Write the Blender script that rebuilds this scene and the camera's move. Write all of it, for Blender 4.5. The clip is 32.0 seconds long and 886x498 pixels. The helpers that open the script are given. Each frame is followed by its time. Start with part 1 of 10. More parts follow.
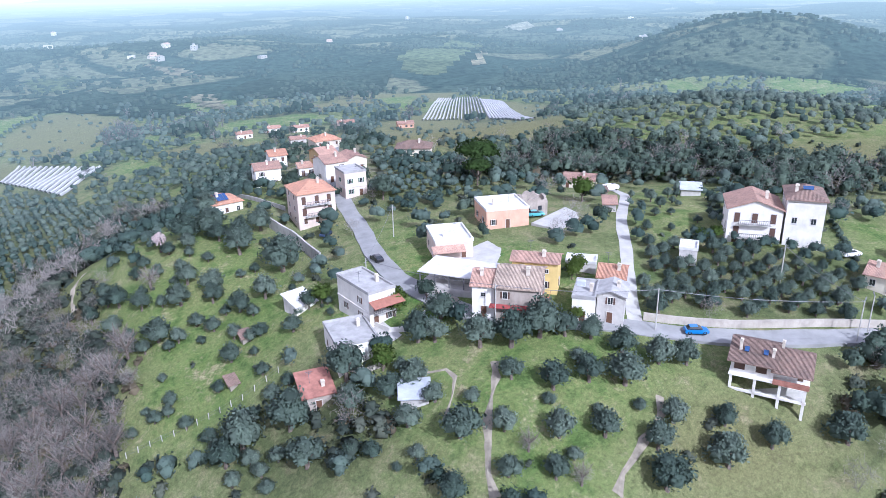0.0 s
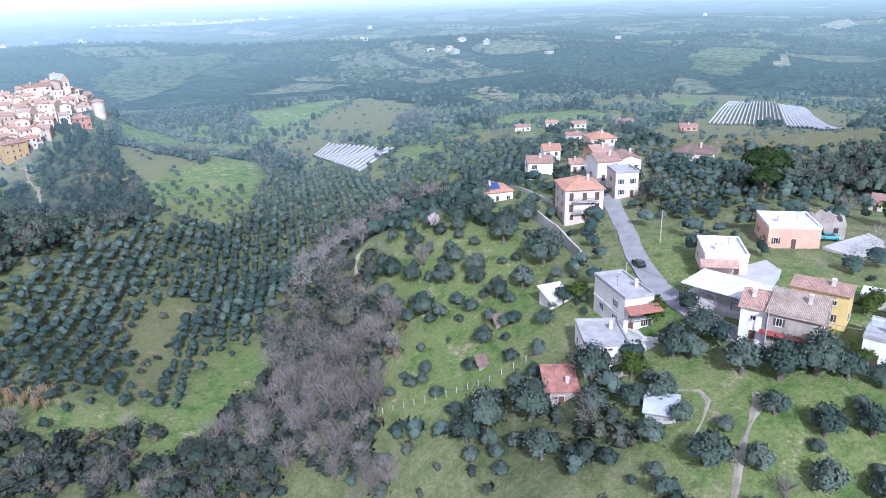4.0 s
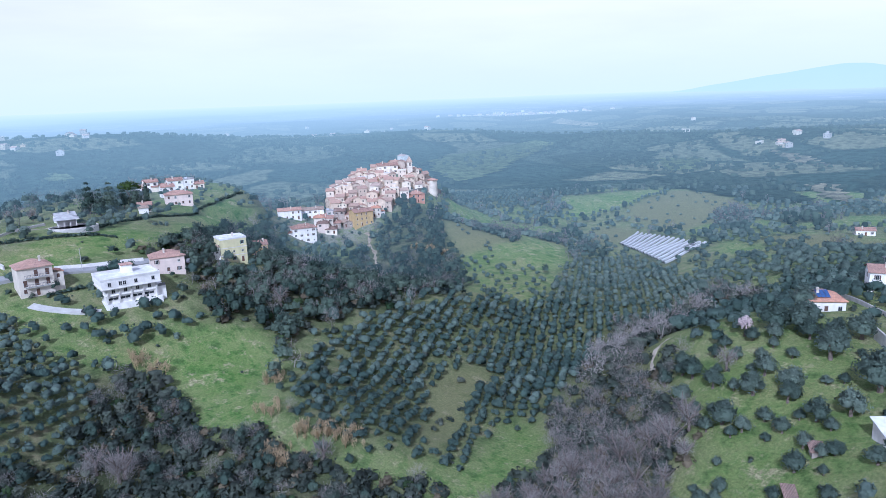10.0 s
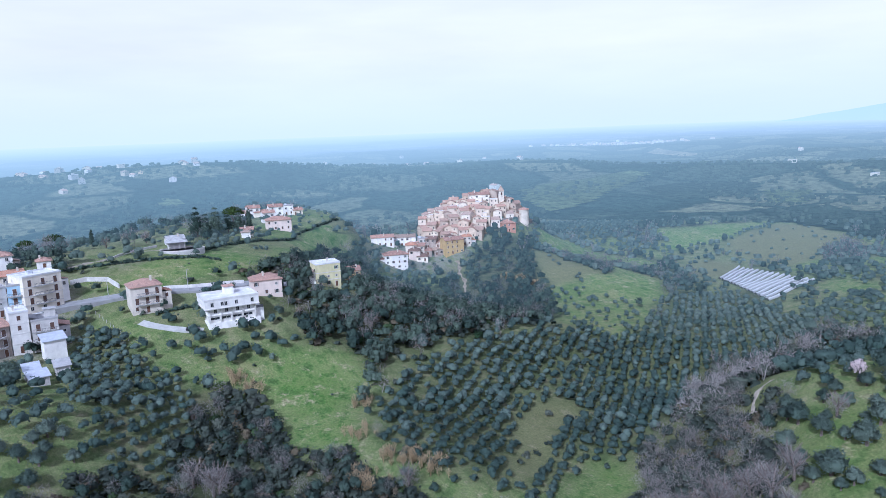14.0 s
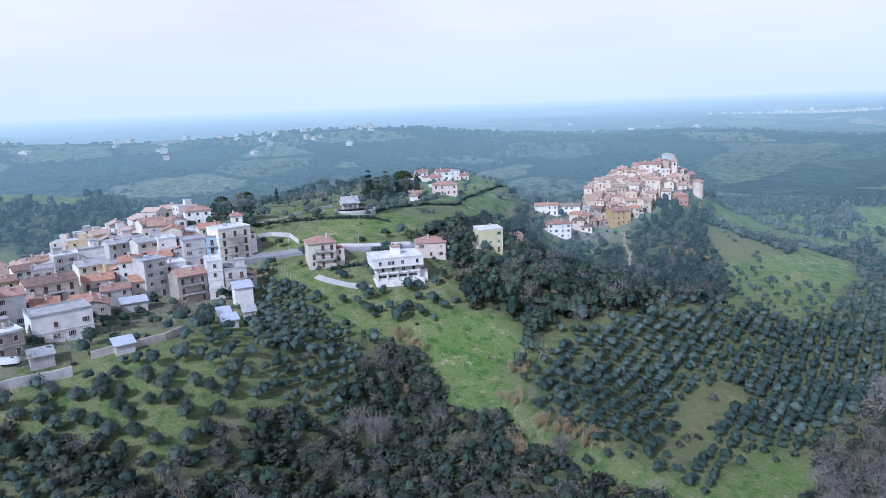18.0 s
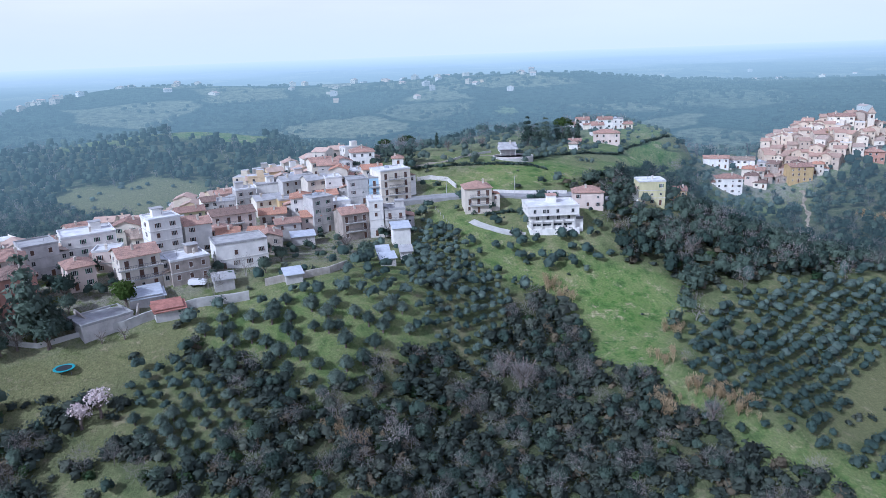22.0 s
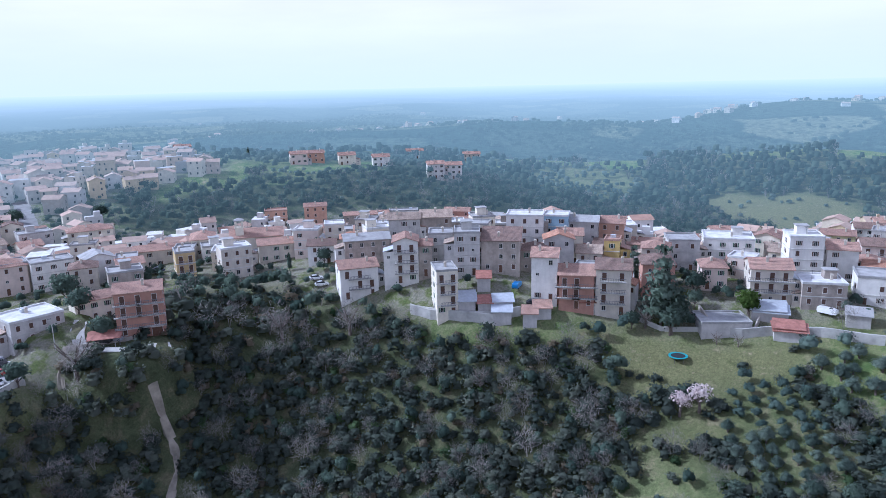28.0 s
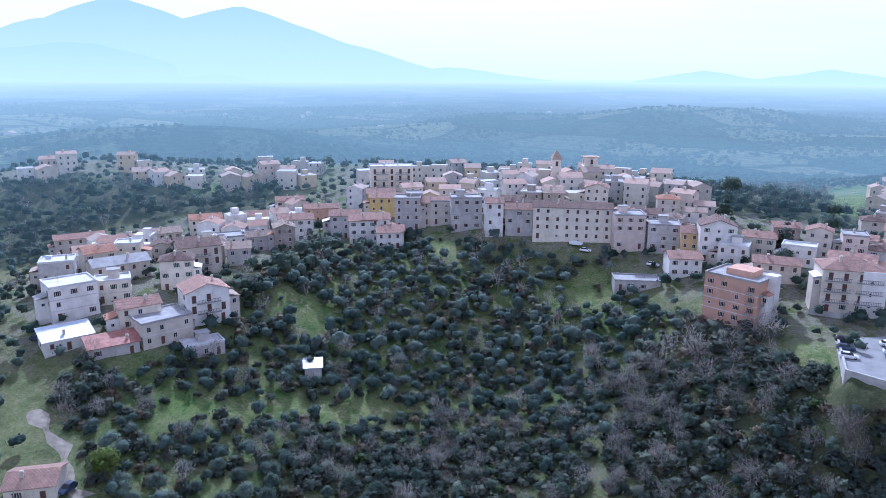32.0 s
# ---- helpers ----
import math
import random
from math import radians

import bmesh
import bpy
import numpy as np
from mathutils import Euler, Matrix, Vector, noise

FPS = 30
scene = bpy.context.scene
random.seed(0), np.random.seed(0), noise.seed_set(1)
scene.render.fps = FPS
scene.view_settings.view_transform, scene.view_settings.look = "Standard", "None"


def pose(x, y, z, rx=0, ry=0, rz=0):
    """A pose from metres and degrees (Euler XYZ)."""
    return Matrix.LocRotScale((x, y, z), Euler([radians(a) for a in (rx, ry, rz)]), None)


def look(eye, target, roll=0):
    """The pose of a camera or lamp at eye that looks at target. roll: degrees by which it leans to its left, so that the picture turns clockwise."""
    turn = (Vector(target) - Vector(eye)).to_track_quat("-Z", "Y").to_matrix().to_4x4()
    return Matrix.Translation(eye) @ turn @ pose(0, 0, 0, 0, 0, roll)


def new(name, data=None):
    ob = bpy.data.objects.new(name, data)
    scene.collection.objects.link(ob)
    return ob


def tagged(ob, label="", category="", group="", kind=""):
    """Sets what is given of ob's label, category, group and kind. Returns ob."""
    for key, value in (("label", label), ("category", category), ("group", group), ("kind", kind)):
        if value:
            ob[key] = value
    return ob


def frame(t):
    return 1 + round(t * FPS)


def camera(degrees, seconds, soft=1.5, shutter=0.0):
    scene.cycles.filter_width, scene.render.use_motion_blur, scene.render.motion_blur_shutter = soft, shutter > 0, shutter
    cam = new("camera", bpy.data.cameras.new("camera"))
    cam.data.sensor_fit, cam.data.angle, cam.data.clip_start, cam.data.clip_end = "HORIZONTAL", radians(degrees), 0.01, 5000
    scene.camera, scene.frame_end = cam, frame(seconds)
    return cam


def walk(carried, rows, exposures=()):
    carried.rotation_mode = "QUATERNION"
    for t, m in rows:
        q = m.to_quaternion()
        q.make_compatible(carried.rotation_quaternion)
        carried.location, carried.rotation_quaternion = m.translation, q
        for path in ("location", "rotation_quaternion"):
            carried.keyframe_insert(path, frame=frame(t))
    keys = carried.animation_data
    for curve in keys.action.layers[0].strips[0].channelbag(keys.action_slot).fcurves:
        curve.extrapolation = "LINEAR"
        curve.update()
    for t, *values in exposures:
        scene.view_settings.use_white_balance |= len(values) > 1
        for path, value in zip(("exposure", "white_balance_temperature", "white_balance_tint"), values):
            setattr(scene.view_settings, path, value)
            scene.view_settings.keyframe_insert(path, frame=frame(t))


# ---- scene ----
cam = camera(64.5, 32.0, soft=0.8)
# seconds, tilt, lean and heading: the drone hovers on one spot and turns
PATH = [
    (0, 69.71, 1.18, -0.44),
    (0.5, 68.75, 1.21, 1.58),
    (1, 68.44, 1.27, 3.58),
    (1.5, 68.37, 1.33, 5.91),
    (2, 68.41, 1.38, 8.78),
    (2.5, 68.46, 1.45, 12.01),
    (3, 68.52, 1.51, 15.45),
    (3.5, 68.59, 1.60, 18.78),
    (4, 69.99, 1.67, 21.83),
    (4.5, 73.17, 1.75, 24.46),
    (6.5, 75.36, 1.88, 34.68),
    (7, 75.43, 1.85, 37.32),
    (7.5, 75.45, 1.92, 39.82),
    (8, 75.49, 1.91, 42.06),
    (8.5, 75.54, 1.96, 44.16),
    (9, 75.91, 1.99, 46.06),
    (9.5, 76.74, 2.00, 46.83),
    (10, 77.76, 2.08, 46.83),
    (10.5, 79.09, 2.08, 46.83),
    (11, 80.10, 2.11, 46.88),
    (11.5, 80.28, 2.11, 47.76),
    (12, 80.30, 2.17, 48.90),
    (12.5, 80.33, 2.19, 50.06),
    (13, 80.34, 2.19, 51.42),
    (13.5, 80.37, 2.15, 52.87),
    (14, 80.39, 2.18, 54.29),
    (14.5, 80.43, 2.17, 55.81),
    (16.5, 79.60, 2.11, 62.36),
    (17, 79.15, 2.10, 64.18),
    (17.5, 78.70, 2.11, 65.96),
    (18, 78.23, 2.05, 67.75),
    (18.5, 77.75, 2.07, 69.49),
    (19, 77.26, 2.08, 71.17),
    (19.5, 76.79, 2.07, 72.83),
    (20, 76.32, 2.06, 74.50),
    (20.5, 75.84, 2.08, 76.12),
    (21, 75.36, 2.05, 77.67),
    (21.5, 74.86, 2.03, 79.18),
    (22, 74.38, 2.04, 80.64),
    (22.5, 73.89, 2.03, 81.91),
    (23, 73.52, 2.02, 82.57),
    (23.5, 73.42, 1.99, 82.76),
    (24, 75.00, 1.99, 82.86),
    (24.5, 75.95, 1.97, 82.95),
    (26.5, 76.54, 1.90, 103.07),
    (27, 76.75, 1.74, 115.19),
    (27.5, 76.87, 1.43, 126.32),
    (28, 76.83, 1.28, 130.97),
    (28.5, 76.77, 1.24, 131.99),
    (29, 76.71, 1.23, 133.57),
    (29.5, 76.75, 1.10, 144.12),
    (30, 76.76, 0.72, 156.13),
    (30.5, 76.69, 0.47, 168.15),
    (31, 76.56, 0.14, 180.19),
    (31.5, 76.37, -0.15, 192.20),
    (32, 76.17, -0.45, 204.13),
]
EYE = (0.0, 0.0, 60.0)
# the film's own exposure: brighter while the land fills the picture, darker towards the sun; a cool, slightly magenta balance
walk(cam, [(t, pose(*EYE, rx, ry, rz)) for t, rx, ry, rz in PATH],
     [(0, 0.86, 4980, 18), (4, 0.80, 4900, 18), (7, 0.48, 4620, 18), (13, 0.33, 4630, 17), (18, 0.23, 4700, 16.5), (24.5, 0.22, 4680, 16), (28, 0.37, 4660, 16.5), (32, 0.53, 4540, 19.5)])

# ---- world, sun ----
SUN_AZ, SUN_EL = 212.0, 38.0        # degrees left of +y, and up
world = bpy.data.worlds.new("world")
scene.world = world
world.use_nodes = True
wn, wl = world.node_tree.nodes, world.node_tree.links
sky = wn.new("ShaderNodeTexSky")
sky.sky_type, sky.sun_disc = "NISHITA", False
sky.sun_elevation, sky.sun_rotation = radians(SUN_EL), radians(-SUN_AZ)
sky.altitude, sky.air_density, sky.dust_density, sky.ozone_density = 200, 1.0, 1.0, 1.5
veil = wn.new("ShaderNodeMix")               # a thin even veil of cloud over the blue
veil.data_type = "RGBA"
streak = wn.new("ShaderNodeTexNoise")
streak.inputs["Scale"].default_value, streak.inputs["Detail"].default_value, streak.inputs["Roughness"].default_value = 1.6, 5, 0.55
sweep = wn.new("ShaderNodeMapping")
sweep.inputs["Scale"].default_value = (1, 1, 6)
where = wn.new("ShaderNodeTexCoord")
wl.new(where.outputs["Generated"], sweep.inputs["Vector"])
wl.new(sweep.outputs["Vector"], streak.inputs["Vector"])
cloud = wn.new("ShaderNodeValToRGB")
cloud.color_ramp.elements[0].position, cloud.color_ramp.elements[0].color = 0.36, (0.99, 0.865, 0.82, 1)
cloud.color_ramp.elements[1].position, cloud.color_ramp.elements[1].color = 0.66, (1.17, 1.01, 0.945, 1)
wl.new(streak.outputs["Fac"], cloud.inputs["Fac"])
low = wn.new("ShaderNodeSeparateXYZ")          # the veil thins overhead, and haze thickens towards the skyline
wl.new(where.outputs["Generated"], low.inputs[0])
thinning = wn.new("ShaderNodeMapRange")
thinning.inputs[1].default_value, thinning.inputs[2].default_value = 0.28, 0.75
thinning.inputs[3].default_value, thinning.inputs[4].default_value = 0.94, 0.45
wl.new(low.outputs["Z"], thinning.inputs[0])
wl.new(thinning.outputs[0], veil.inputs[0])
gain = wn.new("ShaderNodeVectorMath")
gain.operation = "SCALE"
gain.inputs["Scale"].default_value = 6.9
wl.new(cloud.outputs["Color"], gain.inputs[0])
wl.new(gain.outputs[0], veil.inputs[7])
wl.new(sky.outputs["Color"], veil.inputs[6])
wn["Background"].inputs["Strength"].default_value = 0.115
thick_air = wn.new("ShaderNodeValToRGB")
thick_air.color_ramp.elements[0].position, thick_air.color_ramp.elements[0].color = 0.0, (0.96, 0.96, 0.96, 1)
thick_air.color_ramp.elements[1].position, thick_air.color_ramp.elements[1].color = 0.11, (0, 0, 0, 1)
wl.new(low.outputs["Z"], thick_air.inputs["Fac"])
murk = wn.new("ShaderNodeMix")
murk.data_type = "RGBA"
wl.new(thick_air.outputs["Color"], murk.inputs[0])
wl.new(veil.outputs[2], murk.inputs[6])
murk.inputs[7].default_value = (6.2, 6.2, 6.15, 1)
wl.new(murk.outputs[2], wn["Background"].inputs["Color"])
sun = new("sun", bpy.data.lights.new("sun", "SUN"))
sun.data.energy, sun.data.angle, sun.data.color = 3.7, radians(3.0), (0.975, 0.90, 0.785)
sa, se = radians(SUN_AZ), radians(SUN_EL)
sun.matrix_world = look((-300 * math.sin(sa) * math.cos(se), 300 * math.cos(sa) * math.cos(se), 300 * math.sin(se)), (0, 0, 0))


# ---- materials ----
def shader(name, rough=0.9, metal=0.0, spec=0.3):
    m = bpy.data.materials.new(name)
    m.use_nodes = True
    b = m.node_tree.nodes["Principled BSDF"]
    b.inputs["Roughness"].default_value, b.inputs["Metallic"].default_value = rough, metal
    b.inputs["Specular IOR Level"].default_value = spec
    return m, m.node_tree.nodes, m.node_tree.links, b


def noise_tex(n, l, scale, detail=4.0, rough=0.6, coord="Object"):
    c = n.new("ShaderNodeTexCoord")
    t = n.new("ShaderNodeTexNoise")
    t.inputs["Scale"].default_value, t.inputs["Detail"].default_value = scale, detail
    t.inputs["Roughness"].default_value = rough
    l.new(c.outputs[coord], t.inputs["Vector"])
    return t.outputs["Fac"]


def ramp(n, l, fac, stops):
    r = n.new("ShaderNodeValToRGB")
    e = r.color_ramp.elements
    while len(e) < len(stops):
        e.new(0.5)
    for k, (p, c) in zip(e, stops):
        k.position, k.color = p, (*c, 1)
    l.new(fac, r.inputs["Fac"])
    return r.outputs["Color"]


def mix(n, l, fac, a, b, kind="MIX"):
    m = n.new("ShaderNodeMix")
    m.data_type, m.blend_type = "RGBA", kind
    for i, v in ((0, fac), (6, a), (7, b)):
        if isinstance(v, (int, float)):
            m.inputs[i].default_value = v
        elif isinstance(v, tuple):
            m.inputs[i].default_value = (*v, 1)
        else:
            l.new(v, m.inputs[i])
    return m.outputs[2]


def bump(n, l, b, height, strength=0.4, dist=0.05):
    k = n.new("ShaderNodeBump")
    k.inputs["Strength"].default_value, k.inputs["Distance"].default_value = strength, dist
    l.new(height, k.inputs["Height"])
    l.new(k.outputs["Normal"], b.inputs["Normal"])


HAZE = ((280, 0.0), (360, 0.06), (500, 0.18), (700, 0.32), (1000, 0.48), (1500, 0.63), (2200, 0.77), (3000, 0.89), (4000, 0.965), (4900, 1.0))      # metres, and the share of painted haze emission mixed in
# colours of the haze emission by distance
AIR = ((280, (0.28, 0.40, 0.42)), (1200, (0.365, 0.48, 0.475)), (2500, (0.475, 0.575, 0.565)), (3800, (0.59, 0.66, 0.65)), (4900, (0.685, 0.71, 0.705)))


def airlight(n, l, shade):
    """Mixes haze into a material as emission: more with distance, less towards the north."""
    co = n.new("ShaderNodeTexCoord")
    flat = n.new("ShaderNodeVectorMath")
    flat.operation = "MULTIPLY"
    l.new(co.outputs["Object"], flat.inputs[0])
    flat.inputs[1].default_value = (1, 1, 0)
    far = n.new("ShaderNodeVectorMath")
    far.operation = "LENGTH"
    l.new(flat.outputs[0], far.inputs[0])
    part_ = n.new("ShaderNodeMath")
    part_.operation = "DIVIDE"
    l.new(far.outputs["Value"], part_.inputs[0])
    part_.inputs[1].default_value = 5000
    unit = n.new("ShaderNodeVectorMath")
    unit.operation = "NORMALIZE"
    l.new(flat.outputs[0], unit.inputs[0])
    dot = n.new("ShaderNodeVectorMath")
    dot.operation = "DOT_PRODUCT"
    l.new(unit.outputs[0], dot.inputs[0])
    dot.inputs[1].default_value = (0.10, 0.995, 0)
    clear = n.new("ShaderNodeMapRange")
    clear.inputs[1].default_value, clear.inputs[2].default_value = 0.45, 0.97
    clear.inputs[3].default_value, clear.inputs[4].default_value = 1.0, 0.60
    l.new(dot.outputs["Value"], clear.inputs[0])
    bright = n.new("ShaderNodeMapRange")          # and more of the painted haze towards the sun
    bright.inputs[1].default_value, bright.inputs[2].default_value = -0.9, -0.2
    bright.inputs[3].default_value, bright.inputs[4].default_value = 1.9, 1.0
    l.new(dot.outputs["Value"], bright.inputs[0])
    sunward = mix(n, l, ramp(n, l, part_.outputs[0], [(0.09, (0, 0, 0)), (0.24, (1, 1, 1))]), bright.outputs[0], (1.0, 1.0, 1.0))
    # the haze emission is painted darker towards the south
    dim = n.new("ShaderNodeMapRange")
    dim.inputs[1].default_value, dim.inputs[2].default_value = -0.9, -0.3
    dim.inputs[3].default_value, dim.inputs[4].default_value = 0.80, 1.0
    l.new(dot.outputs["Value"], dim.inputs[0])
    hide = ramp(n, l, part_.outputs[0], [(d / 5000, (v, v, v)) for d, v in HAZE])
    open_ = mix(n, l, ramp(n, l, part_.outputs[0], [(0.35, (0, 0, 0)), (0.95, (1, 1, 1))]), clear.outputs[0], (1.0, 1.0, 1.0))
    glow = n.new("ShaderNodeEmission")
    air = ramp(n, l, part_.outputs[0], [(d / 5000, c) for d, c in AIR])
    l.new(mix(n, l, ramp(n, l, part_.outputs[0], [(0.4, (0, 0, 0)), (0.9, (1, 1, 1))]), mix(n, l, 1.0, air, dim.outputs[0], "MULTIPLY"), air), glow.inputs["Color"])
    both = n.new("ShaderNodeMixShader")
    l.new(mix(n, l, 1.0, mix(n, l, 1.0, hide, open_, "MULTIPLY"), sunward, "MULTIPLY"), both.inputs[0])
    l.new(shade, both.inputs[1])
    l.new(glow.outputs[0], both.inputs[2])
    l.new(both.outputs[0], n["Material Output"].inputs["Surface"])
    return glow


def scaled(c, f):
    return tuple(min(1.0, v * f) for v in c)


def plaster(name, c, dirt=0.25):
    m, n, l, b = shader(name, 0.92, 0, 0.2)
    big = ramp(n, l, noise_tex(n, l, 0.35, 5, 0.65), [(0.32, scaled(c, 1 - dirt)), (0.62, c)])
    w = n.new("ShaderNodeTexCoord")
    st = n.new("ShaderNodeMapping")
    st.inputs["Scale"].default_value = (1.1, 1.1, 0.25)
    l.new(w.outputs["Object"], st.inputs["Vector"])
    sn = n.new("ShaderNodeTexNoise")
    sn.inputs["Scale"].default_value, sn.inputs["Detail"].default_value = 1.0, 5
    l.new(st.outputs["Vector"], sn.inputs["Vector"])
    mx = mix(n, l, 1.0, big, ramp(n, l, sn.outputs["Fac"], [(0.5, (1, 1, 1)), (0.8, (1 - dirt * 0.55,) * 3)]), "MULTIPLY")
    oi = n.new("ShaderNodeObjectInfo")
    mx = mix(n, l, 1.0, mx, ramp(n, l, oi.outputs["Random"], [(0, (0.86, 0.85, 0.84)), (1, (1, 1, 1))]), "MULTIPLY")
    l.new(mx, b.inputs["Base Color"])
    bump(n, l, b, noise_tex(n, l, 6, 4), 0.3, 0.03)
    return m


def rooftile(name, c, c2):
    m, n, l, b = shader(name, 0.88, 0, 0.2)
    col = ramp(n, l, noise_tex(n, l, 0.6, 6, 0.7), [(0.3, c2), (0.55, c), (0.75, scaled(c, 1.15))])
    fine = ramp(n, l, noise_tex(n, l, 5.0, 3, 0.7), [(0.35, (0.62, 0.6, 0.58)), (0.62, (1, 1, 1))])
    col = mix(n, l, 1.0, col, fine, "MULTIPLY")
    oi = n.new("ShaderNodeObjectInfo")
    col = mix(n, l, 1.0, col, ramp(n, l, oi.outputs["Random"], [(0, (0.75, 0.76, 0.78)), (1, (1.0, 1.0, 1.0))]), "MULTIPLY")
    l.new(col, b.inputs["Base Color"])
    uv = n.new("ShaderNodeTexCoord")
    wv = n.new("ShaderNodeTexWave")
    wv.wave_type, wv.bands_direction = "BANDS", "X"
    wv.inputs["Scale"].default_value, wv.inputs["Distortion"].default_value = 1.3, 0.4
    l.new(uv.outputs["UV"], wv.inputs["Vector"])
    bump(n, l, b, wv.outputs["Fac"], 0.9, 0.10)
    return m


def plain(name, c, rough=0.7, metal=0.0, vary=0.2, scale=1.5, spec=0.3):
    m, n, l, b = shader(name, rough, metal, spec)
    l.new(ramp(n, l, noise_tex(n, l, scale, 5), [(0.3, scaled(c, 1 - vary)), (0.7, scaled(c, 1 + vary * 0.4))]), b.inputs["Base Color"])
    bump(n, l, b, noise_tex(n, l, scale * 6, 3), 0.25, 0.02)
    return m


def foliage(name, dark, lite, rough=0.75, glow=False, domed=True):
    m, n, l, b = shader(name, rough, 0, 0.12)
    at = n.new("ShaderNodeAttribute")
    at.attribute_name = "tint"
    oi = n.new("ShaderNodeObjectInfo")
    ge = n.new("ShaderNodeNewGeometry")
    s = n.new("ShaderNodeMath")
    s.operation = "ADD"
    l.new(at.outputs["Fac"], s.inputs[0])
    l.new(oi.outputs["Random"], s.inputs[1])
    fr = n.new("ShaderNodeMath")
    fr.operation = "FRACT"
    l.new(s.outputs[0], fr.inputs[0])
    tree = ramp(n, l, fr.outputs[0], [(0.0, dark), (0.6, tuple((a + c) / 2 for a, c in zip(dark, lite))), (1.0, lite)])
    leaf = ramp(n, l, ge.outputs["Random Per Island"], [(0, (0.78, 0.78, 0.78)), (1, (1.2, 1.2, 1.15))])
    colour = mix(n, l, 1.0, tree, leaf, "MULTIPLY")
    l.new(colour, b.inputs["Base Color"])
    # thin leaves let part of the light through
    thin = n.new("ShaderNodeBsdfTranslucent")
    l.new(colour, thin.inputs["Color"])
    leafy = n.new("ShaderNodeMixShader")
    leafy.inputs[0].default_value = 0.45
    l.new(b.outputs[0], leafy.inputs[1])
    l.new(thin.outputs[0], leafy.inputs[2])
    l.new(leafy.outputs[0], n["Material Output"].inputs["Surface"])
    # far leaves carry painted haze as emission
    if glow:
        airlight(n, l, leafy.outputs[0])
    if not domed:
        return m
    # leaves catch the light as a rounded crown does, by the outward direction kept with the mesh
    out = n.new("ShaderNodeAttribute")
    out.attribute_name = "outward"
    far = n.new("ShaderNodeVectorMath")
    far.operation = "LENGTH"
    l.new(out.outputs["Vector"], far.inputs[0])
    turn = n.new("ShaderNodeVectorTransform")
    turn.vector_type, turn.convert_from, turn.convert_to = "NORMAL", "OBJECT", "WORLD"
    l.new(out.outputs["Vector"], turn.inputs[0])
    pick = n.new("ShaderNodeMix")
    pick.data_type = "VECTOR"
    l.new(far.outputs["Value"], pick.inputs[0])
    l.new(ge.outputs["Normal"], pick.inputs[4])
    l.new(turn.outputs[0], pick.inputs[5])
    l.new(pick.outputs[1], b.inputs["Normal"])
    return m


WALLS = {
    "white": plaster("plaster_white", (0.80, 0.78, 0.73), 0.2), "cream": plaster("plaster_cream", (0.75, 0.69, 0.57), 0.2),
    "grey": plaster("plaster_grey", (0.55, 0.53, 0.50), 0.3), "stone": plaster("stone_rubble", (0.42, 0.37, 0.32), 0.4),
    "pink": plaster("plaster_pink", (0.68, 0.575, 0.50), 0.18), "orange": plaster("plaster_orange", (0.62, 0.39, 0.28), 0.2),
    "yellow": plaster("plaster_yellow", (0.72, 0.55, 0.22), 0.2), "ochre": plaster("plaster_ochre", (0.55, 0.42, 0.22), 0.22),
    "beige": plaster("plaster_beige", (0.64, 0.585, 0.495), 0.24), "red": plaster("plaster_red", (0.50, 0.10, 0.08), 0.15),
    "blue": plaster("plaster_blue", (0.40, 0.56, 0.68), 0.15), "green": plaster("plaster_green", (0.60, 0.56, 0.33), 0.2),
    "terracotta": plaster("plaster_terracotta", (0.50, 0.29, 0.22), 0.22),
}
ROOFS = {
    "tile": rooftile("roof_tile", (0.54, 0.345, 0.265), (0.34, 0.24, 0.195)), "brown": rooftile("roof_brown", (0.30, 0.21, 0.17), (0.18, 0.14, 0.12)),
    "orange": rooftile("roof_orange", (0.62, 0.34, 0.225), (0.44, 0.26, 0.185)), "old": rooftile("roof_old", (0.52, 0.41, 0.32), (0.33, 0.265, 0.215)),
    "slab": plain("roof_slab", (0.36, 0.355, 0.345), 0.9, 0, 0.3, 0.5), "white": plain("roof_white", (0.62, 0.615, 0.60), 0.85, 0, 0.3, 0.4),
    "sheet": plain("roof_sheet", (0.55, 0.58, 0.62), 0.5, 0.4, 0.2, 0.8), "rust": plain("roof_rust", (0.36, 0.17, 0.13), 0.7, 0.1, 0.4, 0.8),
}
GLASS = plain("window_glass", (0.03, 0.035, 0.04), 0.15, 0, 0.2, 1, 0.6)
FRAME = plain("window_frame", (0.55, 0.53, 0.5), 0.6)
SHUTTER = plain("wood_shutter", (0.10, 0.06, 0.045), 0.7)
SHUTTER_GREEN = plain("green_shutter", (0.05, 0.12, 0.08), 0.7)
DOORWOOD = plain("door_wood", (0.13, 0.07, 0.045), 0.6)
METAL = plain("painted_metal", (0.20, 0.20, 0.21), 0.5, 0.6)
CONCRETE = plain("concrete", (0.45, 0.44, 0.41), 0.9, 0, 0.3, 0.4)
ASPHALT = plain("asphalt", (0.27, 0.27, 0.265), 0.92, 0, 0.25, 0.3)
TRACK = plain("pale_track", (0.30, 0.265, 0.205), 0.95, 0, 0.5, 0.35)
PAVE = plain("pale_paving", (0.43, 0.42, 0.39), 0.9, 0, 0.2, 0.5)
PALEWALL = plaster("pale_render", (0.50, 0.46, 0.40), 0.35)
STONEWALL = plaster("rampart_stone", (0.34, 0.32, 0.29), 0.4)
WHITEWALL = plaster("white_render", (0.66, 0.64, 0.60), 0.25)
BARK = plain("bark", (0.16, 0.13, 0.11), 0.95, 0, 0.4, 3)
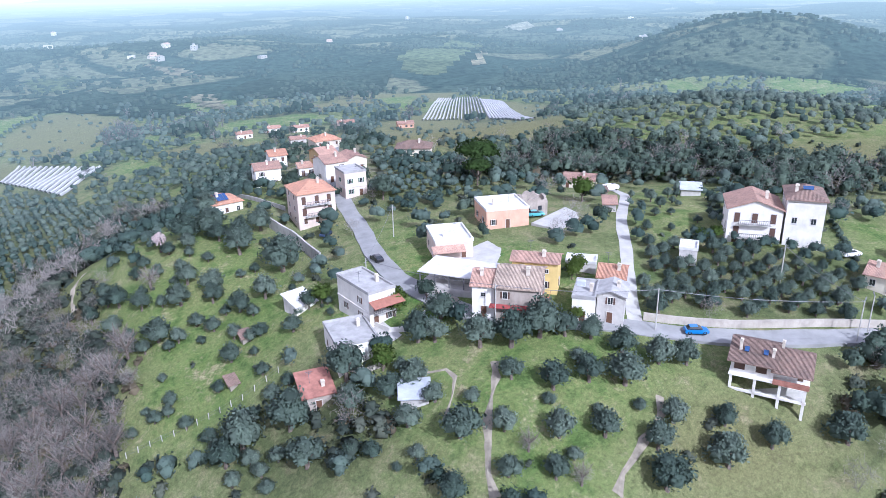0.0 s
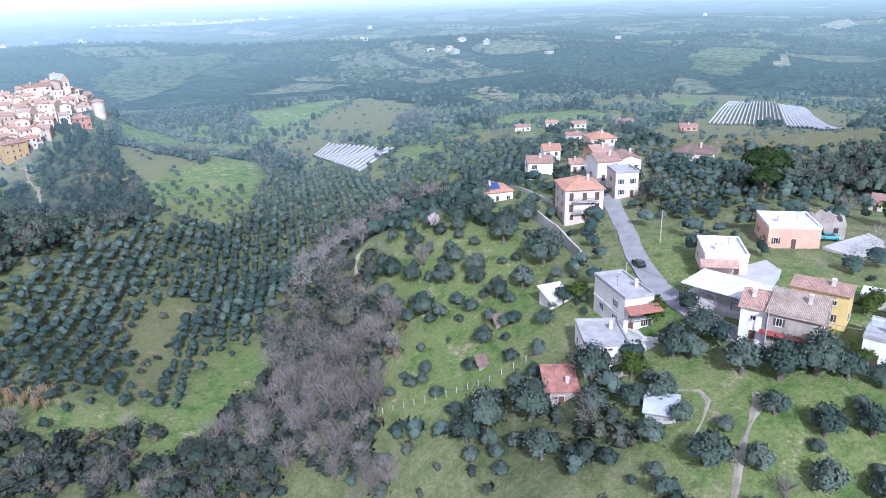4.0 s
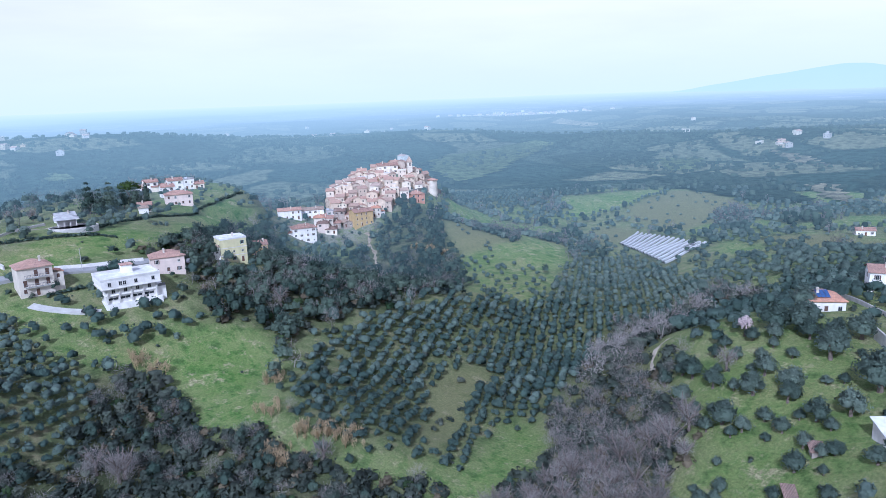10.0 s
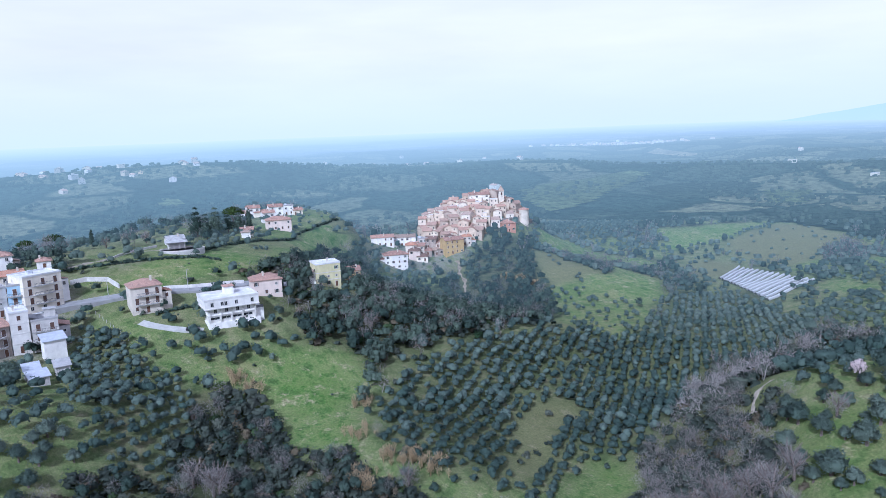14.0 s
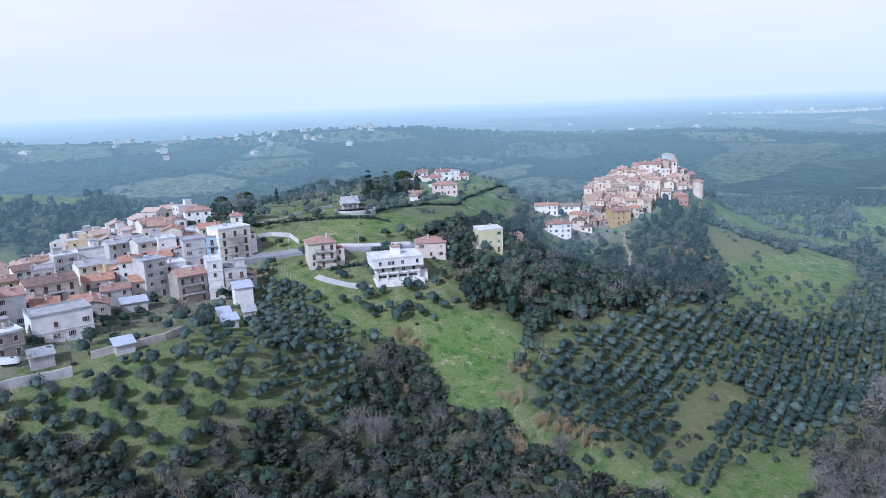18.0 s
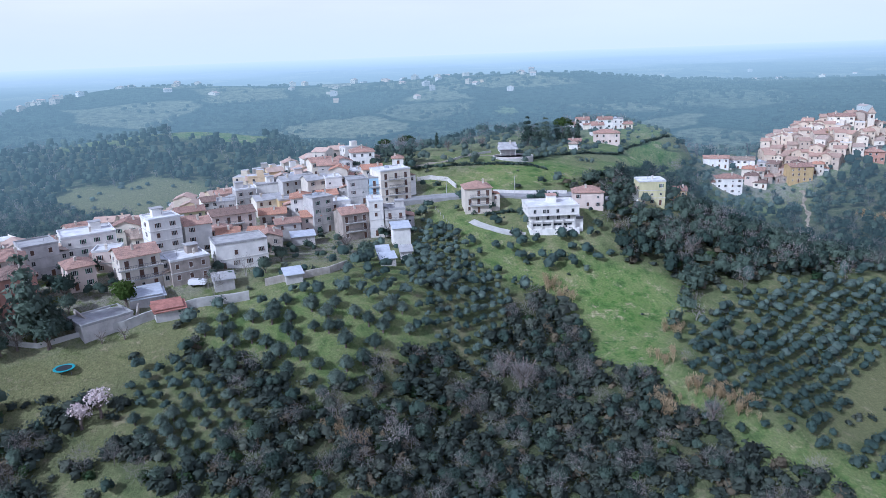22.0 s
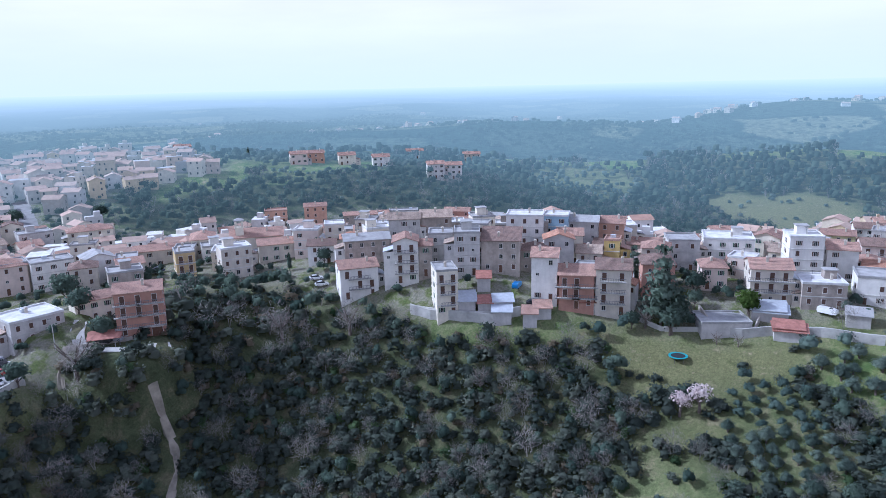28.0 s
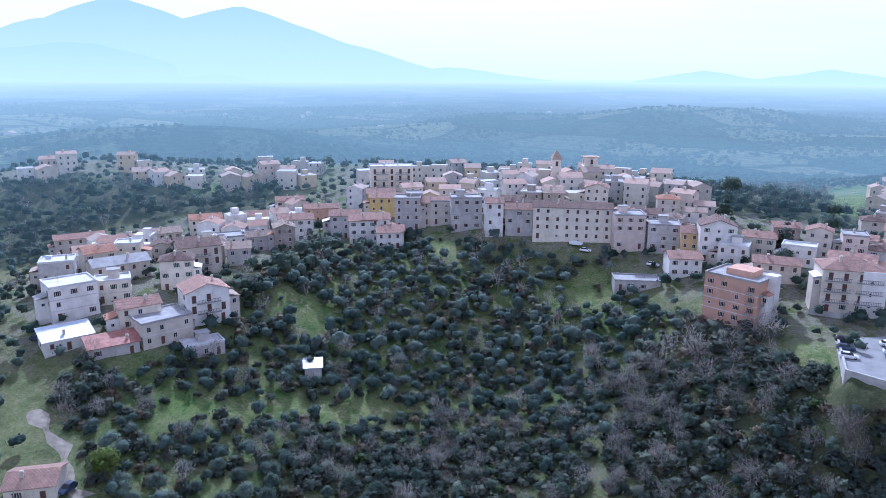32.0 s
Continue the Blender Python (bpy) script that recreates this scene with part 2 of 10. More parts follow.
SOLAR = plain("solar_panel", (0.04, 0.09, 0.22), 0.25, 0.2, 0.2, 1, 0.6)
RUBBER = plain("rubber", (0.02, 0.02, 0.02), 0.8)
OLIVE_LEAF = foliage("olive_leaf", (0.088, 0.126, 0.104), (0.190, 0.240, 0.195))
GROVE_LEAF = foliage("grove_leaf", (0.070, 0.110, 0.096), (0.160, 0.212, 0.182))
DARK_LEAF = foliage("evergreen_leaf", (0.058, 0.090, 0.074), (0.142, 0.188, 0.145))
BRIGHT_LEAF = foliage("bright_leaf", (0.07, 0.12, 0.025), (0.16, 0.20, 0.05))
SCRUB_LEAF = foliage("scrub_leaf", (0.062, 0.082, 0.068), (0.150, 0.168, 0.132))
DRY_LEAF = foliage("dry_bramble", (0.105, 0.092, 0.066), (0.225, 0.190, 0.130))
IVY_LEAF = foliage("ivy_leaf", (0.042, 0.078, 0.036), (0.095, 0.140, 0.062))
TWIG = foliage("bare_twig", (0.205, 0.190, 0.176), (0.40, 0.370, 0.345), domed=False)
REED = foliage("dry_reed", (0.30, 0.23, 0.14), (0.50, 0.40, 0.25), domed=False)
BLOSSOM = foliage("blossom", (0.60, 0.50, 0.50), (0.78, 0.70, 0.70), domed=False)
PINE_LEAF = foliage("pine_leaf", (0.035, 0.07, 0.02), (0.08, 0.12, 0.035))


# ---- the lie of the land ----
MOUNDS = []


def mound(x, y, height, spread):
    MOUNDS.append((x, y, height, spread))


mound(5, 82, 8.4, 28)
mound(28, 98, 7.1, 23)
mound(-27, 94, -18.1, 32)
mound(51, 94, 3.5, 20)
mound(-16, 109, 29.9, 35)
mound(-51, 131, -1.0, 30)
mound(-56, 108, 7.9, 32)
mound(-91, 158, 38.7, 32)
mound(-97, 144, -13.2, 19)
mound(-32, 168, 8.2, 42)
mound(-53, 211, 8.2, 49)
mound(-30, 198, 10.6, 43)
mound(-33, 256, 21.2, 58)
mound(34, 116, -5.7, 33)
mound(47, 178, 5.9, 54)
mound(16, 161, 3.4, 48)
mound(67, 137, 11.7, 41)
mound(73, 114, -0.0, 23)
mound(64, 96, 9.2, 18)
mound(12, 219, -10.3, 58)
mound(88, 228, -5.5, 64)
mound(120, 317, 26.5, 94)
mound(137, 249, -8.1, 76)
mound(63, 287, 0.4, 83)
mound(29, 515, 8.1, 110)
mound(-7, 449, -18.5, 110)
mound(-123, 399, 14.2, 110)
mound(-247, 527, -12.1, 110)
mound(-214, 379, -6.3, 93)
mound(-168, 274, 0.4, 78)
mound(33, 83, -6.9, 27)
mound(60, 86, -2.9, 18)
mound(-51, 161, -16.9, 36)
mound(-104, 229, -14.0, 72)
mound(-138, 86, 12.7, 24)
mound(-120, 93, -1.0, 26)
mound(-166, 76, -2.3, 29)
mound(-203, 86, -17.0, 37)
mound(-223, 53, 2.9, 37)
mound(-152, 112, 2.5, 37)
mound(-176, 170, -0.2, 61)
mound(-226, 205, 4.2, 72)
mound(-260, 299, 8.2, 67)
mound(-197, 267, -5.7, 68)
mound(-213, 321, -16.5, 59)
mound(-92, 126, -1.7, 28)
mound(-94, 107, -8.0, 33)
mound(-123, 66, 6.0, 26)
mound(-182, 52, 1.4, 28)
mound(-155, 33, -8.1, 27)
mound(-123, 129, -7.6, 33)
mound(-124, 169, -18.4, 40)
mound(-219, 71, 4.1, 27)
mound(-236, 50, 2.8, 27)
mound(-259, 47, -2.8, 37)
mound(-282, 80, 10.5, 41)
mound(-318, 64, -13.4, 57)
mound(-305, 114, 12.3, 53)
mound(-252, 26, -0.3, 39)
mound(-316, 7, 26.1, 57)
mound(-289, -27, 10.3, 65)
mound(-195, -26, 5.4, 27)
mound(-186, -52, 13.3, 32)
mound(-196, -3, -2.6, 33)
mound(-168, 10, 24.1, 30)
mound(-150, 14, -8.2, 21)
mound(-146, -28, 2.3, 25)
mound(-171, -24, -8.7, 25)
mound(-129, 75, -9.2, 20)
mound(-137, 30, -5.1, 38)
mound(-215, 97, 13.7, 37)
mound(-215, 134, 8.9, 53)
mound(-160, -82, -5.8, 39)
mound(-75, -167, 25.5, 27)
mound(-126, -142, 15.7, 30)
mound(-135, -116, 18.1, 31)
mound(-124, -190, 22.7, 54)
mound(-184, -186, 10.5, 71)
mound(-207, -137, 24.3, 72)
mound(-157, -63, 2.0, 26)
mound(-176, -45, -2.3, 26)
mound(-105, -108, -15.8, 40)
mound(-64, -151, -11.4, 28)
mound(-124, -127, -10.2, 26)
mound(-140, -84, 3.9, 27)
mound(-127, -62, -6.6, 30)
mound(-100, -157, -29.6, 37)
mound(-136, -47, 2.4, 22)
mound(2, -192, 4.8, 36)
mound(-39, -184, -6.8, 20)
mound(-24, -172, 4.9, 25)
mound(-53, -212, -14.1, 32)
mound(-49, -174, 26.0, 25)
mound(-35, -196, -9.0, 27)
mound(-20, -220, 19.5, 36)
mound(59, -248, 17.9, 50)
mound(130, -225, 1.2, 74)
mound(102, -253, -2.8, 51)
mound(20, -279, -3.2, 72)
mound(35, -219, -13.9, 42)
mound(46, -181, -12.0, 45)
mound(-1, -147, -12.8, 42)
mound(-58, -161, -15.9, 18)
mound(77, -147, -6.9, 36)
mound(-5, -180, 2.1, 34)
mound(-74, -216, 8.2, 48)
mound(132, -141, 12.9, 51)
mound(149, -109, -5.3, 37)
mound(128, -84, 3.5, 49)
mound(101, -142, -5.6, 32)
mound(88, -112, -6.9, 49)
mound(179, -160, 9.2, 59)
mound(264, -184, -28.3, 89)
mound(41, -148, 12.7, 42)
mound(-364, 241, -10.7, 52)
mound(-370, 223, 3.3, 55)
mound(-388, 287, -0.9, 46)
mound(-411, 327, -4.6, 32)
mound(-382, 340, -6.7, 46)
mound(-325, 318, 15.3, 67)
mound(-405, 286, 21.0, 41)
mound(-415, 342, 39.0, 33)
mound(-315, 219, -24.6, 48)
mound(-316, 260, 7.5, 52)
mound(-306, 172, -14.2, 74)
mound(-388, 254, -11.6, 36)
mound(-350, 113, 10.8, 55)
mound(-397, 160, 43.1, 69)
mound(-404, 48, 38.9, 73)
mound(-394, 79, -4.6, 55)
mound(-384, 100, -22.1, 56)
mound(-514, -54, 11.0, 71)
mound(-483, -118, 12.0, 73)
mound(-409, -114, 22.6, 69)
mound(-688, -117, 34.1, 110)
mound(-272, -273, 30.3, 70)
mound(-337, -293, 13.6, 110)
mound(-494, -493, 33.8, 110)
mound(-644, -269, 21.3, 110)
mound(-450, -150, -16.2, 60)
mound(-251, -346, 13.0, 100)
mound(-146, -402, 24.3, 101)
mound(-276, -620, 37.5, 110)
mound(-254, -168, 16.3, 56)
mound(44, -364, 24.0, 88)
mound(192, -324, 14.9, 83)
mound(132, -331, -5.9, 84)
mound(-54, -413, -7.8, 92)
mound(-120, -378, 1.1, 83)
mound(-199, -690, 12.4, 110)
mound(-39, -796, 16.2, 110)
mound(282, -277, -4.6, 95)
mound(371, -299, 20.1, 103)
mound(342, -239, 43.6, 71)
mound(218, -355, 17.1, 93)
mound(127, -375, 0.4, 83)
mound(74, 95, -6.1, 20)
mound(115, 96, 4.3, 51)
mound(135, 173, 25.4, 78)
mound(246, 315, 16.1, 110)
mound(156, -90, -4.9, 57)
mound(346, -200, -23.8, 101)
mound(225, -130, 24.8, 79)
mound(197, -35, 1.3, 88)
mound(173, 100, -11.4, 99)
mound(394, 69, 21.1, 110)
mound(225, 268, -7.8, 110)
mound(-282, 254, -6.7, 50)
mound(-334, 398, -26.1, 81)
mound(-84, 594, 1.0, 110)
mound(-491, 344, -17.5, 65)
mound(-512, 228, -18.3, 110)
mound(-476, 58, 3.4, 73)
mound(-470, 0, -6.5, 70)
mound(-461, 115, -0.6, 76)
mound(-447, -55, -26.6, 68)
mound(-470, 171, 6.4, 74)
mound(-431, 446, 7.1, 105)
mound(-493, 385, 6.1, 82)
mound(-509, 318, 15.4, 83)
mound(-347, 477, 5.2, 110)
mound(-257, -215, -24.5, 70)
mound(-309, -164, -20.6, 106)
mound(-203, -260, -30.8, 77)
mound(-376, -53, -13.6, 69)
mound(0, 0, 6.4, 60)
mound(-30, 52, -23.8, 46)
mound(-60, 0, -0.5, 60)
mound(-30, -52, -9.6, 60)
mound(30, -52, -8.3, 66)
mound(70, -0, -3.0, 70)
mound(30, 52, -6.3, 39)
mound(-0, 55, 19.0, 30)

def value_noise(x, y, size, seed):
    """Smooth random values from 0 to 1 on a grid of that size in metres."""
    g = np.random.RandomState(seed).rand(256, 256)
    u, v = np.asarray(x) / size, np.asarray(y) / size
    i, j = np.floor(u).astype(int), np.floor(v).astype(int)
    a, b = u - i, v - j
    a, b = a * a * (3 - 2 * a), b * b * (3 - 2 * b)
    i, j, i2, j2 = i % 256, j % 256, (i + 1) % 256, (j + 1) % 256
    return (g[i, j] * (1 - a) + g[i2, j] * a) * (1 - b) + (g[i, j2] * (1 - a) + g[i2, j2] * a) * b


def far_height(az, r):
    """Height of the land past the near hills: hills that sink to a plain, which climbs to the skyline."""
    x, y = -r * np.sin(az), r * np.cos(az)
    z = -34 + 78 * np.clip((r - 1250) / 3600, 0, 1) ** 1.15
    roll = np.clip((r - 690) / 250, 0, 1) * np.clip(1.6 - r / 2600, 0.12, 1)
    z += roll * (30 * (value_noise(x, y, 420, 11) - 0.45) + 14 * (value_noise(x, y, 170, 12) - 0.5))
    d = np.degrees(az)
    def crest(a0, r0, h, wa, wr):
        dd = (d - a0 + 180) % 360 - 180
        return h * np.exp(-(dd / wa) ** 2 - ((r - r0) / wr) ** 2)
    z += crest(78, 1150, 52, 22, 260) + crest(104, 1250, 36, 12, 260) + crest(-24, 950, 55, 11, 220) + crest(160, 1500, 24, 12, 300) + crest(187, 1500, 26, 9, 240)
    z += crest(222, 900, 30, 14, 180) + crest(20, 1150, 26, 14, 260) + crest(45, 1350, 22, 16, 260) + crest(128, 950, 36, 24, 200)
    return z


STEP, HALF = 4.0, 720.0
axis = np.arange(-HALF, HALF + 1, STEP)
GX, GY = np.meshgrid(axis, axis, indexing="ij")
GR = np.hypot(GX, GY)
GZ = -18 - 14 * np.clip((GR - 350) / 350, 0, 1)
for mx, my, mh, ms in MOUNDS:
    GZ += mh * np.exp(-((GX - mx) ** 2 + (GY - my) ** 2) / (2 * ms * ms))


edge = np.clip((GR - 590) / 95, 0, 1)
edge = edge * edge * (3 - 2 * edge)
GZ = GZ * (1 - edge) + far_height(np.arctan2(-GX, GY), GR) * edge
GZ += 1.6 * (1 - edge) * (value_noise(GX, GY, 23, 1) - 0.5) + 0.8 * (1 - edge) * (value_noise(GX, GY, 9, 2) - 0.5)


def inside(px, py, corners):
    hit = np.zeros(np.shape(px), bool)
    x0, y0 = corners[-1]
    for x1, y1 in corners:
        if y0 != y1:
            hit ^= ((y0 > py) != (y1 > py)) & (px < (x1 - x0) * (py - y0) / (y1 - y0) + x0)
        x0, y0 = x1, y1
    return hit


def level(corners, z, margin=7.0):
    """A terrace cut and filled to one height."""
    cx, cy = np.mean([c[0] for c in corners]), np.mean([c[1] for c in corners])
    reach = max(math.hypot(c[0] - cx, c[1] - cy) for c in corners)
    for grow in np.linspace(1 + margin / reach, 1, 5):
        m = inside(GX, GY, [(cx + (c[0] - cx) * grow, cy + (c[1] - cy) * grow) for c in corners])
        GZ[m] += (z - GZ[m]) * 0.45
    GZ[inside(GX, GY, corners)] = z


def height(x, y):
    """Height of the ground at x, y (numbers or arrays)."""
    u, v = np.clip((np.asarray(x, float) + HALF) / STEP, 0, len(axis) - 1.001), np.clip((np.asarray(y, float) + HALF) / STEP, 0, len(axis) - 1.001)
    i, j = u.astype(int), v.astype(int)
    a, b = u - i, v - j
    return (GZ[i, j] * (1 - a) + GZ[i + 1, j] * a) * (1 - b) + (GZ[i, j + 1] * (1 - a) + GZ[i + 1, j + 1] * a) * b


level([(-23.0, -192.9), (-22.8, -168.5), (-29.6, -164.5), (-37.9, -163.7), (-49.1, -170.1), (-55.2, -217.9), (-55.9, -234.7), (-45.8, -217.9), (-35.7, -201.0)], -3.9)
level([(-422.2, 146.4), (-487.7, 174.6), (-492.1, 196.2), (-462.0, 209.9), (-415.2, 190.7), (-404.3, 163.0)], 9.0, 60)
level([(-60.2, -164.9), (-78.8, -194.7), (-89.6, -180.4), (-78.2, -156.4), (-66.9, -156.3)], -1.3)


# what grows where: a label for each cell of the land
COVERS = ["wild", "meadow", "orchard", "grove", "wood", "bare", "scrub", "built", "dry", "rows", "terrace", "thicket"]
COVER = np.zeros(GX.shape, int)


# a patchwork of fields, groves and woods where nothing else is said
rs = np.random.RandomState(8)
SEEDS = rs.uniform(-HALF, HALF, (420, 2))
PICK = rs.choice([3, 9, 9, 1, 1, 8, 8, 10, 1, 0], 420)
best = np.full(GX.shape, 1e9)
next_best = np.full(GX.shape, 1e9)
QX, QY = GX + 24 * value_noise(GX, GY, 40, 31), GY + 24 * value_noise(GX, GY, 40, 32)
for (qx, qy), kind in zip(SEEDS, PICK):
    dd = (QX - qx) ** 2 + (QY - qy) ** 2
    COVER[(dd < best) & (GR > 300)] = kind
    next_best = np.minimum(next_best, np.maximum(best, dd))
    best = np.minimum(best, dd)
hedge = (np.sqrt(next_best) - np.sqrt(best) < 6.5) & (GR > 300) & (value_noise(GX, GY, 55, 33) > 0.42)
COVER[hedge] = np.where(value_noise(GX, GY, 45, 34) > 0.5, 5, 4)[hedge]
WX = GX + 9 * (value_noise(GX, GY, 16, 5) - 0.5)
WY = GY + 9 * (value_noise(GX, GY, 16, 6) - 0.5)


def region(kind, corners):
    COVER[inside(WX, WY, corners)] = COVERS.index(kind)


region("grove", [(-167, 94), (-142, 82), (-132, 91), (-121, 108), (-111, 122), (-114, 145), (-123, 179), (-146, 244), (-175, 330), (-205, 330), (-200, 272), (-204, 216), (-198, 162), (-184, 117)])
region("wood", [(-231, 91), (-198, 97), (-169, 91), (-189, 107), (-199, 147), (-219, 213), (-288, 280), (-362, 332), (-374, 306), (-345, 257), (-334, 189), (-235, 120), (-243, 100)])
region("meadow", [(-192, 101), (-170, 90), (-154, 78), (-133, 82), (-119, 106), (-113, 100), (-124, 82), (-148, 71), (-170, 67), (-192, 71), (-210, 81), (-204, 97)])
region("meadow", [(-241, 43), (-224, 50), (-207, 68), (-205, 80), (-196, 74), (-196, 59), (-208, 48), (-220, 38)])
region("orchard", [(-83, 156), (-67, 167), (-64, 183), (-48, 174), (-31, 141), (-33, 126), (-36, 111), (-59, 109), (-64, 127), (-79, 146)])
region("bare", [(-95, 116), (-105, 146), (-101, 159), (-101, 176), (-79, 144), (-66, 131), (-60, 110), (-82, 104)])
region("bare", [(-85, 93), (-88, 109), (-94, 133), (-92, 152), (-79, 147), (-65, 123), (-58, 109), (-58, 100), (-53, 92)])
region("meadow", [(-106, 91), (-105, 111), (-101, 128), (-112, 137), (-107, 143), (-96, 122), (-92, 97), (-101, 89)])
region("meadow", [(-284, 300), (-275, 348), (-232, 315), (-231, 293), (-254, 282)])
region("orchard", [(-285, 273), (-280, 297), (-254, 282), (-223, 283), (-196, 257), (-192, 220), (-236, 229)])
region("dry", [(-335, 528), (-330, 606), (-237, 562), (-220, 505), (-256, 524), (-271, 474)])
region("scrub", [(-179, 28), (-176, 51), (-168, 66), (-144, 69), (-132, 72), (-121, 62), (-152, 20)])
region("grove", [(-172, -34), (-180, -10), (-190, 1), (-229, 25), (-209, 40), (-187, 50), (-171, 46), (-160, 29), (-153, 17), (-151, -5), (-156, -28)])
region("grove", [(-163, -58), (-156, -29), (-142, -19), (-130, -9), (-138, -52)])
region("grove", [(-151, -8), (-152, 17), (-143, 18), (-130, 6), (-130, -9), (-142, -19)])
region("scrub", [(-130, 11), (-150, 19), (-160, 38), (-185, 56), (-182, 64), (-162, 60), (-147, 69), (-130, 69), (-112, 92), (-119, 56)])
region("meadow", [(-281, 32), (-287, 43), (-300, 91), (-386, 184), (-383, 194), (-303, 128), (-266, 100), (-262, 61)])
region("meadow", [(-258, 38), (-244, 46), (-227, 46), (-202, 56), (-205, 46), (-238, 38)])
region("built", [(-310, 37), (-327, 65), (-313, 87), (-290, 58), (-292, 39)])
region("wood", [(-282, 95), (-326, 147), (-398, 222), (-343, 195), (-254, 119), (-238, 89)])
region("dry", [(-458, -144), (-456, -114), (-447, -91), (-414, -94), (-400, -113), (-404, -130)])
region("wood", [(-553, -169), (-521, -55), (-542, -10), (-476, -52), (-460, -90), (-456, -114), (-460, -145)])
region("wood", [(-98, -196), (-124, -181), (-127, -157), (-131, -128), (-126, -120), (-115, -118), (-88, -151), (-80, -164)])
region("scrub", [(-44, -172), (-62, -170), (-80, -156), (-89, -149), (-115, -118), (-130, -124), (-144, -98), (-148, -81), (-142, -68), (-118, -62), (-36, -152)])
region("meadow", [(-130, -126), (-145, -99), (-147, -88), (-140, -94), (-131, -112)])
region("dry", [(-156, -82), (-165, -69), (-176, -35), (-161, -34), (-155, -49), (-147, -68)])
region("orchard", [(-135, -69), (-143, -50), (-145, -41), (-137, -48), (-134, -63)])
region("grove", [(-156, -43), (-175, -23), (-139, -15), (-124, -48), (-136, -46), (-147, -36)])
region("grove", [(-243, -346), (-313, -313), (-415, -299), (-461, -191), (-417, -155), (-390, -236), (-285, -285)])
region("wood", [(-203, -341), (-279, -280), (-383, -232), (-414, -144), (-383, -141), (-185, -304)])
region("dry", [(-450, -172), (-460, -114), (-457, -83), (-428, -82), (-415, -128)])
region("bare", [(40, -205), (16, -213), (-11, -189), (-25, -172), (-56, -167), (-74, -158), (-71, -138), (11, -138), (28, -172)])
region("wood", [(132, -197), (113, -222), (98, -241), (44, -229), (27, -212), (38, -194), (33, -164), (70, -163), (108, -156)])
region("meadow", [(-12, -195), (-23, -196), (-24, -177), (-17, -179), (-11, -183)])
region("meadow", [(56, -231), (46, -238), (40, -225), (46, -217)])
region("terrace", [(-47, -578), (-91, -532), (-62, -359), (-43, -349)])
region("scrub", [(145, -102), (117, -128), (97, -138), (58, -154), (33, -135), (113, -83)])
region("meadow", [(120, -118), (99, -142), (74, -158), (74, -151), (94, -133), (112, -118)])
region("orchard", [(120, -240), (110, -249), (94, -224), (103, -219)])
region("grove", [(-27, 214), (-16, 239), (9, 231), (32, 215), (8, 187), (-12, 173), (-22, 197)])
region("grove", [(52, 183), (81, 196), (61, 139), (77, 135), (91, 134), (81, 116), (62, 114), (35, 117), (42, 140)])
region("rows", [(59, 362), (199, 623), (188, 296), (161, 251), (111, 263), (86, 248), (48, 267)])
region("dry", [(103, 241), (161, 251), (130, 198), (103, 201)])
region("orchard", [(-11, 113), (11, 109), (48, 108), (44, 97), (47, 92), (69, 93), (64, 83), (-20, 88), (-14, 94)])
region("grove", [(-41, 106), (-32, 108), (-19, 105), (-14, 98), (-17, 93), (-20, 88), (-39, 95)])
region("scrub", [(-20, 100), (-8, 96), (-2, 92), (-3, 89), (-13, 92)])
region("orchard", [(55, 187), (83, 209), (63, 150), (51, 144), (43, 145)])
region("dry", [(-40, 500), (8, 485), (58, 425), (49, 305), (-5, 287), (-41, 366)])
region("meadow", [(-19, 170), (-9, 167), (-7, 149), (-13, 148)])
region("meadow", [(89, 150), (99, 148), (88, 128), (85, 134)])
region("orchard", [(-80, 149), (-75, 164), (-61, 168), (-46, 167), (-28, 141), (-21, 128), (-26, 117), (-40, 109), (-59, 109), (-63, 121)])
region("meadow", [(-23, 144), (-11, 150), (15, 151), (37, 135), (33, 113), (17, 111), (-9, 112), (-24, 113), (-24, 126)])
region("built", [(-92, 331), (-82, 464), (-23, 239), (-20, 193), (-33, 175), (-42, 177), (-45, 206)])
region("built", [(-196, -98), (-316, -132), (-412, -107), (-454, -64), (-491, -11), (-317, 18), (-281, 34), (-234, 26), (-208, 2), (-199, -20), (-183, -44), (-169, -67), (-159, -83)])
region("built", [(-94, -329), (-164, -320), (-243, -287), (-318, -229), (-361, -174), (-275, -101), (-172, -66), (-153, -92), (-134, -123), (-124, -159), (-113, -189), (-83, -169), (-61, -177), (-48, -182)])
region("built", [(215, -335), (253, -642), (46, -642), (-28, -313), (-122, -386), (-111, -293), (-104, -212), (-69, -176), (-50, -172), (-23, -177), (-12, -205), (13, -224), (47, -248), (118, -241), (145, -219)])
region("built", [(-94, -684), (-166, -670), (-333, -592), (-234, -377), (-186, -378), (-134, -359), (-95, -379)])
region("built", [(258, -177), (255, -231), (195, -285), (145, -226), (132, -151), (140, -125), (156, -102), (175, -110)])
region("built", [(574, -382), (510, -465), (389, -570), (218, -320), (283, -279), (349, -230)])
region("built", [(-356, 206), (-404, 233), (-398, 265), (-574, 383), (-557, 408), (-533, 438), (-516, 458), (-386, 346), (-380, 315), (-372, 299), (-364, 276), (-362, 259)])
region("terrace", [(-172, -33), (-180, -10), (-190, 1), (-229, 25), (-209, 40), (-187, 50), (-171, 42), (-160, 29), (-153, 17), (-151, -5), (-156, -28)])
region("terrace", [(-225, 18), (-222, 26), (-203, 36), (-186, 51), (-173, 51), (-163, 36), (-161, 22), (-162, 10)])
region("meadow", [(-388, 480), (-369, 571), (-337, 602), (-325, 512), (-344, 466)])
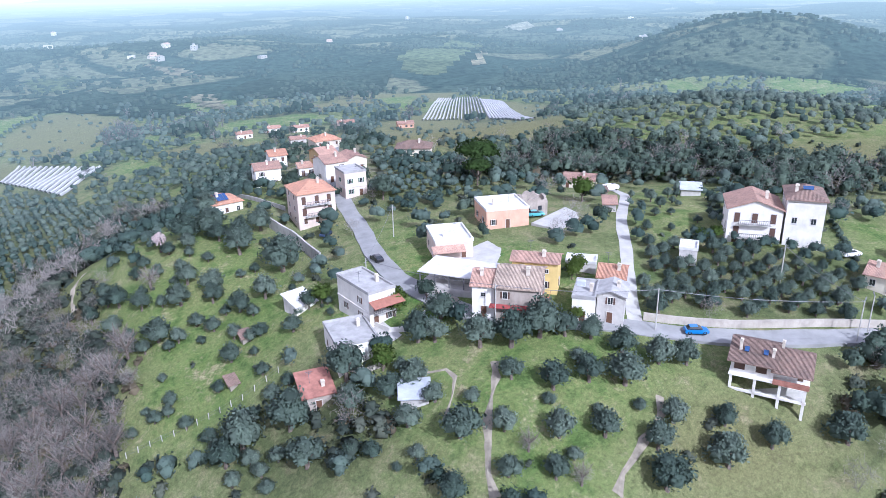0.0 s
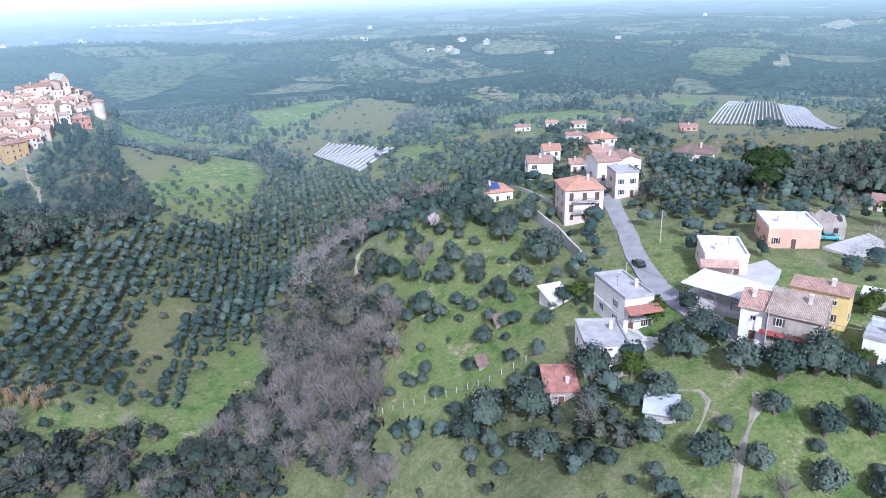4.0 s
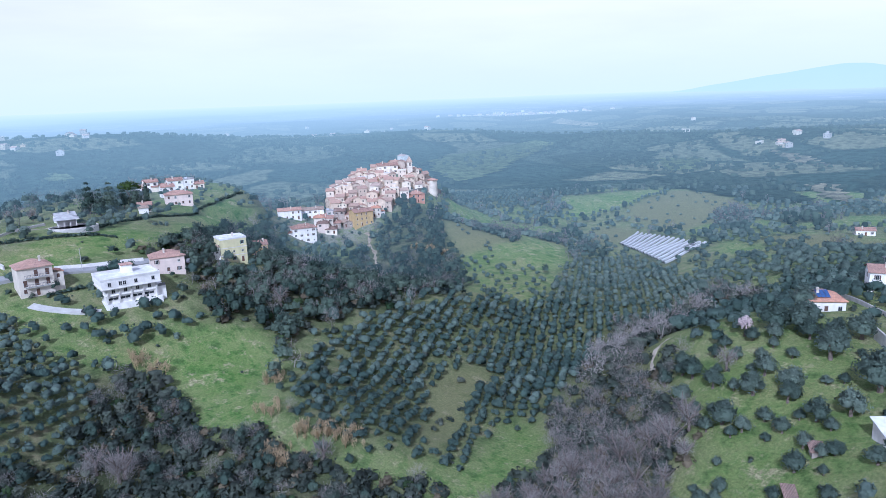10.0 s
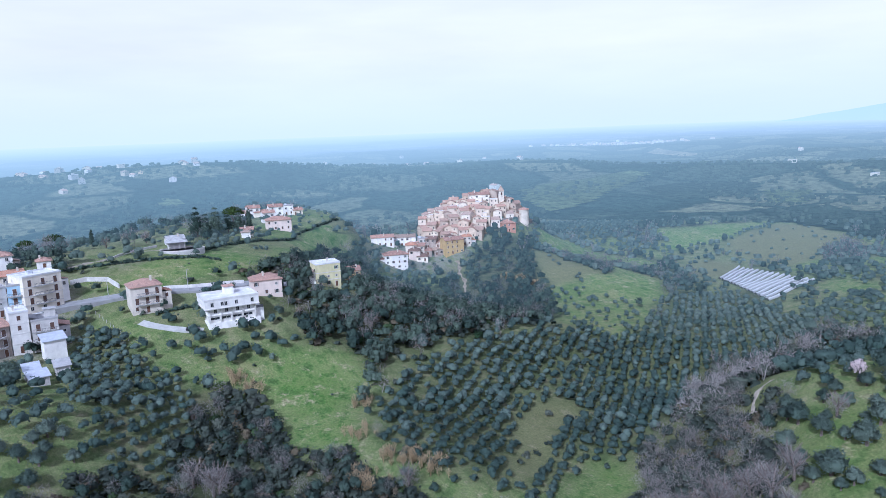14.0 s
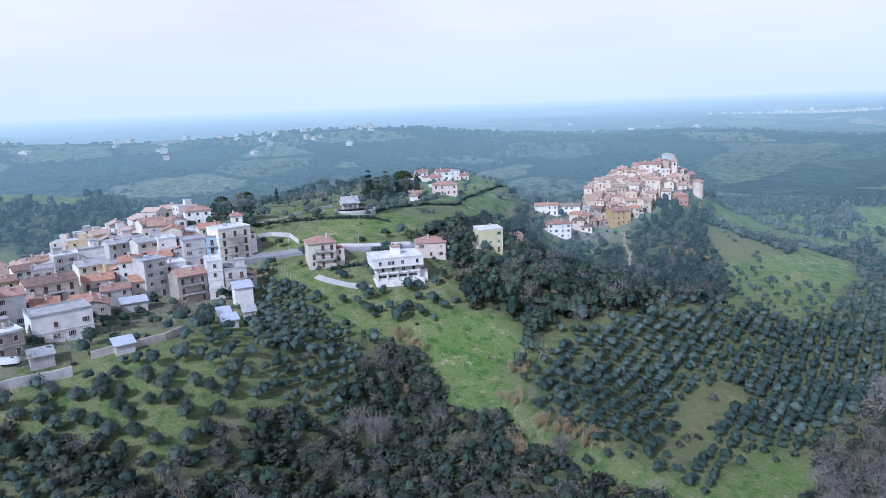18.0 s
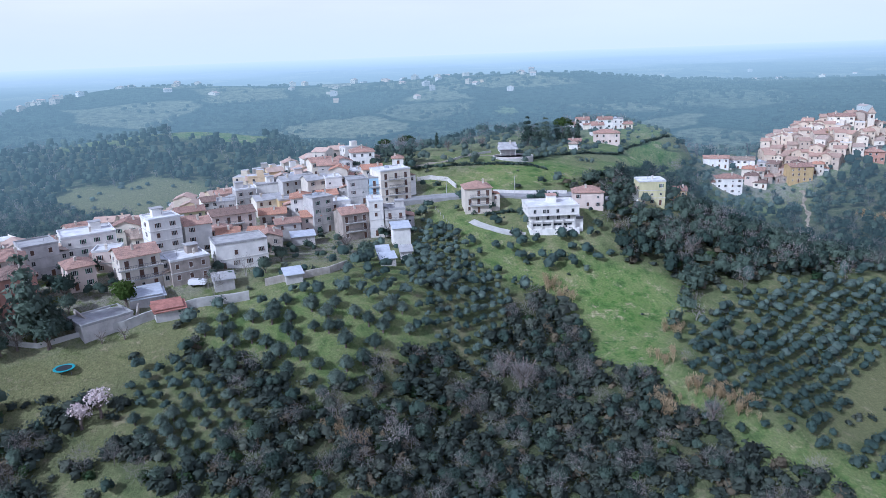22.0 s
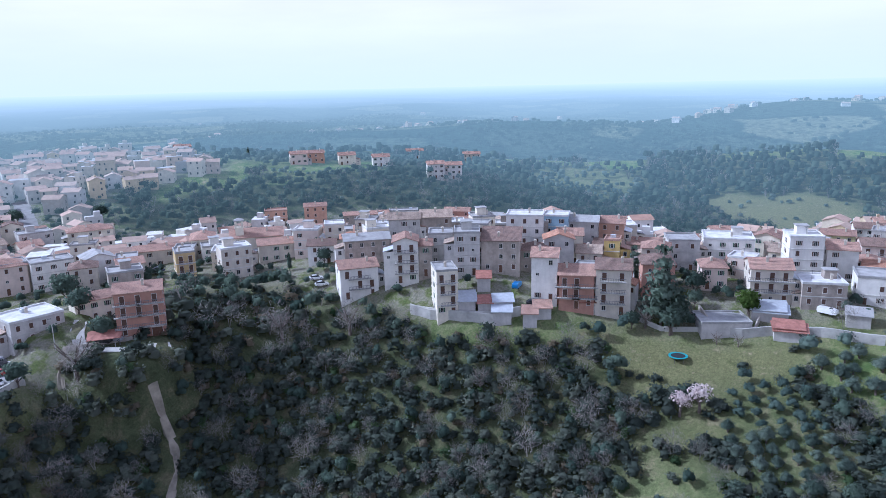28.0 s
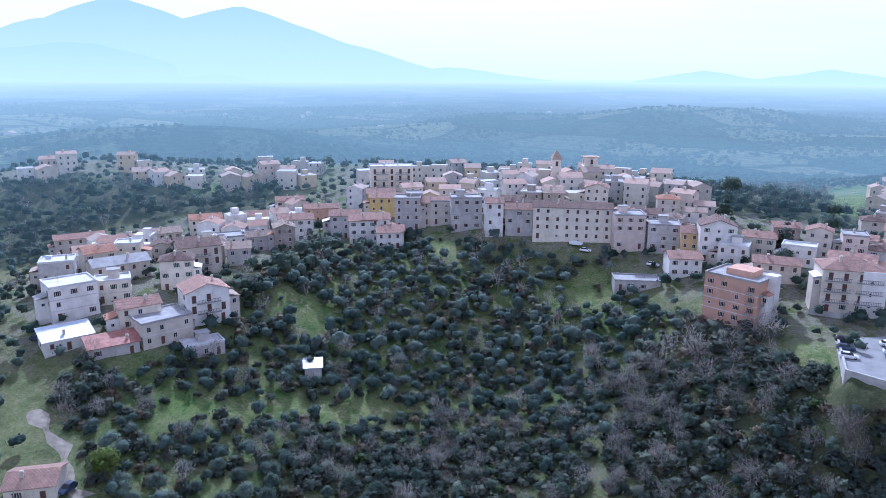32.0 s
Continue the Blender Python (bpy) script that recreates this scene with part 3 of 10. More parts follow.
region("grove", [(-327, 515), (-337, 602), (-334, 602), (-314, 520)])
region("dry", [(-321, 510), (-327, 600), (-300, 612), (-234, 556), (-240, 502), (-246, 454), (-298, 486)])
region("bare", [(-252, 513), (-251, 562), (-215, 521), (-205, 462), (-228, 472)])
region("bare", [(-399, 462), (-390, 494), (-358, 485), (-360, 450)])
region("dry", [(-313, 446), (-290, 458), (-251, 425), (-264, 395)])
region("terrace", [(-236, 435), (-207, 476), (-152, 446), (-136, 383), (-168, 388)])
region("dry", [(-122, 392), (-109, 419), (-97, 399), (-106, 374)])
region("bare", [(-225, 305), (-254, 363), (-264, 364), (-242, 321)])
region("dry", [(-161, 211), (-159, 220), (-147, 214), (-151, 205)])
region("meadow", [(-143, 111), (-154, 133), (-148, 150), (-129, 115), (-126, 101)])
region("scrub", [(-169, 106), (-174, 123), (-170, 124), (-159, 107), (-154, 97)])
region("dry", [(-48, 422), (-20, 481), (50, 356), (91, 509), (58, 317), (24, 299), (-15, 254)])
region("dry", [(61, 687), (116, 680), (115, 659), (82, 607)])
region("meadow", [(-59, 650), (-21, 676), (-20, 564), (-36, 554)])
region("scrub", [(-196, 62), (-190, 71), (-158, 68), (-159, 59), (-174, 56)])
region("meadow", [(55, 140), (65, 142), (80, 137), (76, 132), (64, 135), (54, 134)])
region("terrace", [(39, 135), (54, 133), (69, 129), (81, 125), (78, 116), (35, 115)])
region("orchard", [(61, 205), (79, 204), (60, 145), (48, 142), (45, 148)])
region("wood", [(95, 226), (139, 213), (120, 183), (101, 172), (77, 178)])
region("meadow", [(91, 154), (100, 150), (89, 130), (85, 132)])
region("wood", [(-547, -259), (-568, -219), (-517, -120), (-484, -81), (-450, -118), (-449, -168), (-395, -193)])
region("wood", [(-148, -79), (-147, -65), (-127, -52), (-128, -73)])
region("meadow", [(-280, 31), (-289, 36), (-289, 58), (-284, 81), (-279, 89), (-336, 145), (-389, 205), (-356, 181), (-294, 124), (-261, 93), (-261, 60), (-270, 40)])
region("dry", [(-284, 39), (-290, 55), (-286, 58), (-280, 48)])
region("dry", [(-294, 100), (-320, 117), (-342, 144), (-334, 144), (-299, 112)])
region("rows", [(-296, 35), (-321, 48), (-331, 78), (-317, 91), (-370, 159), (-413, 209), (-352, 152), (-316, 99), (-293, 84), (-296, 59)])
region("orchard", [(-355, 127), (-615, 312), (-426, 225), (-354, 153), (-333, 119)])
region("meadow", [(-12, -194), (-23, -197), (-24, -177), (-17, -178), (-11, -182)])
region("scrub", [(-13, -172), (-45, -170), (-66, -171), (-72, -165), (-57, -160), (-23, -162)])
region("wood", [(-67, -176), (-96, -187), (-118, -180), (-103, -152), (-80, -154), (-71, -165)])
region("grove", [(-165, -58), (-166, -45), (-160, -29), (-151, -8), (-147, 8), (-130, 13), (-138, -52)])
region("grove", [(-215, 36), (-219, 46), (-200, 54), (-186, 55), (-173, 44), (-175, 27)])
region("bare", [(-127, 176), (-143, 216), (-144, 245), (-139, 289), (-110, 271), (-71, 180), (-71, 163), (-81, 158), (-84, 149), (-97, 152)])
region("dry", [(-148, 248), (-149, 273), (-141, 263), (-139, 242)])
region("orchard", [(-82, 154), (-69, 160), (-62, 178), (-48, 174), (-31, 141), (-33, 126), (-36, 111), (-57, 109), (-64, 127), (-78, 145)])
region("wood", [(-373, -269), (-421, -212), (-421, -143), (-408, -105), (-346, -114), (-347, -158), (-320, -212)])
region("terrace", [(-175, 337), (-161, 373), (-136, 383), (-88, 365), (-44, 191), (-72, 206), (-108, 272), (-142, 295)])
region("orchard", [(-193, 281), (-190, 312), (-165, 306), (-156, 260), (-165, 244)])
region("dry", [(44, 103), (46, 97), (41, 90), (35, 82), (64, 83), (75, 105), (65, 104), (58, 94), (48, 93), (45, 97)])
region("wood", [(69, 107), (78, 110), (64, 83), (61, 83), (61, 92)])
region("wood", [(144, -137), (144, -179), (145, -210), (109, -232), (62, -236), (35, -220), (16, -206), (47, -196), (91, -171), (125, -137)])
region("scrub", [(147, -107), (125, -138), (47, -198), (33, -178), (25, -138), (113, -83)])
region("meadow", [(100, -143), (84, -158), (74, -158), (86, -143), (97, -138)])
region("bare", [(-128, 76), (-112, 88), (-104, 100), (-93, 82), (-118, 67)])
region("scrub", [(-171, 61), (-183, 75), (-175, 76), (-161, 66)])
region("bare", [(40, -205), (16, -211), (-11, -186), (-25, -171), (-56, -167), (-74, -158), (-71, -138), (11, -138), (28, -172)])
region("terrace", [(120, -118), (100, -143), (66, -163), (68, -148), (90, -129), (110, -115)])
region("dry", [(106, -113), (83, -137), (65, -139), (80, -121), (99, -108)])
region("dry", [(-169, 412), (-151, 440), (-117, 428), (-126, 386)])
region("meadow", [(-194, 399), (-180, 414), (-158, 386), (-168, 374)])
region("grove", [(-238, 313), (-225, 367), (-152, 308), (-135, 248), (-138, 233), (-121, 164), (-131, 158)])
region("grove", [(42, 137), (59, 139), (79, 137), (69, 114), (53, 114), (37, 117)])
region("dry", [(43, 102), (47, 96), (60, 94), (56, 83), (24, 79), (32, 89)])
region("orchard", [(9, 104), (41, 107), (43, 100), (31, 89), (24, 79), (5, 78), (8, 87)])
region("wood", [(-1, 196), (46, 300), (92, 268), (123, 222), (103, 183), (75, 213), (58, 216), (23, 215)])
region("scrub", [(-28, 92), (-24, 103), (-12, 99), (-2, 95), (-3, 89), (-15, 89)])
region("grove", [(-230, 40), (-218, 53), (-198, 55), (-181, 53), (-169, 42), (-161, 23)])
region("scrub", [(-169, 42), (-187, 55), (-198, 67), (-185, 70), (-170, 62), (-147, 69), (-132, 72), (-108, 89), (-105, 83), (-151, 20), (-161, 23)])
region("meadow", [(-208, 82), (-209, 100), (-194, 104), (-171, 91), (-154, 78), (-143, 76), (-128, 88), (-115, 103), (-113, 99), (-125, 83), (-139, 72), (-155, 70), (-173, 65), (-198, 73)])
region("meadow", [(-103, 87), (-110, 104), (-111, 122), (-107, 133), (-105, 146), (-101, 137), (-99, 117), (-94, 94)])
region("scrub", [(-151, -74), (-159, -61), (-167, -38), (-154, -21), (-145, -6), (-140, 0), (-121, -14), (-129, -67)])
region("scrub", [(-145, -7), (-156, 11), (-168, 37), (-185, 57), (-171, 61), (-157, 61), (-133, 70), (-112, 60), (-122, -23)])
region("dry", [(-159, -77), (-167, -62), (-176, -39), (-170, -34), (-163, -48), (-157, -62), (-151, -74)])
region("terrace", [(-175, -33), (-184, -13), (-209, 21), (-189, 31), (-172, 36), (-157, 12), (-147, -4), (-150, -15), (-159, -25)])
region("grove", [(-156, -53), (-160, -37), (-151, -25), (-140, -17), (-131, -33), (-136, -48)])
region("scrub", [(-72, -201), (-128, -140), (-128, -123), (-140, -85), (-140, -69), (-118, -58), (-49, -152)])
region("dry", [(-152, -81), (-166, -61), (-173, -37), (-161, -36), (-155, -48), (-146, -69)])
region("dry", [(-133, -69), (-136, -57), (-144, -48), (-142, -44), (-133, -53), (-129, -65)])
region("thicket", [(132, -141), (134, -175), (123, -241), (101, -236), (50, -243), (37, -229), (9, -207), (6, -184), (27, -177), (31, -136), (116, -81), (132, -99), (131, -124)])
region("meadow", [(122, -247), (111, -252), (99, -232), (100, -219), (110, -227)])
region("meadow", [(58, -235), (49, -240), (41, -225), (43, -216), (52, -220)])
region("meadow", [(127, -169), (123, -178), (114, -173), (112, -164), (120, -164)])
region("meadow", [(124, -118), (115, -125), (89, -148), (77, -159), (75, -151), (94, -134), (110, -120), (119, -114)])
region("meadow", [(140, -115), (139, -125), (131, -127), (130, -119), (134, -109)])
region("scrub", [(93, -128), (57, -156), (35, -152), (36, -133), (85, -104)])
region("bare", [(30, -193), (7, -204), (-13, -196), (-13, -180), (-31, -168), (-30, -149), (22, -139)])
region("wood", [(344, -227), (285, -261), (225, -289), (212, -280), (223, -260), (259, -236), (274, -202), (263, -169)])
region("wood", [(64, -291), (23, -324), (-57, -330), (-67, -390), (79, -340)])
region("scrub", [(12, -205), (-30, -169), (-41, -163), (-36, -136), (21, -138)])
region("scrub", [(-162, 130), (-161, 154), (-126, 140), (-92, 116), (-74, 88), (-108, 77)])
region("wood", [(-568, -141), (-556, -36), (-514, -11), (-489, -97), (-482, -159), (-471, -186), (-330, -149)])
region("dry", [(-467, -182), (-479, -158), (-489, -108), (-478, -81), (-443, -87), (-414, -110), (-431, -148)])
region("bare", [(-144, 217), (-94, 166), (-70, 135), (-59, 118), (-59, 107), (-89, 98), (-97, 123), (-107, 149)])
region("grove", [(-248, 32), (-226, 43), (-205, 46), (-196, 51), (-174, 46), (-161, 29), (-163, 17)])
region("scrub", [(-196, 51), (-194, 63), (-178, 66), (-161, 68), (-139, 71), (-133, 73), (-161, 29), (-175, 46)])
region("scrub", [(-193, 52), (-201, 68), (-185, 70), (-166, 66), (-148, 72), (-135, 74), (-126, 76), (-112, 93), (-122, -12), (-133, -8), (-149, 13), (-159, 34), (-171, 46)])
region("grove", [(-133, 73), (-172, 113), (-192, 141), (-196, 189), (-173, 218), (-141, 197), (-115, 152), (-102, 124)])
region("dry", [(-153, 132), (-154, 145), (-142, 138), (-119, 108), (-124, 103)])
region("orchard", [(-112, 111), (-124, 132), (-117, 143), (-101, 124)])
region("bare", [(-101, 124), (-114, 144), (-112, 154), (-137, 198), (-142, 227), (-130, 224), (-89, 155), (-74, 136), (-64, 122)])
region("meadow", [(-241, 40), (-229, 58), (-214, 77), (-203, 90), (-192, 98), (-181, 97), (-169, 88), (-149, 80), (-134, 84), (-121, 97), (-120, 96), (-129, 80), (-140, 72), (-159, 70), (-175, 68), (-188, 68), (-200, 66), (-200, 55), (-207, 47), (-224, 42)])
region("meadow", [(-246, 36), (-235, 44), (-222, 48), (-214, 57), (-208, 65), (-210, 81), (-202, 93), (-190, 100), (-183, 96), (-171, 86), (-158, 79), (-144, 76), (-134, 83), (-125, 91), (-117, 104), (-112, 100), (-115, 92), (-123, 85), (-130, 78), (-139, 73), (-151, 72), (-162, 68), (-179, 67), (-190, 72), (-198, 60), (-205, 51), (-223, 44)])
region("orchard", [(-231, 50), (-216, 77), (-206, 78), (-207, 60), (-221, 49)])
region("wood", [(-146, -342), (-170, -351), (-199, -357), (-226, -339), (-268, -316), (-331, -315), (-432, -292), (-329, -219), (-296, -244), (-253, -277), (-206, -309), (-166, -310), (-141, -324)])
region("built", [(-269, -512), (-209, -376), (-159, -365), (-125, -316), (-66, -323), (-87, -402)])
region("meadow", [(-245, -356), (-271, -357), (-334, -346), (-306, -317), (-260, -332)])
region("meadow", [(-27, -336), (-49, -553), (-73, -561), (-97, -506), (-65, -374), (-44, -348)])
region("bare", [(-101, 129), (-108, 147), (-102, 155), (-93, 159), (-82, 147), (-67, 130), (-58, 109), (-90, 99), (-97, 112)])
region("meadow", [(-104, 86), (-112, 100), (-114, 114), (-115, 131), (-110, 145), (-101, 130), (-99, 115), (-92, 97)])
region("terrace", [(-94, 170), (-127, 261), (-87, 239), (-58, 168), (-66, 156), (-75, 146)])
region("dry", [(-139, 120), (-153, 137), (-160, 163), (-152, 159), (-137, 131), (-130, 116)])
region("meadow", [(-139, 76), (-135, 84), (-126, 90), (-118, 105), (-113, 101), (-123, 88), (-134, 74)])
region("terrace", [(-229, 48), (-225, 65), (-220, 85), (-207, 86), (-207, 67), (-216, 49)])

ROADMASK = np.zeros(GX.shape, bool)


def keep_clear(x, y, r):
    ROADMASK[(GX - x) ** 2 + (GY - y) ** 2 < r * r] = True


def cover_at(x, y):
    i = np.clip(np.round((np.asarray(x) + HALF) / STEP).astype(int), 0, len(axis) - 1)
    j = np.clip(np.round((np.asarray(y) + HALF) / STEP).astype(int), 0, len(axis) - 1)
    return COVER[i, j], ROADMASK[i, j]


def raw_mesh(name, verts, faces, mats, uv=False):
    me = bpy.data.meshes.new(name)
    verts, faces = np.asarray(verts, np.float32), np.asarray(faces, np.int32)
    me.vertices.add(len(verts))
    me.vertices.foreach_set("co", verts.ravel())
    k = faces.shape[1]
    me.loops.add(faces.size)
    me.loops.foreach_set("vertex_index", faces.ravel())
    me.polygons.add(len(faces))
    me.polygons.foreach_set("loop_start", np.arange(0, faces.size, k, dtype=np.int32))
    me.update(calc_edges=True)
    for m in mats:
        me.materials.append(m)
    return me


def blurred(a, n=1):
    a = a.astype(float)
    for _ in range(n):
        a = (a + np.roll(a, 1, 0) + np.roll(a, -1, 0) + np.roll(a, 1, 1) + np.roll(a, -1, 1)) / 5
    return a


def ground_material(glow=False):
    m, n, l, b = shader("ground_cover", 0.95, 0, 0.1)
    def weight(name):
        a = n.new("ShaderNodeAttribute")
        a.attribute_name = name
        return a.outputs["Fac"]
    big = noise_tex(n, l, 0.045, 6, 0.65)
    mid = noise_tex(n, l, 0.22, 6, 0.7)
    fine = noise_tex(n, l, 1.6, 5, 0.75)
    wild = ramp(n, l, mid, [(0.3, (0.090, 0.115, 0.052)), (0.5, (0.150, 0.172, 0.082)), (0.7, (0.235, 0.215, 0.135))])
    grass = ramp(n, l, mid, [(0.34, (0.060, 0.108, 0.034)), (0.44, (0.102, 0.160, 0.052)), (0.53, (0.170, 0.198, 0.086)), (0.60, (0.112, 0.160, 0.058)), (0.70, (0.26, 0.245, 0.155))])
    grass2 = ramp(n, l, big, [(0.35, (0.72, 0.90, 0.62)), (0.55, (1.05, 1.05, 1.0)), (0.68, (1.3, 1.12, 1.2))])
    grass = mix(n, l, 1.0, grass, grass2, "MULTIPLY")
    earth = ramp(n, l, fine, [(0.35, (0.27, 0.225, 0.15)), (0.65, (0.40, 0.345, 0.25))])
    worn = ramp(n, l, noise_tex(n, l, 0.16, 9, 0.78), [(0.545, (0, 0, 0)), (0.635, (0.75, 0.75, 0.75))])
    grass = mix(n, l, worn, grass, earth)
    dry = ramp(n, l, mid, [(0.3, (0.10, 0.115, 0.048)), (0.46, (0.175, 0.168, 0.088)), (0.58, (0.125, 0.130, 0.062)), (0.72, (0.28, 0.245, 0.165))])
    yard = ramp(n, l, mid, [(0.3, (0.08, 0.12, 0.035)), (0.42, (0.12, 0.14, 0.06)), (0.54, (0.22, 0.21, 0.185)), (0.64, (0.13, 0.13, 0.085)), (0.74, (0.09, 0.125, 0.04))])
    # shade under trees and scrub, painted as a darker ground colour
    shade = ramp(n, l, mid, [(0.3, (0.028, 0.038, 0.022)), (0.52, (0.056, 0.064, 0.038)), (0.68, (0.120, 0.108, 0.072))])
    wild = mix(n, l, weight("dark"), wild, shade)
    c = mix(n, l, weight("meadow"), wild, grass)
    c = mix(n, l, weight("dry"), c, dry)
    c = mix(n, l, weight("built"), c, yard)
    c = mix(n, l, 1.0, c, ramp(n, l, fine, [(0.3, (0.62, 0.62, 0.62)), (0.7, (1.25, 1.25, 1.2))]), "MULTIPLY")
    c = mix(n, l, 1.0, c, ramp(n, l, noise_tex(n, l, 7.0, 4, 0.8), [(0.34, (0.62, 0.64, 0.58)), (0.62, (1.3, 1.28, 1.2))]), "MULTIPLY")
    l.new(c, b.inputs["Base Color"])
    bump(n, l, b, fine, 0.8, 0.35)
    # the far ring of ground has haze mixed in as emission
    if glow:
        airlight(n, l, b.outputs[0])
    return m


FAR_FROM = 300.0      # past this the country counts as distance and carries painted haze


def build_ground():
    k = len(axis)
    idx = np.arange(k * k).reshape(k, k)
    quads = np.stack([idx[:-1, :-1], idx[1:, :-1], idx[1:, 1:], idx[:-1, 1:]], -1).reshape(-1, 4)
    ring = GR[:-1, :-1].ravel()
    v = np.stack([GX, GY, GZ], -1).reshape(-1, 3)
    is_ = lambda *kinds: np.isin(COVER, [COVERS.index(c) for c in kinds])
    for name, lo, hi, glow, label in (("ground", 0, FAR_FROM, False, "rolling hillside of grass, scrub and bare soil"), ("backdrop", FAR_FROM, 700, True, "farther fields and groves with painted haze")):
        q = quads[(ring >= lo) & (ring < hi)]
        used, flat = np.unique(q.ravel(), return_inverse=True)
        me = raw_mesh(name, v[used], flat.reshape(-1, 4), [ground_material(glow)])
        me.polygons.foreach_set("use_smooth", np.ones(len(q), bool))
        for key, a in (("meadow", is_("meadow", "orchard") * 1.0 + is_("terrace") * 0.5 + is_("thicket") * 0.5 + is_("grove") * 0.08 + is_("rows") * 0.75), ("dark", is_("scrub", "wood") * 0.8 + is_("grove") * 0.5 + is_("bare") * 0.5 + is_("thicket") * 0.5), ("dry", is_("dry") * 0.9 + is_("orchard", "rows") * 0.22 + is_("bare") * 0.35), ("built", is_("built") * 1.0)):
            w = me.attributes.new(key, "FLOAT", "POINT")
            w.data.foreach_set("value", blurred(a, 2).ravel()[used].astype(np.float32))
        tagged(new(name, me), label, "ground", kind="structure")


build_ground()


# ---- the far country ----
def haze_land(name, deep, pale, field, cell=0.008, trees=0.5):
    m, n, l, b = shader(name, 1.0, 0, 0.0)
    co = n.new("ShaderNodeTexCoord")
    wob = n.new("ShaderNodeTexNoise")
    wob.inputs["Scale"].default_value, wob.inputs["Detail"].default_value = 0.012, 4
    l.new(co.outputs["Object"], wob.inputs["Vector"])
    add = n.new("ShaderNodeVectorMath")
    add.operation = "MULTIPLY_ADD"
    l.new(wob.outputs["Color"], add.inputs[0])
    add.inputs[1].default_value = (90, 90, 0)
    l.new(co.outputs["Object"], add.inputs[2])
    vo = n.new("ShaderNodeTexVoronoi")
    vo.inputs["Scale"].default_value = cell
    l.new(add.outputs[0], vo.inputs["Vector"])
    f = noise_tex(n, l, 0.09, 6, 0.8)
    sep = n.new("ShaderNodeSeparateColor")
    l.new(vo.outputs["Color"], sep.inputs[0])
    c = ramp(n, l, sep.outputs[0], [(0.28, deep), (0.42, pale), (0.58, field), (0.66, pale), (0.80, deep), (0.92, field)])
    rim = n.new("ShaderNodeTexVoronoi")             # hedges between the fields
    rim.feature = "DISTANCE_TO_EDGE"
    rim.inputs["Scale"].default_value = cell
    l.new(add.outputs[0], rim.inputs["Vector"])
    c = mix(n, l, ramp(n, l, rim.outputs["Distance"], [(0.04, (1, 1, 1)), (0.09, (0, 0, 0))]), c, scaled(deep, 0.8))
    dots = n.new("ShaderNodeTexVoronoi")            # trees of the groves
    dots.inputs["Scale"].default_value = 0.11
    l.new(co.outputs["Object"], dots.inputs["Vector"])
    c = mix(n, l, trees, c, ramp(n, l, dots.outputs["Distance"], [(0.30, (0.45, 0.5, 0.5)), (0.52, (1.35, 1.35, 1.3))]), "MULTIPLY")
    c = mix(n, l, 1.0, c, ramp(n, l, f, [(0.36, (0.55, 0.60, 0.66)), (0.64, (1.25, 1.25, 1.2))]), "MULTIPLY")
    l.new(c, b.inputs["Base Color"])
    bump(n, l, b, f, 1.0, 8.0)
    # haze is painted over the field colours as emission
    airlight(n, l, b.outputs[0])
    return m


def build_far():
    az = np.radians(np.arange(0, 360, 0.9))
    land = haze_land("far_land", (0.050, 0.078, 0.058), (0.105, 0.130, 0.085), (0.200, 0.205, 0.125))
    for lo, hi, k in ((676, 1550, 80), (1550, 4900, 90)):
        r = np.geomspace(lo, hi, k)
        A, Rr = np.meshgrid(az, r, indexing="ij")
        Z = far_height(A, Rr) - (1.5 if lo < 700 else 0.0) * (Rr < 690)
        v = np.stack([-Rr * np.sin(A), Rr * np.cos(A), Z], -1).reshape(-1, 3)
        i = np.arange(len(az))[:, None] * k + np.arange(k - 1)[None]
        j = ((np.arange(len(az)) + 1) % len(az))[:, None] * k + np.arange(k - 1)[None]
        q = np.stack([i, i + 1, j + 1, j], -1).reshape(-1, 4)
        me = raw_mesh("backdrop", v, q, [land])
        me.polygons.foreach_set("use_smooth", np.ones(len(q), bool))
        tagged(new("backdrop", me), "distant blue-green hills and plain with painted haze", "distance", kind="structure")


build_far()


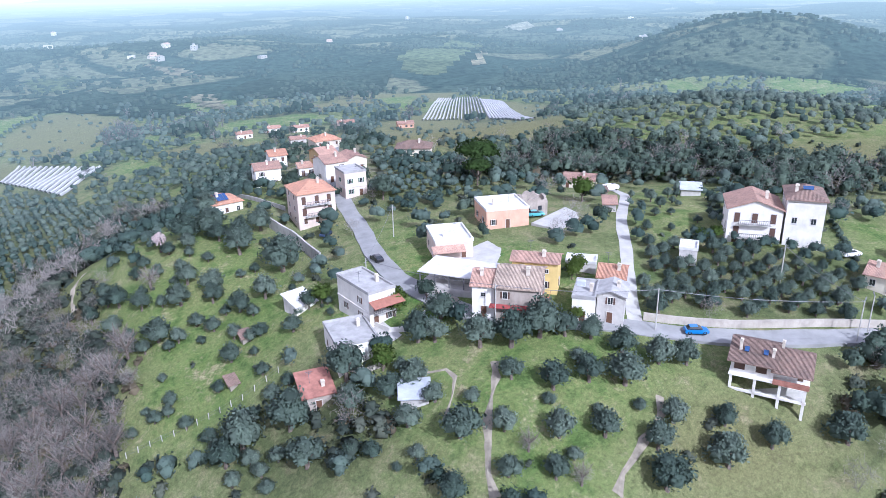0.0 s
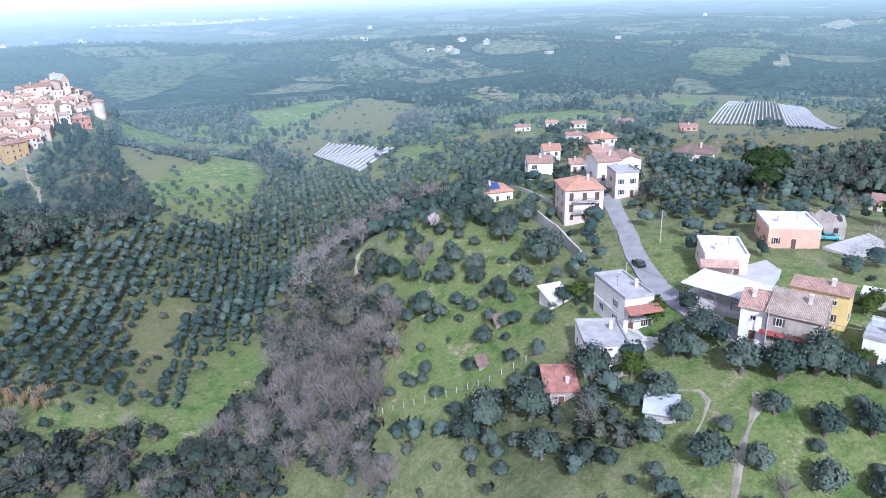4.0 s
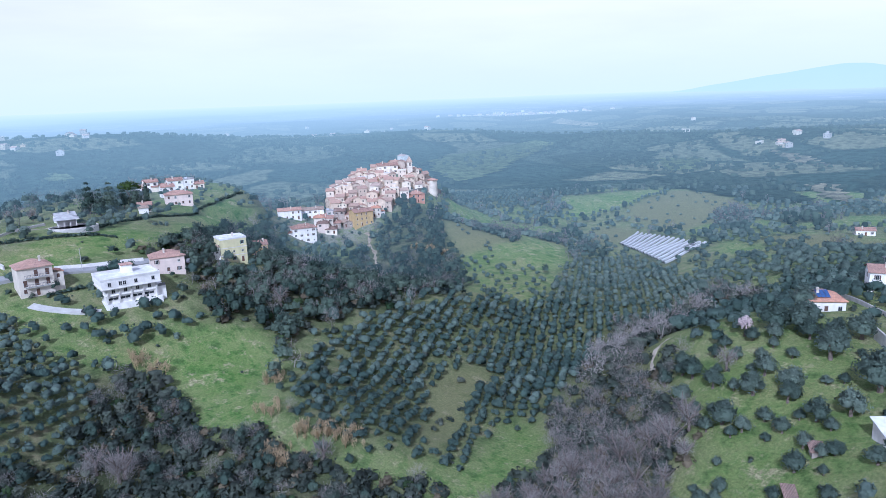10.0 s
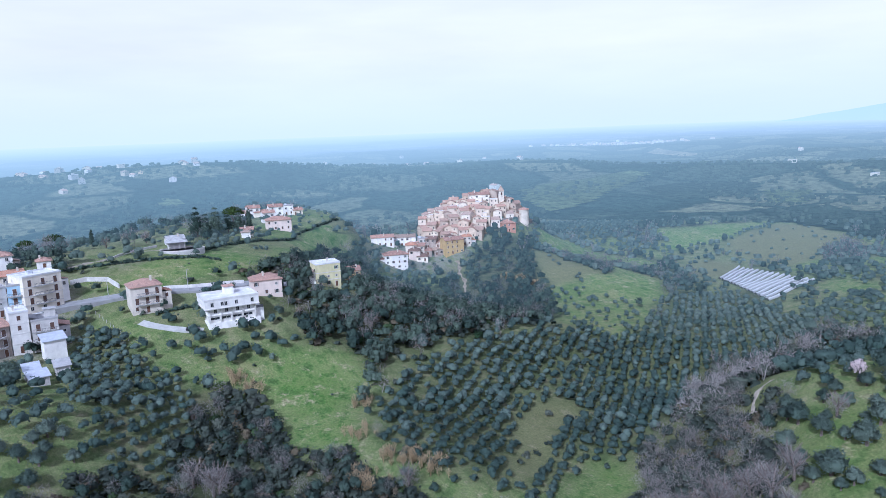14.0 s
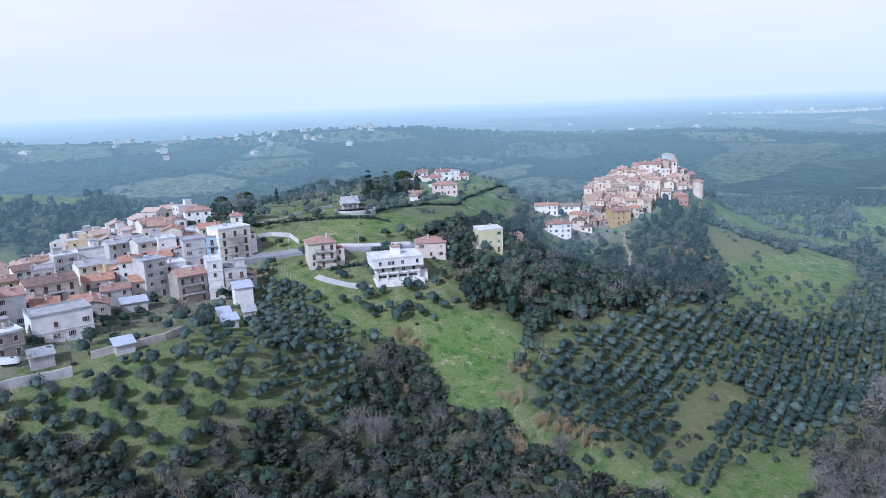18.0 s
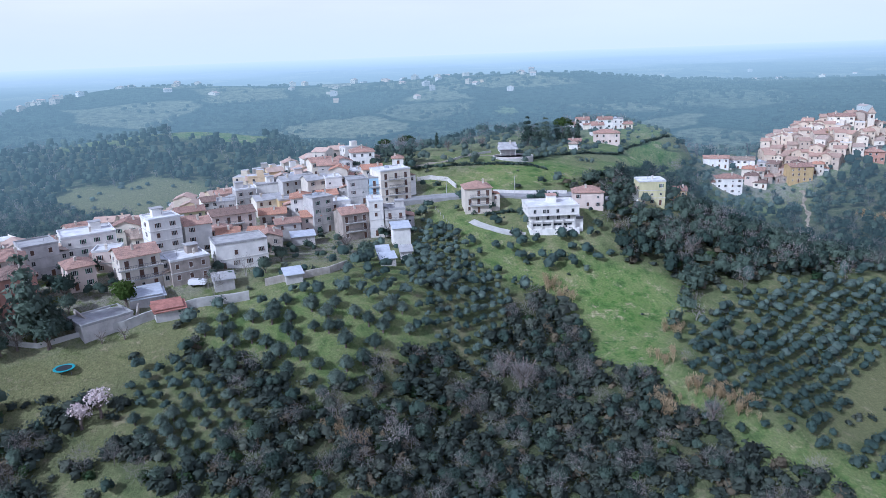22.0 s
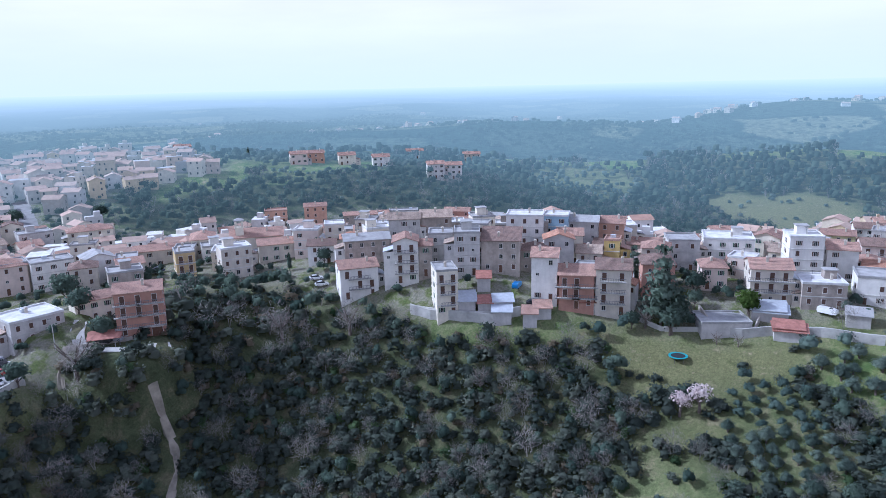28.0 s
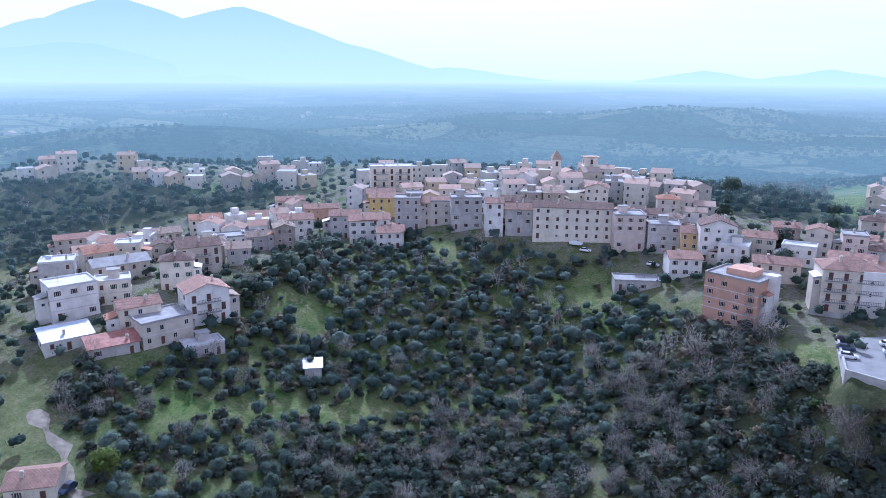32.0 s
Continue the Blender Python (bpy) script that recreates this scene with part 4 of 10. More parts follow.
def mountain(az, r, high, width, name_label, hide, tone):
    """A far mountain: a rough cone of many ridges on the skyline, its haze painted as emission."""
    rng = np.random.RandomState(int(az * 10))
    k = 48
    u = np.linspace(-1, 1, k)
    U, V = np.meshgrid(u, u, indexing="ij")
    ang = np.arctan2(V, U)
    rad = np.hypot(U, V) * (1 + 0.10 * np.sin(5 * ang + az) + 0.07 * np.sin(11 * ang))
    z = np.clip(1 - rad, 0, 1) ** 1.15 * (0.92 + 0.16 * value_noise(U * 40 + 300, V * 40 + 300, 6, int(az))) * high
    a = radians(az)
    e, o = Vector((-math.cos(a), -math.sin(a), 0)), Vector((-math.sin(a), math.cos(a), 0))
    X = r * o.x + U * width * e.x + V * width * 0.4 * o.x
    Y = r * o.y + U * width * e.y + V * width * 0.4 * o.y
    v = np.stack([X, Y, z + 20], -1).reshape(-1, 3)
    idx = np.arange(k * k).reshape(k, k)
    q = np.stack([idx[:-1, :-1], idx[1:, :-1], idx[1:, 1:], idx[:-1, 1:]], -1).reshape(-1, 4)
    m, n, l, b = shader("far_mountain", 1.0, 0, 0.0)
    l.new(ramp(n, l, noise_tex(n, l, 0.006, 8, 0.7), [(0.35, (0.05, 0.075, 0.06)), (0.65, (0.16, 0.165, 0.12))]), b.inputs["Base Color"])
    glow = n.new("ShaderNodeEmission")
    sep = n.new("ShaderNodeSeparateXYZ")          # the emitted haze colour is painted paler towards the foot
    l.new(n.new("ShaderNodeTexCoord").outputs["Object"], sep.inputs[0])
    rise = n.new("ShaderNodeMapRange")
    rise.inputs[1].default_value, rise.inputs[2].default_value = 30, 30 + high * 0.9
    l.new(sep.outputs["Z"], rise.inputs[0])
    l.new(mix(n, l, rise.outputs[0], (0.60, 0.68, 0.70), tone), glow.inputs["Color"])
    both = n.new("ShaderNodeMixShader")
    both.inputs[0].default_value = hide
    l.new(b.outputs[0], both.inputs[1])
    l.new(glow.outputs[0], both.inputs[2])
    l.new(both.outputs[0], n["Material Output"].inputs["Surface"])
    me = raw_mesh("mountain", v, q, [m])
    me.polygons.foreach_set("use_smooth", np.ones(len(q), bool))
    tagged(new("backdrop", me), name_label, "mountain", kind="structure")


mountain(219.6, 4300, 436, 1300, "broad blue mountain far off in painted haze", 0.94, (0.455, 0.555, 0.585))
mountain(228.0, 4350, 425, 1500, "broad blue mountain shoulder in painted haze", 0.94, (0.455, 0.555, 0.585))
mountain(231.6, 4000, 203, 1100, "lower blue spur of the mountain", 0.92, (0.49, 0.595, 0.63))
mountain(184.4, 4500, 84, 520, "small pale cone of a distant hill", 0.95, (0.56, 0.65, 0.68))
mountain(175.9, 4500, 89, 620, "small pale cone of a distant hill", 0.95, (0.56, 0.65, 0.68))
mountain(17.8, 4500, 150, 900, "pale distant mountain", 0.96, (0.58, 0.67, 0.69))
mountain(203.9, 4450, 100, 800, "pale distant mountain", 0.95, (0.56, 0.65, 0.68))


def field(corners, tone, label):
    """A field laid on the far hills."""
    xs, ys = [c[0] for c in corners], [c[1] for c in corners]
    k = 9.0
    X, Y = np.meshgrid(np.arange(min(xs), max(xs), k), np.arange(min(ys), max(ys), k), indexing="ij")
    ok = inside(X + k / 2, Y + k / 2, corners)
    V, Q = [], []
    for x, y in zip(X[ok], Y[ok]):
        o = len(V)
        for p, q in ((x, y), (x + k, y), (x + k, y + k), (x, y + k)):
            V.append((p, q, float(far_height(math.atan2(-p, q), math.hypot(p, q))) + 1.2))
        Q.append((o, o + 1, o + 2, o + 3))
    if not V:
        return
    tagged(new("field", raw_mesh("field", V, Q, [haze_land("far_field", scaled(tone, 0.85), tone, scaled(tone, 1.1), 0.004)])), label, "field", kind="structure")


field([(-669, 597), (-690, 734), (-696, 842), (-661, 845), (-591, 681), (-550, 594), (-539, 520)], (0.17, 0.205, 0.10), "pale green field on the far hills")
field([(-457, 793), (-432, 853), (-380, 738), (-394, 714)], (0.17, 0.205, 0.10), "pale green field on the far hills")
field([(-243, 677), (-221, 695), (-179, 606), (-189, 602)], (0.32, 0.29, 0.19), "dry pale field on the far hills")
field([(-388, 653), (-352, 729), (-267, 668), (-206, 609), (-202, 599), (-241, 584), (-318, 605)], (0.06, 0.085, 0.06), "dark grove on the far hills")
field([(-379, 922), (-315, 897), (-272, 837), (-313, 860)], (0.32, 0.29, 0.19), "dry pale field on the far hills")
field([(-582, 727), (-575, 844), (-495, 859), (-462, 762), (-487, 660)], (0.06, 0.085, 0.06), "dark grove on the far hills")
field([(-877, 213), (-860, 237), (-832, 222), (-843, 203)], (0.17, 0.205, 0.10), "pale green field on the far hills")
field([(-453, 1000), (-589, 1539), (-346, 1042), (-352, 960)], (0.06, 0.085, 0.06), "dark grove on the far hills")
field([(-467, 817), (-429, 854), (-377, 739), (-400, 710)], (0.17, 0.205, 0.10), "pale green field on the far hills")
field([(158, 1741), (219, 1825), (222, 1673), (176, 1603)], (0.42, 0.40, 0.30), "pale bare field on the far hills")
field([(-1372, 1788), (-1110, 1631), (-1117, 1565), (-1312, 1657)], (0.32, 0.29, 0.19), "dry pale field on the far hills")
field([(-54, 965), (21, 1277), (77, 1224), (1, 800), (-39, 834)], (0.17, 0.205, 0.10), "pale green field on the far hills")
field([(51, 985), (67, 1054), (56, 899), (41, 875)], (0.32, 0.29, 0.19), "dry pale field on the far hills")
field([(-217, 717), (-183, 866), (-59, 853), (-57, 701), (-145, 663)], (0.06, 0.085, 0.06), "dark grove on the far hills")
field([(-1009, 172), (-959, 297), (-970, 448), (-864, 447), (-869, 337), (-903, 212)], (0.06, 0.085, 0.06), "dark grove on the far hills")
field([(-622, 558), (-659, 637), (-683, 740), (-565, 615), (-545, 536)], (0.17, 0.205, 0.10), "pale green field on the far hills")
field([(-1139, -5), (-2327, 78), (-1123, 37), (-1109, 11)], (0.42, 0.40, 0.30), "pale bare field on the far hills")
field([(-766, -235), (-795, -182), (-780, -26), (-684, -4), (-634, -70), (-619, -154), (-619, -194)], (0.06, 0.085, 0.06), "dark grove on the far hills")


# ---- building kit ----
def part(name, bm, material, parent, label="", at=None):
    me = bpy.data.meshes.new(name)
    bm.to_mesh(me)
    bm.free()
    for m in (material if isinstance(material, (list, tuple)) else [material]):
        me.materials.append(m)
    return use(name, me, parent, label, at)


def use(name, me, parent, label="", at=None):
    ob = new(name, me)
    ob.parent = parent
    if at is not None:
        ob.matrix_basis = at
    if label:
        ob["label"] = label
    return ob


def box(bm, x0, x1, y0, y1, z0, z1, mi=0):
    v = [bm.verts.new(p) for p in ((x0, y0, z0), (x1, y0, z0), (x1, y1, z0), (x0, y1, z0), (x0, y0, z1), (x1, y0, z1), (x1, y1, z1), (x0, y1, z1))]
    for f in ((3, 2, 1, 0), (4, 5, 6, 7), (0, 1, 5, 4), (1, 2, 6, 5), (2, 3, 7, 6), (3, 0, 4, 7)):
        bm.faces.new([v[i] for i in f]).material_index = mi
    return v


def poly(bm, pts, mi=0):
    f = bm.faces.new([bm.verts.new(p) for p in pts])
    f.material_index = mi
    return f


def box_mesh(name, dims, material):
    bm = bmesh.new()
    for d in dims:
        box(bm, *d)
    me = bpy.data.meshes.new(name)
    bm.to_mesh(me)
    bm.free()
    for m in (material if isinstance(material, (list, tuple)) else [material]):
        me.materials.append(m)
    return me


def plate(name, xs, zs, depth, mats, holes=(), back=0.1):
    """One joined plate of steps: cell (i, j) stands out to y = -depth[j][i] and wears material mats[j][i]; cells in holes are open."""
    bm = bmesh.new()
    nx, nz = len(xs) - 1, len(zs) - 1
    D = lambda i, j: -depth[j][i] if 0 <= i < nx and 0 <= j < nz and (i, j) not in holes else None
    for j in range(nz):
        for i in range(nx):
            y = D(i, j)
            if y is None:
                continue
            x0, x1, z0, z1 = xs[i], xs[i + 1], zs[j], zs[j + 1]
            poly(bm, [(x0, y, z0), (x1, y, z0), (x1, y, z1), (x0, y, z1)], mats[j][i])
            for (di, dj, p, q) in ((-1, 0, (x0, z1), (x0, z0)), (1, 0, (x1, z0), (x1, z1)), (0, -1, (x0, z0), (x1, z0)), (0, 1, (x1, z1), (x0, z1))):
                o = D(i + di, j + dj)
                o = back if o is None else o
                if o > y + 1e-4:
                    poly(bm, [(p[0], y, p[1]), (p[0], o, p[1]), (q[0], o, q[1]), (q[0], y, q[1])], mats[j][i])
    bmesh.ops.remove_doubles(bm, verts=bm.verts[:], dist=0.001)
    me = bpy.data.meshes.new(name)
    bm.to_mesh(me)
    bm.free()
    return me


def with_mats(me, *mats):
    for m in mats:
        me.materials.append(m)
    return me


def window_mesh(name, w, h, shutter, open_):
    """A window seen from outside: dark glass, frame, sill, and folded or closed shutters; its back lies in the wall."""
    xs = [-w / 2 - 0.1, -w / 2, -0.03, 0.03, w / 2, w / 2 + 0.1]
    zs = [-0.14, 0, h, h + 0.1]
    g = 0 if not shutter or open_ else 2
    dg = 0.02 if g == 0 else 0.05
    mid = [1, g, 1 if g == 0 else 2, g, 1]
    dep = [[0.14] * 5, [0.08, dg, 0.05, dg, 0.08], [0.08] * 5]
    mats = [[1] * 5, mid, [1] * 5]
    if shutter and open_:
        xs = [-w - 0.02] + xs + [w + 0.02]
        dep = [[0.07] + r + [0.07] for r in dep]
        mats = [[1, *mats[0], 1], [2, *mats[1], 2], [1, *mats[2], 1]]
    holes = {(0, 0), (0, 2), (6, 0), (6, 2)} if shutter and open_ else ()
    return with_mats(plate(name, xs, zs, dep, mats, holes), GLASS, FRAME, shutter or FRAME)


WINDOWS = [window_mesh("window", 0.8, 1.25, SHUTTER, True), window_mesh("window", 0.9, 1.35, SHUTTER, False), window_mesh("window", 0.9, 1.2, None, False),
           window_mesh("window", 0.8, 1.25, SHUTTER_GREEN, True), window_mesh("window", 1.1, 2.1, SHUTTER, False), window_mesh("window", 0.7, 0.7, None, False)]
def door_mesh(name, w, h):
    return with_mats(plate(name, [-w / 2 - 0.1, -w / 2, -0.02, 0.02, w / 2, w / 2 + 0.1], [0, h * 0.5, h * 0.52, h, h + 0.1],
                           [[0.09, 0.03, 0.02, 0.03, 0.09], [0.09, 0.02, 0.02, 0.02, 0.09], [0.09, 0.03, 0.02, 0.03, 0.09], [0.09] * 5], [[1, 0, 0, 0, 1]] * 3 + [[1] * 5]), DOORWOOD, FRAME)


DOORS = [door_mesh("door", 1.0, 2.1), door_mesh("garage_door", 2.5, 2.3)]


def turned(name, rings, material, sides=4):
    """A lathe of square or round section: rings of (z, half width, half depth)."""
    bm = bmesh.new()
    last = None
    for z, a, b in rings:
        if sides == 4:
            r = [bm.verts.new(p) for p in ((-a, -b, z), (a, -b, z), (a, b, z), (-a, b, z))]
        else:
            r = [bm.verts.new((a * math.cos(2 * math.pi * i / sides), b * math.sin(2 * math.pi * i / sides), z)) for i in range(sides)]
        if last:
            for i in range(sides):
                bm.faces.new((last[i], last[(i + 1) % sides], r[(i + 1) % sides], r[i]))
        else:
            bm.faces.new(list(reversed(r)))
        last = r
    bm.faces.new(last)
    me = bpy.data.meshes.new(name)
    bm.to_mesh(me)
    bm.free()
    return with_mats(me, material)


CHIMNEY = turned("chimney", [(-1.2, 0.3, 0.25), (0.9, 0.3, 0.25), (0.9, 0.4, 0.35), (1.0, 0.4, 0.35), (1.0, 0.2, 0.15), (1.2, 0.2, 0.15), (1.2, 0.38, 0.33), (1.32, 0.3, 0.25)], WALLS["beige"])
AERIAL = turned("aerial", [(-0.3, 0.03, 0.03), (1.9, 0.03, 0.03), (1.9, 0.45, 0.04), (1.96, 0.45, 0.04), (1.96, 0.03, 0.03), (2.2, 0.03, 0.03), (2.2, 0.6, 0.04), (2.26, 0.6, 0.04), (2.26, 0.03, 0.03), (2.4, 0.03, 0.03)], METAL)
TANK = turned("water_tank", [(0, 0.8, 0.5), (0.9, 0.8, 0.5), (1.0, 0.6, 0.35)], ROOFS["sheet"])


def balcony_mesh(w):
    """A slab, and its railing as a plate with open gaps."""
    slab = box_mesh("balcony", [(-w / 2, w / 2, -1.1, 0.05, -0.18, 0)], CONCRETE)
    k = max(4, int(w / 0.4))
    xs = [-w / 2]
    for i in range(k):
        xs += [-w / 2 + w * (i + 0.18) / k, -w / 2 + w * (i + 1) / k]
    n = len(xs) - 1
    rail = with_mats(plate("railing", xs, [0, 0.08, 0.9, 1.0], [[1.1] * n] * 3, [[0] * n] * 3, {(i, 1) for i in range(1, n, 2)}, back=-1.05), METAL)
    return slab, rail


BALCONIES = {k: balcony_mesh(k) for k in (2.4, 4.0, 6.5)}


def roof_part(kind, w, d, h, cover, parent, over=0.45):
    """gable: ridge along the width; side: ridge along the depth; hip; shed: slopes to the front; flat: slab and parapet."""
    bm = bmesh.new()
    t = 0.18
    W, D = w / 2 + over, d / 2 + over
    uvl = bm.loops.layers.uv.new("UVMap")
    def slope(pts):
        f = poly(bm, pts)
        g = poly(bm, [(p[0], p[1], p[2] - t) for p in reversed(pts)])
        a, b = Vector(pts[0]), Vector(pts[1])
        e = (b - a).normalized()
        n = f.normal if f.normal.length else Vector((0, 0, 1))
        f.normal_update()
        s = f.normal.cross(e)
        for lp in f.loops:
            q = lp.vert.co - a
            lp[uvl].uv = (q.dot(e), q.dot(s))
    def rim(p, q):
        poly(bm, [p, q, (q[0], q[1], q[2] - t), (p[0], p[1], p[2] - t)])
    if kind in ("gable", "side"):
        sw = kind == "side"
        A, B = (D, W) if sw else (W, D)
        rise = B * 0.36
        f = (lambda x, y, z: (y, -x, z)) if sw else (lambda x, y, z: (x, y, z))
        lo = h - over * 0.36
        slope([f(-A, -B, lo), f(A, -B, lo), f(A, 0, lo + rise), f(-A, 0, lo + rise)])
        slope([f(A, B, lo), f(-A, B, lo), f(-A, 0, lo + rise), f(A, 0, lo + rise)])
        for y in (-B, B):
            rim(f(-A, y, lo), f(A, y, lo))
        for x in (-A, A):
            rim(f(x, -B, lo), f(x, 0, lo + rise)), rim(f(x, 0, lo + rise), f(x, B, lo))
        top = lo + rise
    elif kind == "hip":
        rise = min(W, D) * 0.42
        lo = h - over * 0.4
        if W >= D:
            a, b = (-W + D, 0, lo + rise), (W - D, 0, lo + rise)
            if W - D < 0.2:
                a, b = (-0.1, 0, lo + rise), (0.1, 0, lo + rise)
            slope([(-W, -D, lo), (W, -D, lo), b, a]), slope([(W, D, lo), (-W, D, lo), a, b])
            slope([(W, -D, lo), (W, D, lo), b]), slope([(-W, D, lo), (-W, -D, lo), a])
        else:
            a, b = (0, -D + W, lo + rise), (0, D - W, lo + rise)
            slope([(W, -D, lo), (W, D, lo), b, a]), slope([(-W, D, lo), (-W, -D, lo), a, b])
            slope([(-W, -D, lo), (W, -D, lo), a]), slope([(W, D, lo), (-W, D, lo), b])
        for p, q in (((-W, -D, lo), (W, -D, lo)), ((W, -D, lo), (W, D, lo)), ((W, D, lo), (-W, D, lo)), ((-W, D, lo), (-W, -D, lo))):
            rim(p, q)
        top = lo + rise
    elif kind == "shed":
        lo, hi = h, h + d * 0.24
        slope([(-W, -D, lo - 0.1), (W, -D, lo - 0.1), (W, D, hi), (-W, D, hi)])
        rim((-W, -D, lo - 0.1), (W, -D, lo - 0.1)), rim((-W, D, hi), (W, D, hi))
        rim((-W, -D, lo - 0.1), (-W, D, hi)), rim((W, -D, lo - 0.1), (W, D, hi))
        top = (lo + hi) / 2
    else:
        box(bm, -w / 2 + 0.2, w / 2 - 0.2, -d / 2 + 0.2, d / 2 - 0.2, h - 0.1, h + 0.06)
        box(bm, -w / 2 - 0.12, w / 2 + 0.12, -d / 2 - 0.12, -d / 2 + 0.2, h - 0.1, h + 0.5)
        box(bm, -w / 2 - 0.12, w / 2 + 0.12, d / 2 - 0.2, d / 2 + 0.12, h - 0.1, h + 0.5)
        box(bm, -w / 2 - 0.12, -w / 2 + 0.2, -d / 2 + 0.2, d / 2 - 0.2, h - 0.1, h + 0.5)
        box(bm, w / 2 - 0.2, w / 2 + 0.12, -d / 2 + 0.2, d / 2 - 0.2, h - 0.1, h + 0.5)
        top = h
    part("roof", bm, ROOFS[cover], parent)
    return top


COLOUR_WORD = {"white": "white plastered", "cream": "cream plastered", "grey": "grey rendered", "stone": "rough stone", "pink": "pale pink", "orange": "orange plastered", "yellow": "yellow painted",
               "ochre": "ochre plastered", "beige": "beige plastered", "red": "bright red", "blue": "pale blue", "green": "olive-yellow", "terracotta": "terracotta painted"}
ROOF_WORD = {"tile": "terracotta tiled roof", "brown": "brown tiled roof", "orange": "orange tiled roof", "old": "weathered pantile roof", "slab": "flat grey roof", "white": "flat white roof", "sheet": "metal sheet roof", "rust": "rusty red roof"}
FLOOR_WORD = {1: "single-storey", 2: "two-storey", 3: "three-storey", 4: "four-storey", 5: "five-storey"}


def annexe(ob, rng, W, D, high, wall):
    """A lower wing against one side of a house, with a lean-to roof that falls away from it."""
    s = rng.choice((-1, 1))
    out, y0 = rng.uniform(1.8, 3.2), rng.uniform(-0.9, -0.2) * D
    y1 = min(D, y0 + rng.uniform(3.5, 6.0))
    xa, xb = sorted((s * W, s * (W + out)))
    bm = bmesh.new()
    box(bm, xa, xb, y0, y1, -5.0, high)
    wing = part("annexe", bm, WALLS[rng.choice((wall, "white", "beige", "grey"))], ob, "lower wing with a lean-to roof")
    bm = bmesh.new()
    v = box(bm, min(xa, xb) - 0.2, max(xa, xb) + 0.2, y0 - 0.25, y1 + 0.25, high + 0.02, high + 0.18)
    for q in v:
        q.co.z += 0.28 * (W + out - s * q.co.x)
    part("annexe_roof", bm, ROOFS[rng.choice(("tile", "old", "slab", "sheet", "orange"))], wing)
    use("window", WINDOWS[rng.choice((1, 2, 5))], wing, at=pose((xa + xb) / 2, y0, high - 1.9))


def house(x, y, rot, w, d, floors, wall, roof, shape="gable", group="village houses", sides=True, balcony=0, garage=False, label="", seed=0, storey=3.0, lift=0.0, panes=True, extra=0.0):
    """A house whose front looks along its own -y; rot in degrees. balcony: how many on the front."""
    rng = random.Random(int(x * 7 + y * 13 + seed))
    z = min(float(height(x + a, y + b)) for a, b in ((0, 0), (w / 3, 0), (-w / 3, 0), (0, -d / 3))) + lift
    h = floors * storey + 0.3 + extra
    ob = new("house")
    ob.matrix_basis = pose(x, y, z, 0, 0, rot)
    tagged(ob, label or f"{FLOOR_WORD[floors]} {COLOUR_WORD[wall]} house with {ROOF_WORD[roof]}", "house", group)
    bm = bmesh.new()
    over = 0.45 if shape != "flat" else 0
    W, D = w / 2, d / 2
    box(bm, -W, W, -D, D, -5.0, h)
    if shape in ("gable", "side"):
        sw = shape == "side"
        A, B = (D, W) if sw else (W, D)
        f = (lambda p, q, r: (q, -p, r)) if sw else (lambda p, q, r: (p, q, r))
        for s in (-A, A):
            poly(bm, [f(s, -B, h), f(s, B, h), f(s, 0, h + B * 0.36 - 0.16)])
            poly(bm, [f(s * 0.97, B, h), f(s * 0.97, -B, h), f(s * 0.97, 0, h + B * 0.36 - 0.16)])
    elif shape == "shed":
        for s in (-W, W):
            poly(bm, [(s, -D, h), (s, D, h), (s, D, h + d * 0.22 - 0.1)])
        poly(bm, [(-W, D, h), (W, D, h), (W, D, h + d * 0.22 - 0.1), (-W, D, h + d * 0.22 - 0.1)])
    part("wall", bm, WALLS[wall], ob)
    if shape == "flat" and floors > 1 and panes:
        for fl in range(1, floors):
            bm = bmesh.new()
            box(bm, -W - 0.12, W + 0.12, -D - 0.12, D + 0.12, fl * storey - 0.16, fl * storey + 0.08)
            part("floor_band", bm, CONCRETE if wall in ("grey", "stone") else WHITEWALL, ob)
    top = roof_part(shape, w, d, h, roof, ob)
    keep_clear(x, y, max(w, d) * 0.5 + 1)
    if panes:
        bays = max(1, int(round(w / 3.6)))
        style = rng.choice((0, 0, 1, 1, 2, 3))
        spare = rng.randrange(bays)
        for fl in range(floors):
            for i in range(bays):
                bx = -W + w * (i + 0.5) / bays + rng.uniform(-0.15, 0.15)
                if fl == 0 and i == spare:
                    use("garage_door" if garage else "door", DOORS[1 if garage else 0], ob, at=pose(bx, -D, 0.05))
                elif rng.random() < 0.86:
                    tall = balcony and fl > 0
                    use("window", WINDOWS[4 if tall else style if rng.random() < 0.75 else rng.choice((1, 2, 5))], ob, at=pose(bx, -D, fl * storey + (0.15 if tall else 1.05)))
            if sides:
                for s in ((-1, 1) if sides is True else (sides,)):
                    for q in ((-0.22, 0.24) if d > 9 else (0.0,)):
                        if rng.random() < 0.8:
                            use("window", WINDOWS[style], ob, at=pose(s * W, q * d, fl * storey + 1.0, 0, 0, 90 * s))
        if balcony:
            key = min(BALCONIES, key=lambda k: abs(k - w * 0.8)) if w < 14 else 6.5
            for fl in range(1, floors):
                for i in range(balcony):
                    sl = use("balcony", BALCONIES[key][0], ob, at=pose(-W + w * (i + 0.5) / balcony, -D, fl * storey))
                    use("railing", BALCONIES[key][1], sl)
    cx = rng.uniform(-0.3, 0.3) * w
    if not panes:
        return ob
    if floors > 1 and group != "village houses" and rng.random() < 0.5:
        annexe(ob, rng, W, D, (floors - 1) * storey + 0.2, wall)
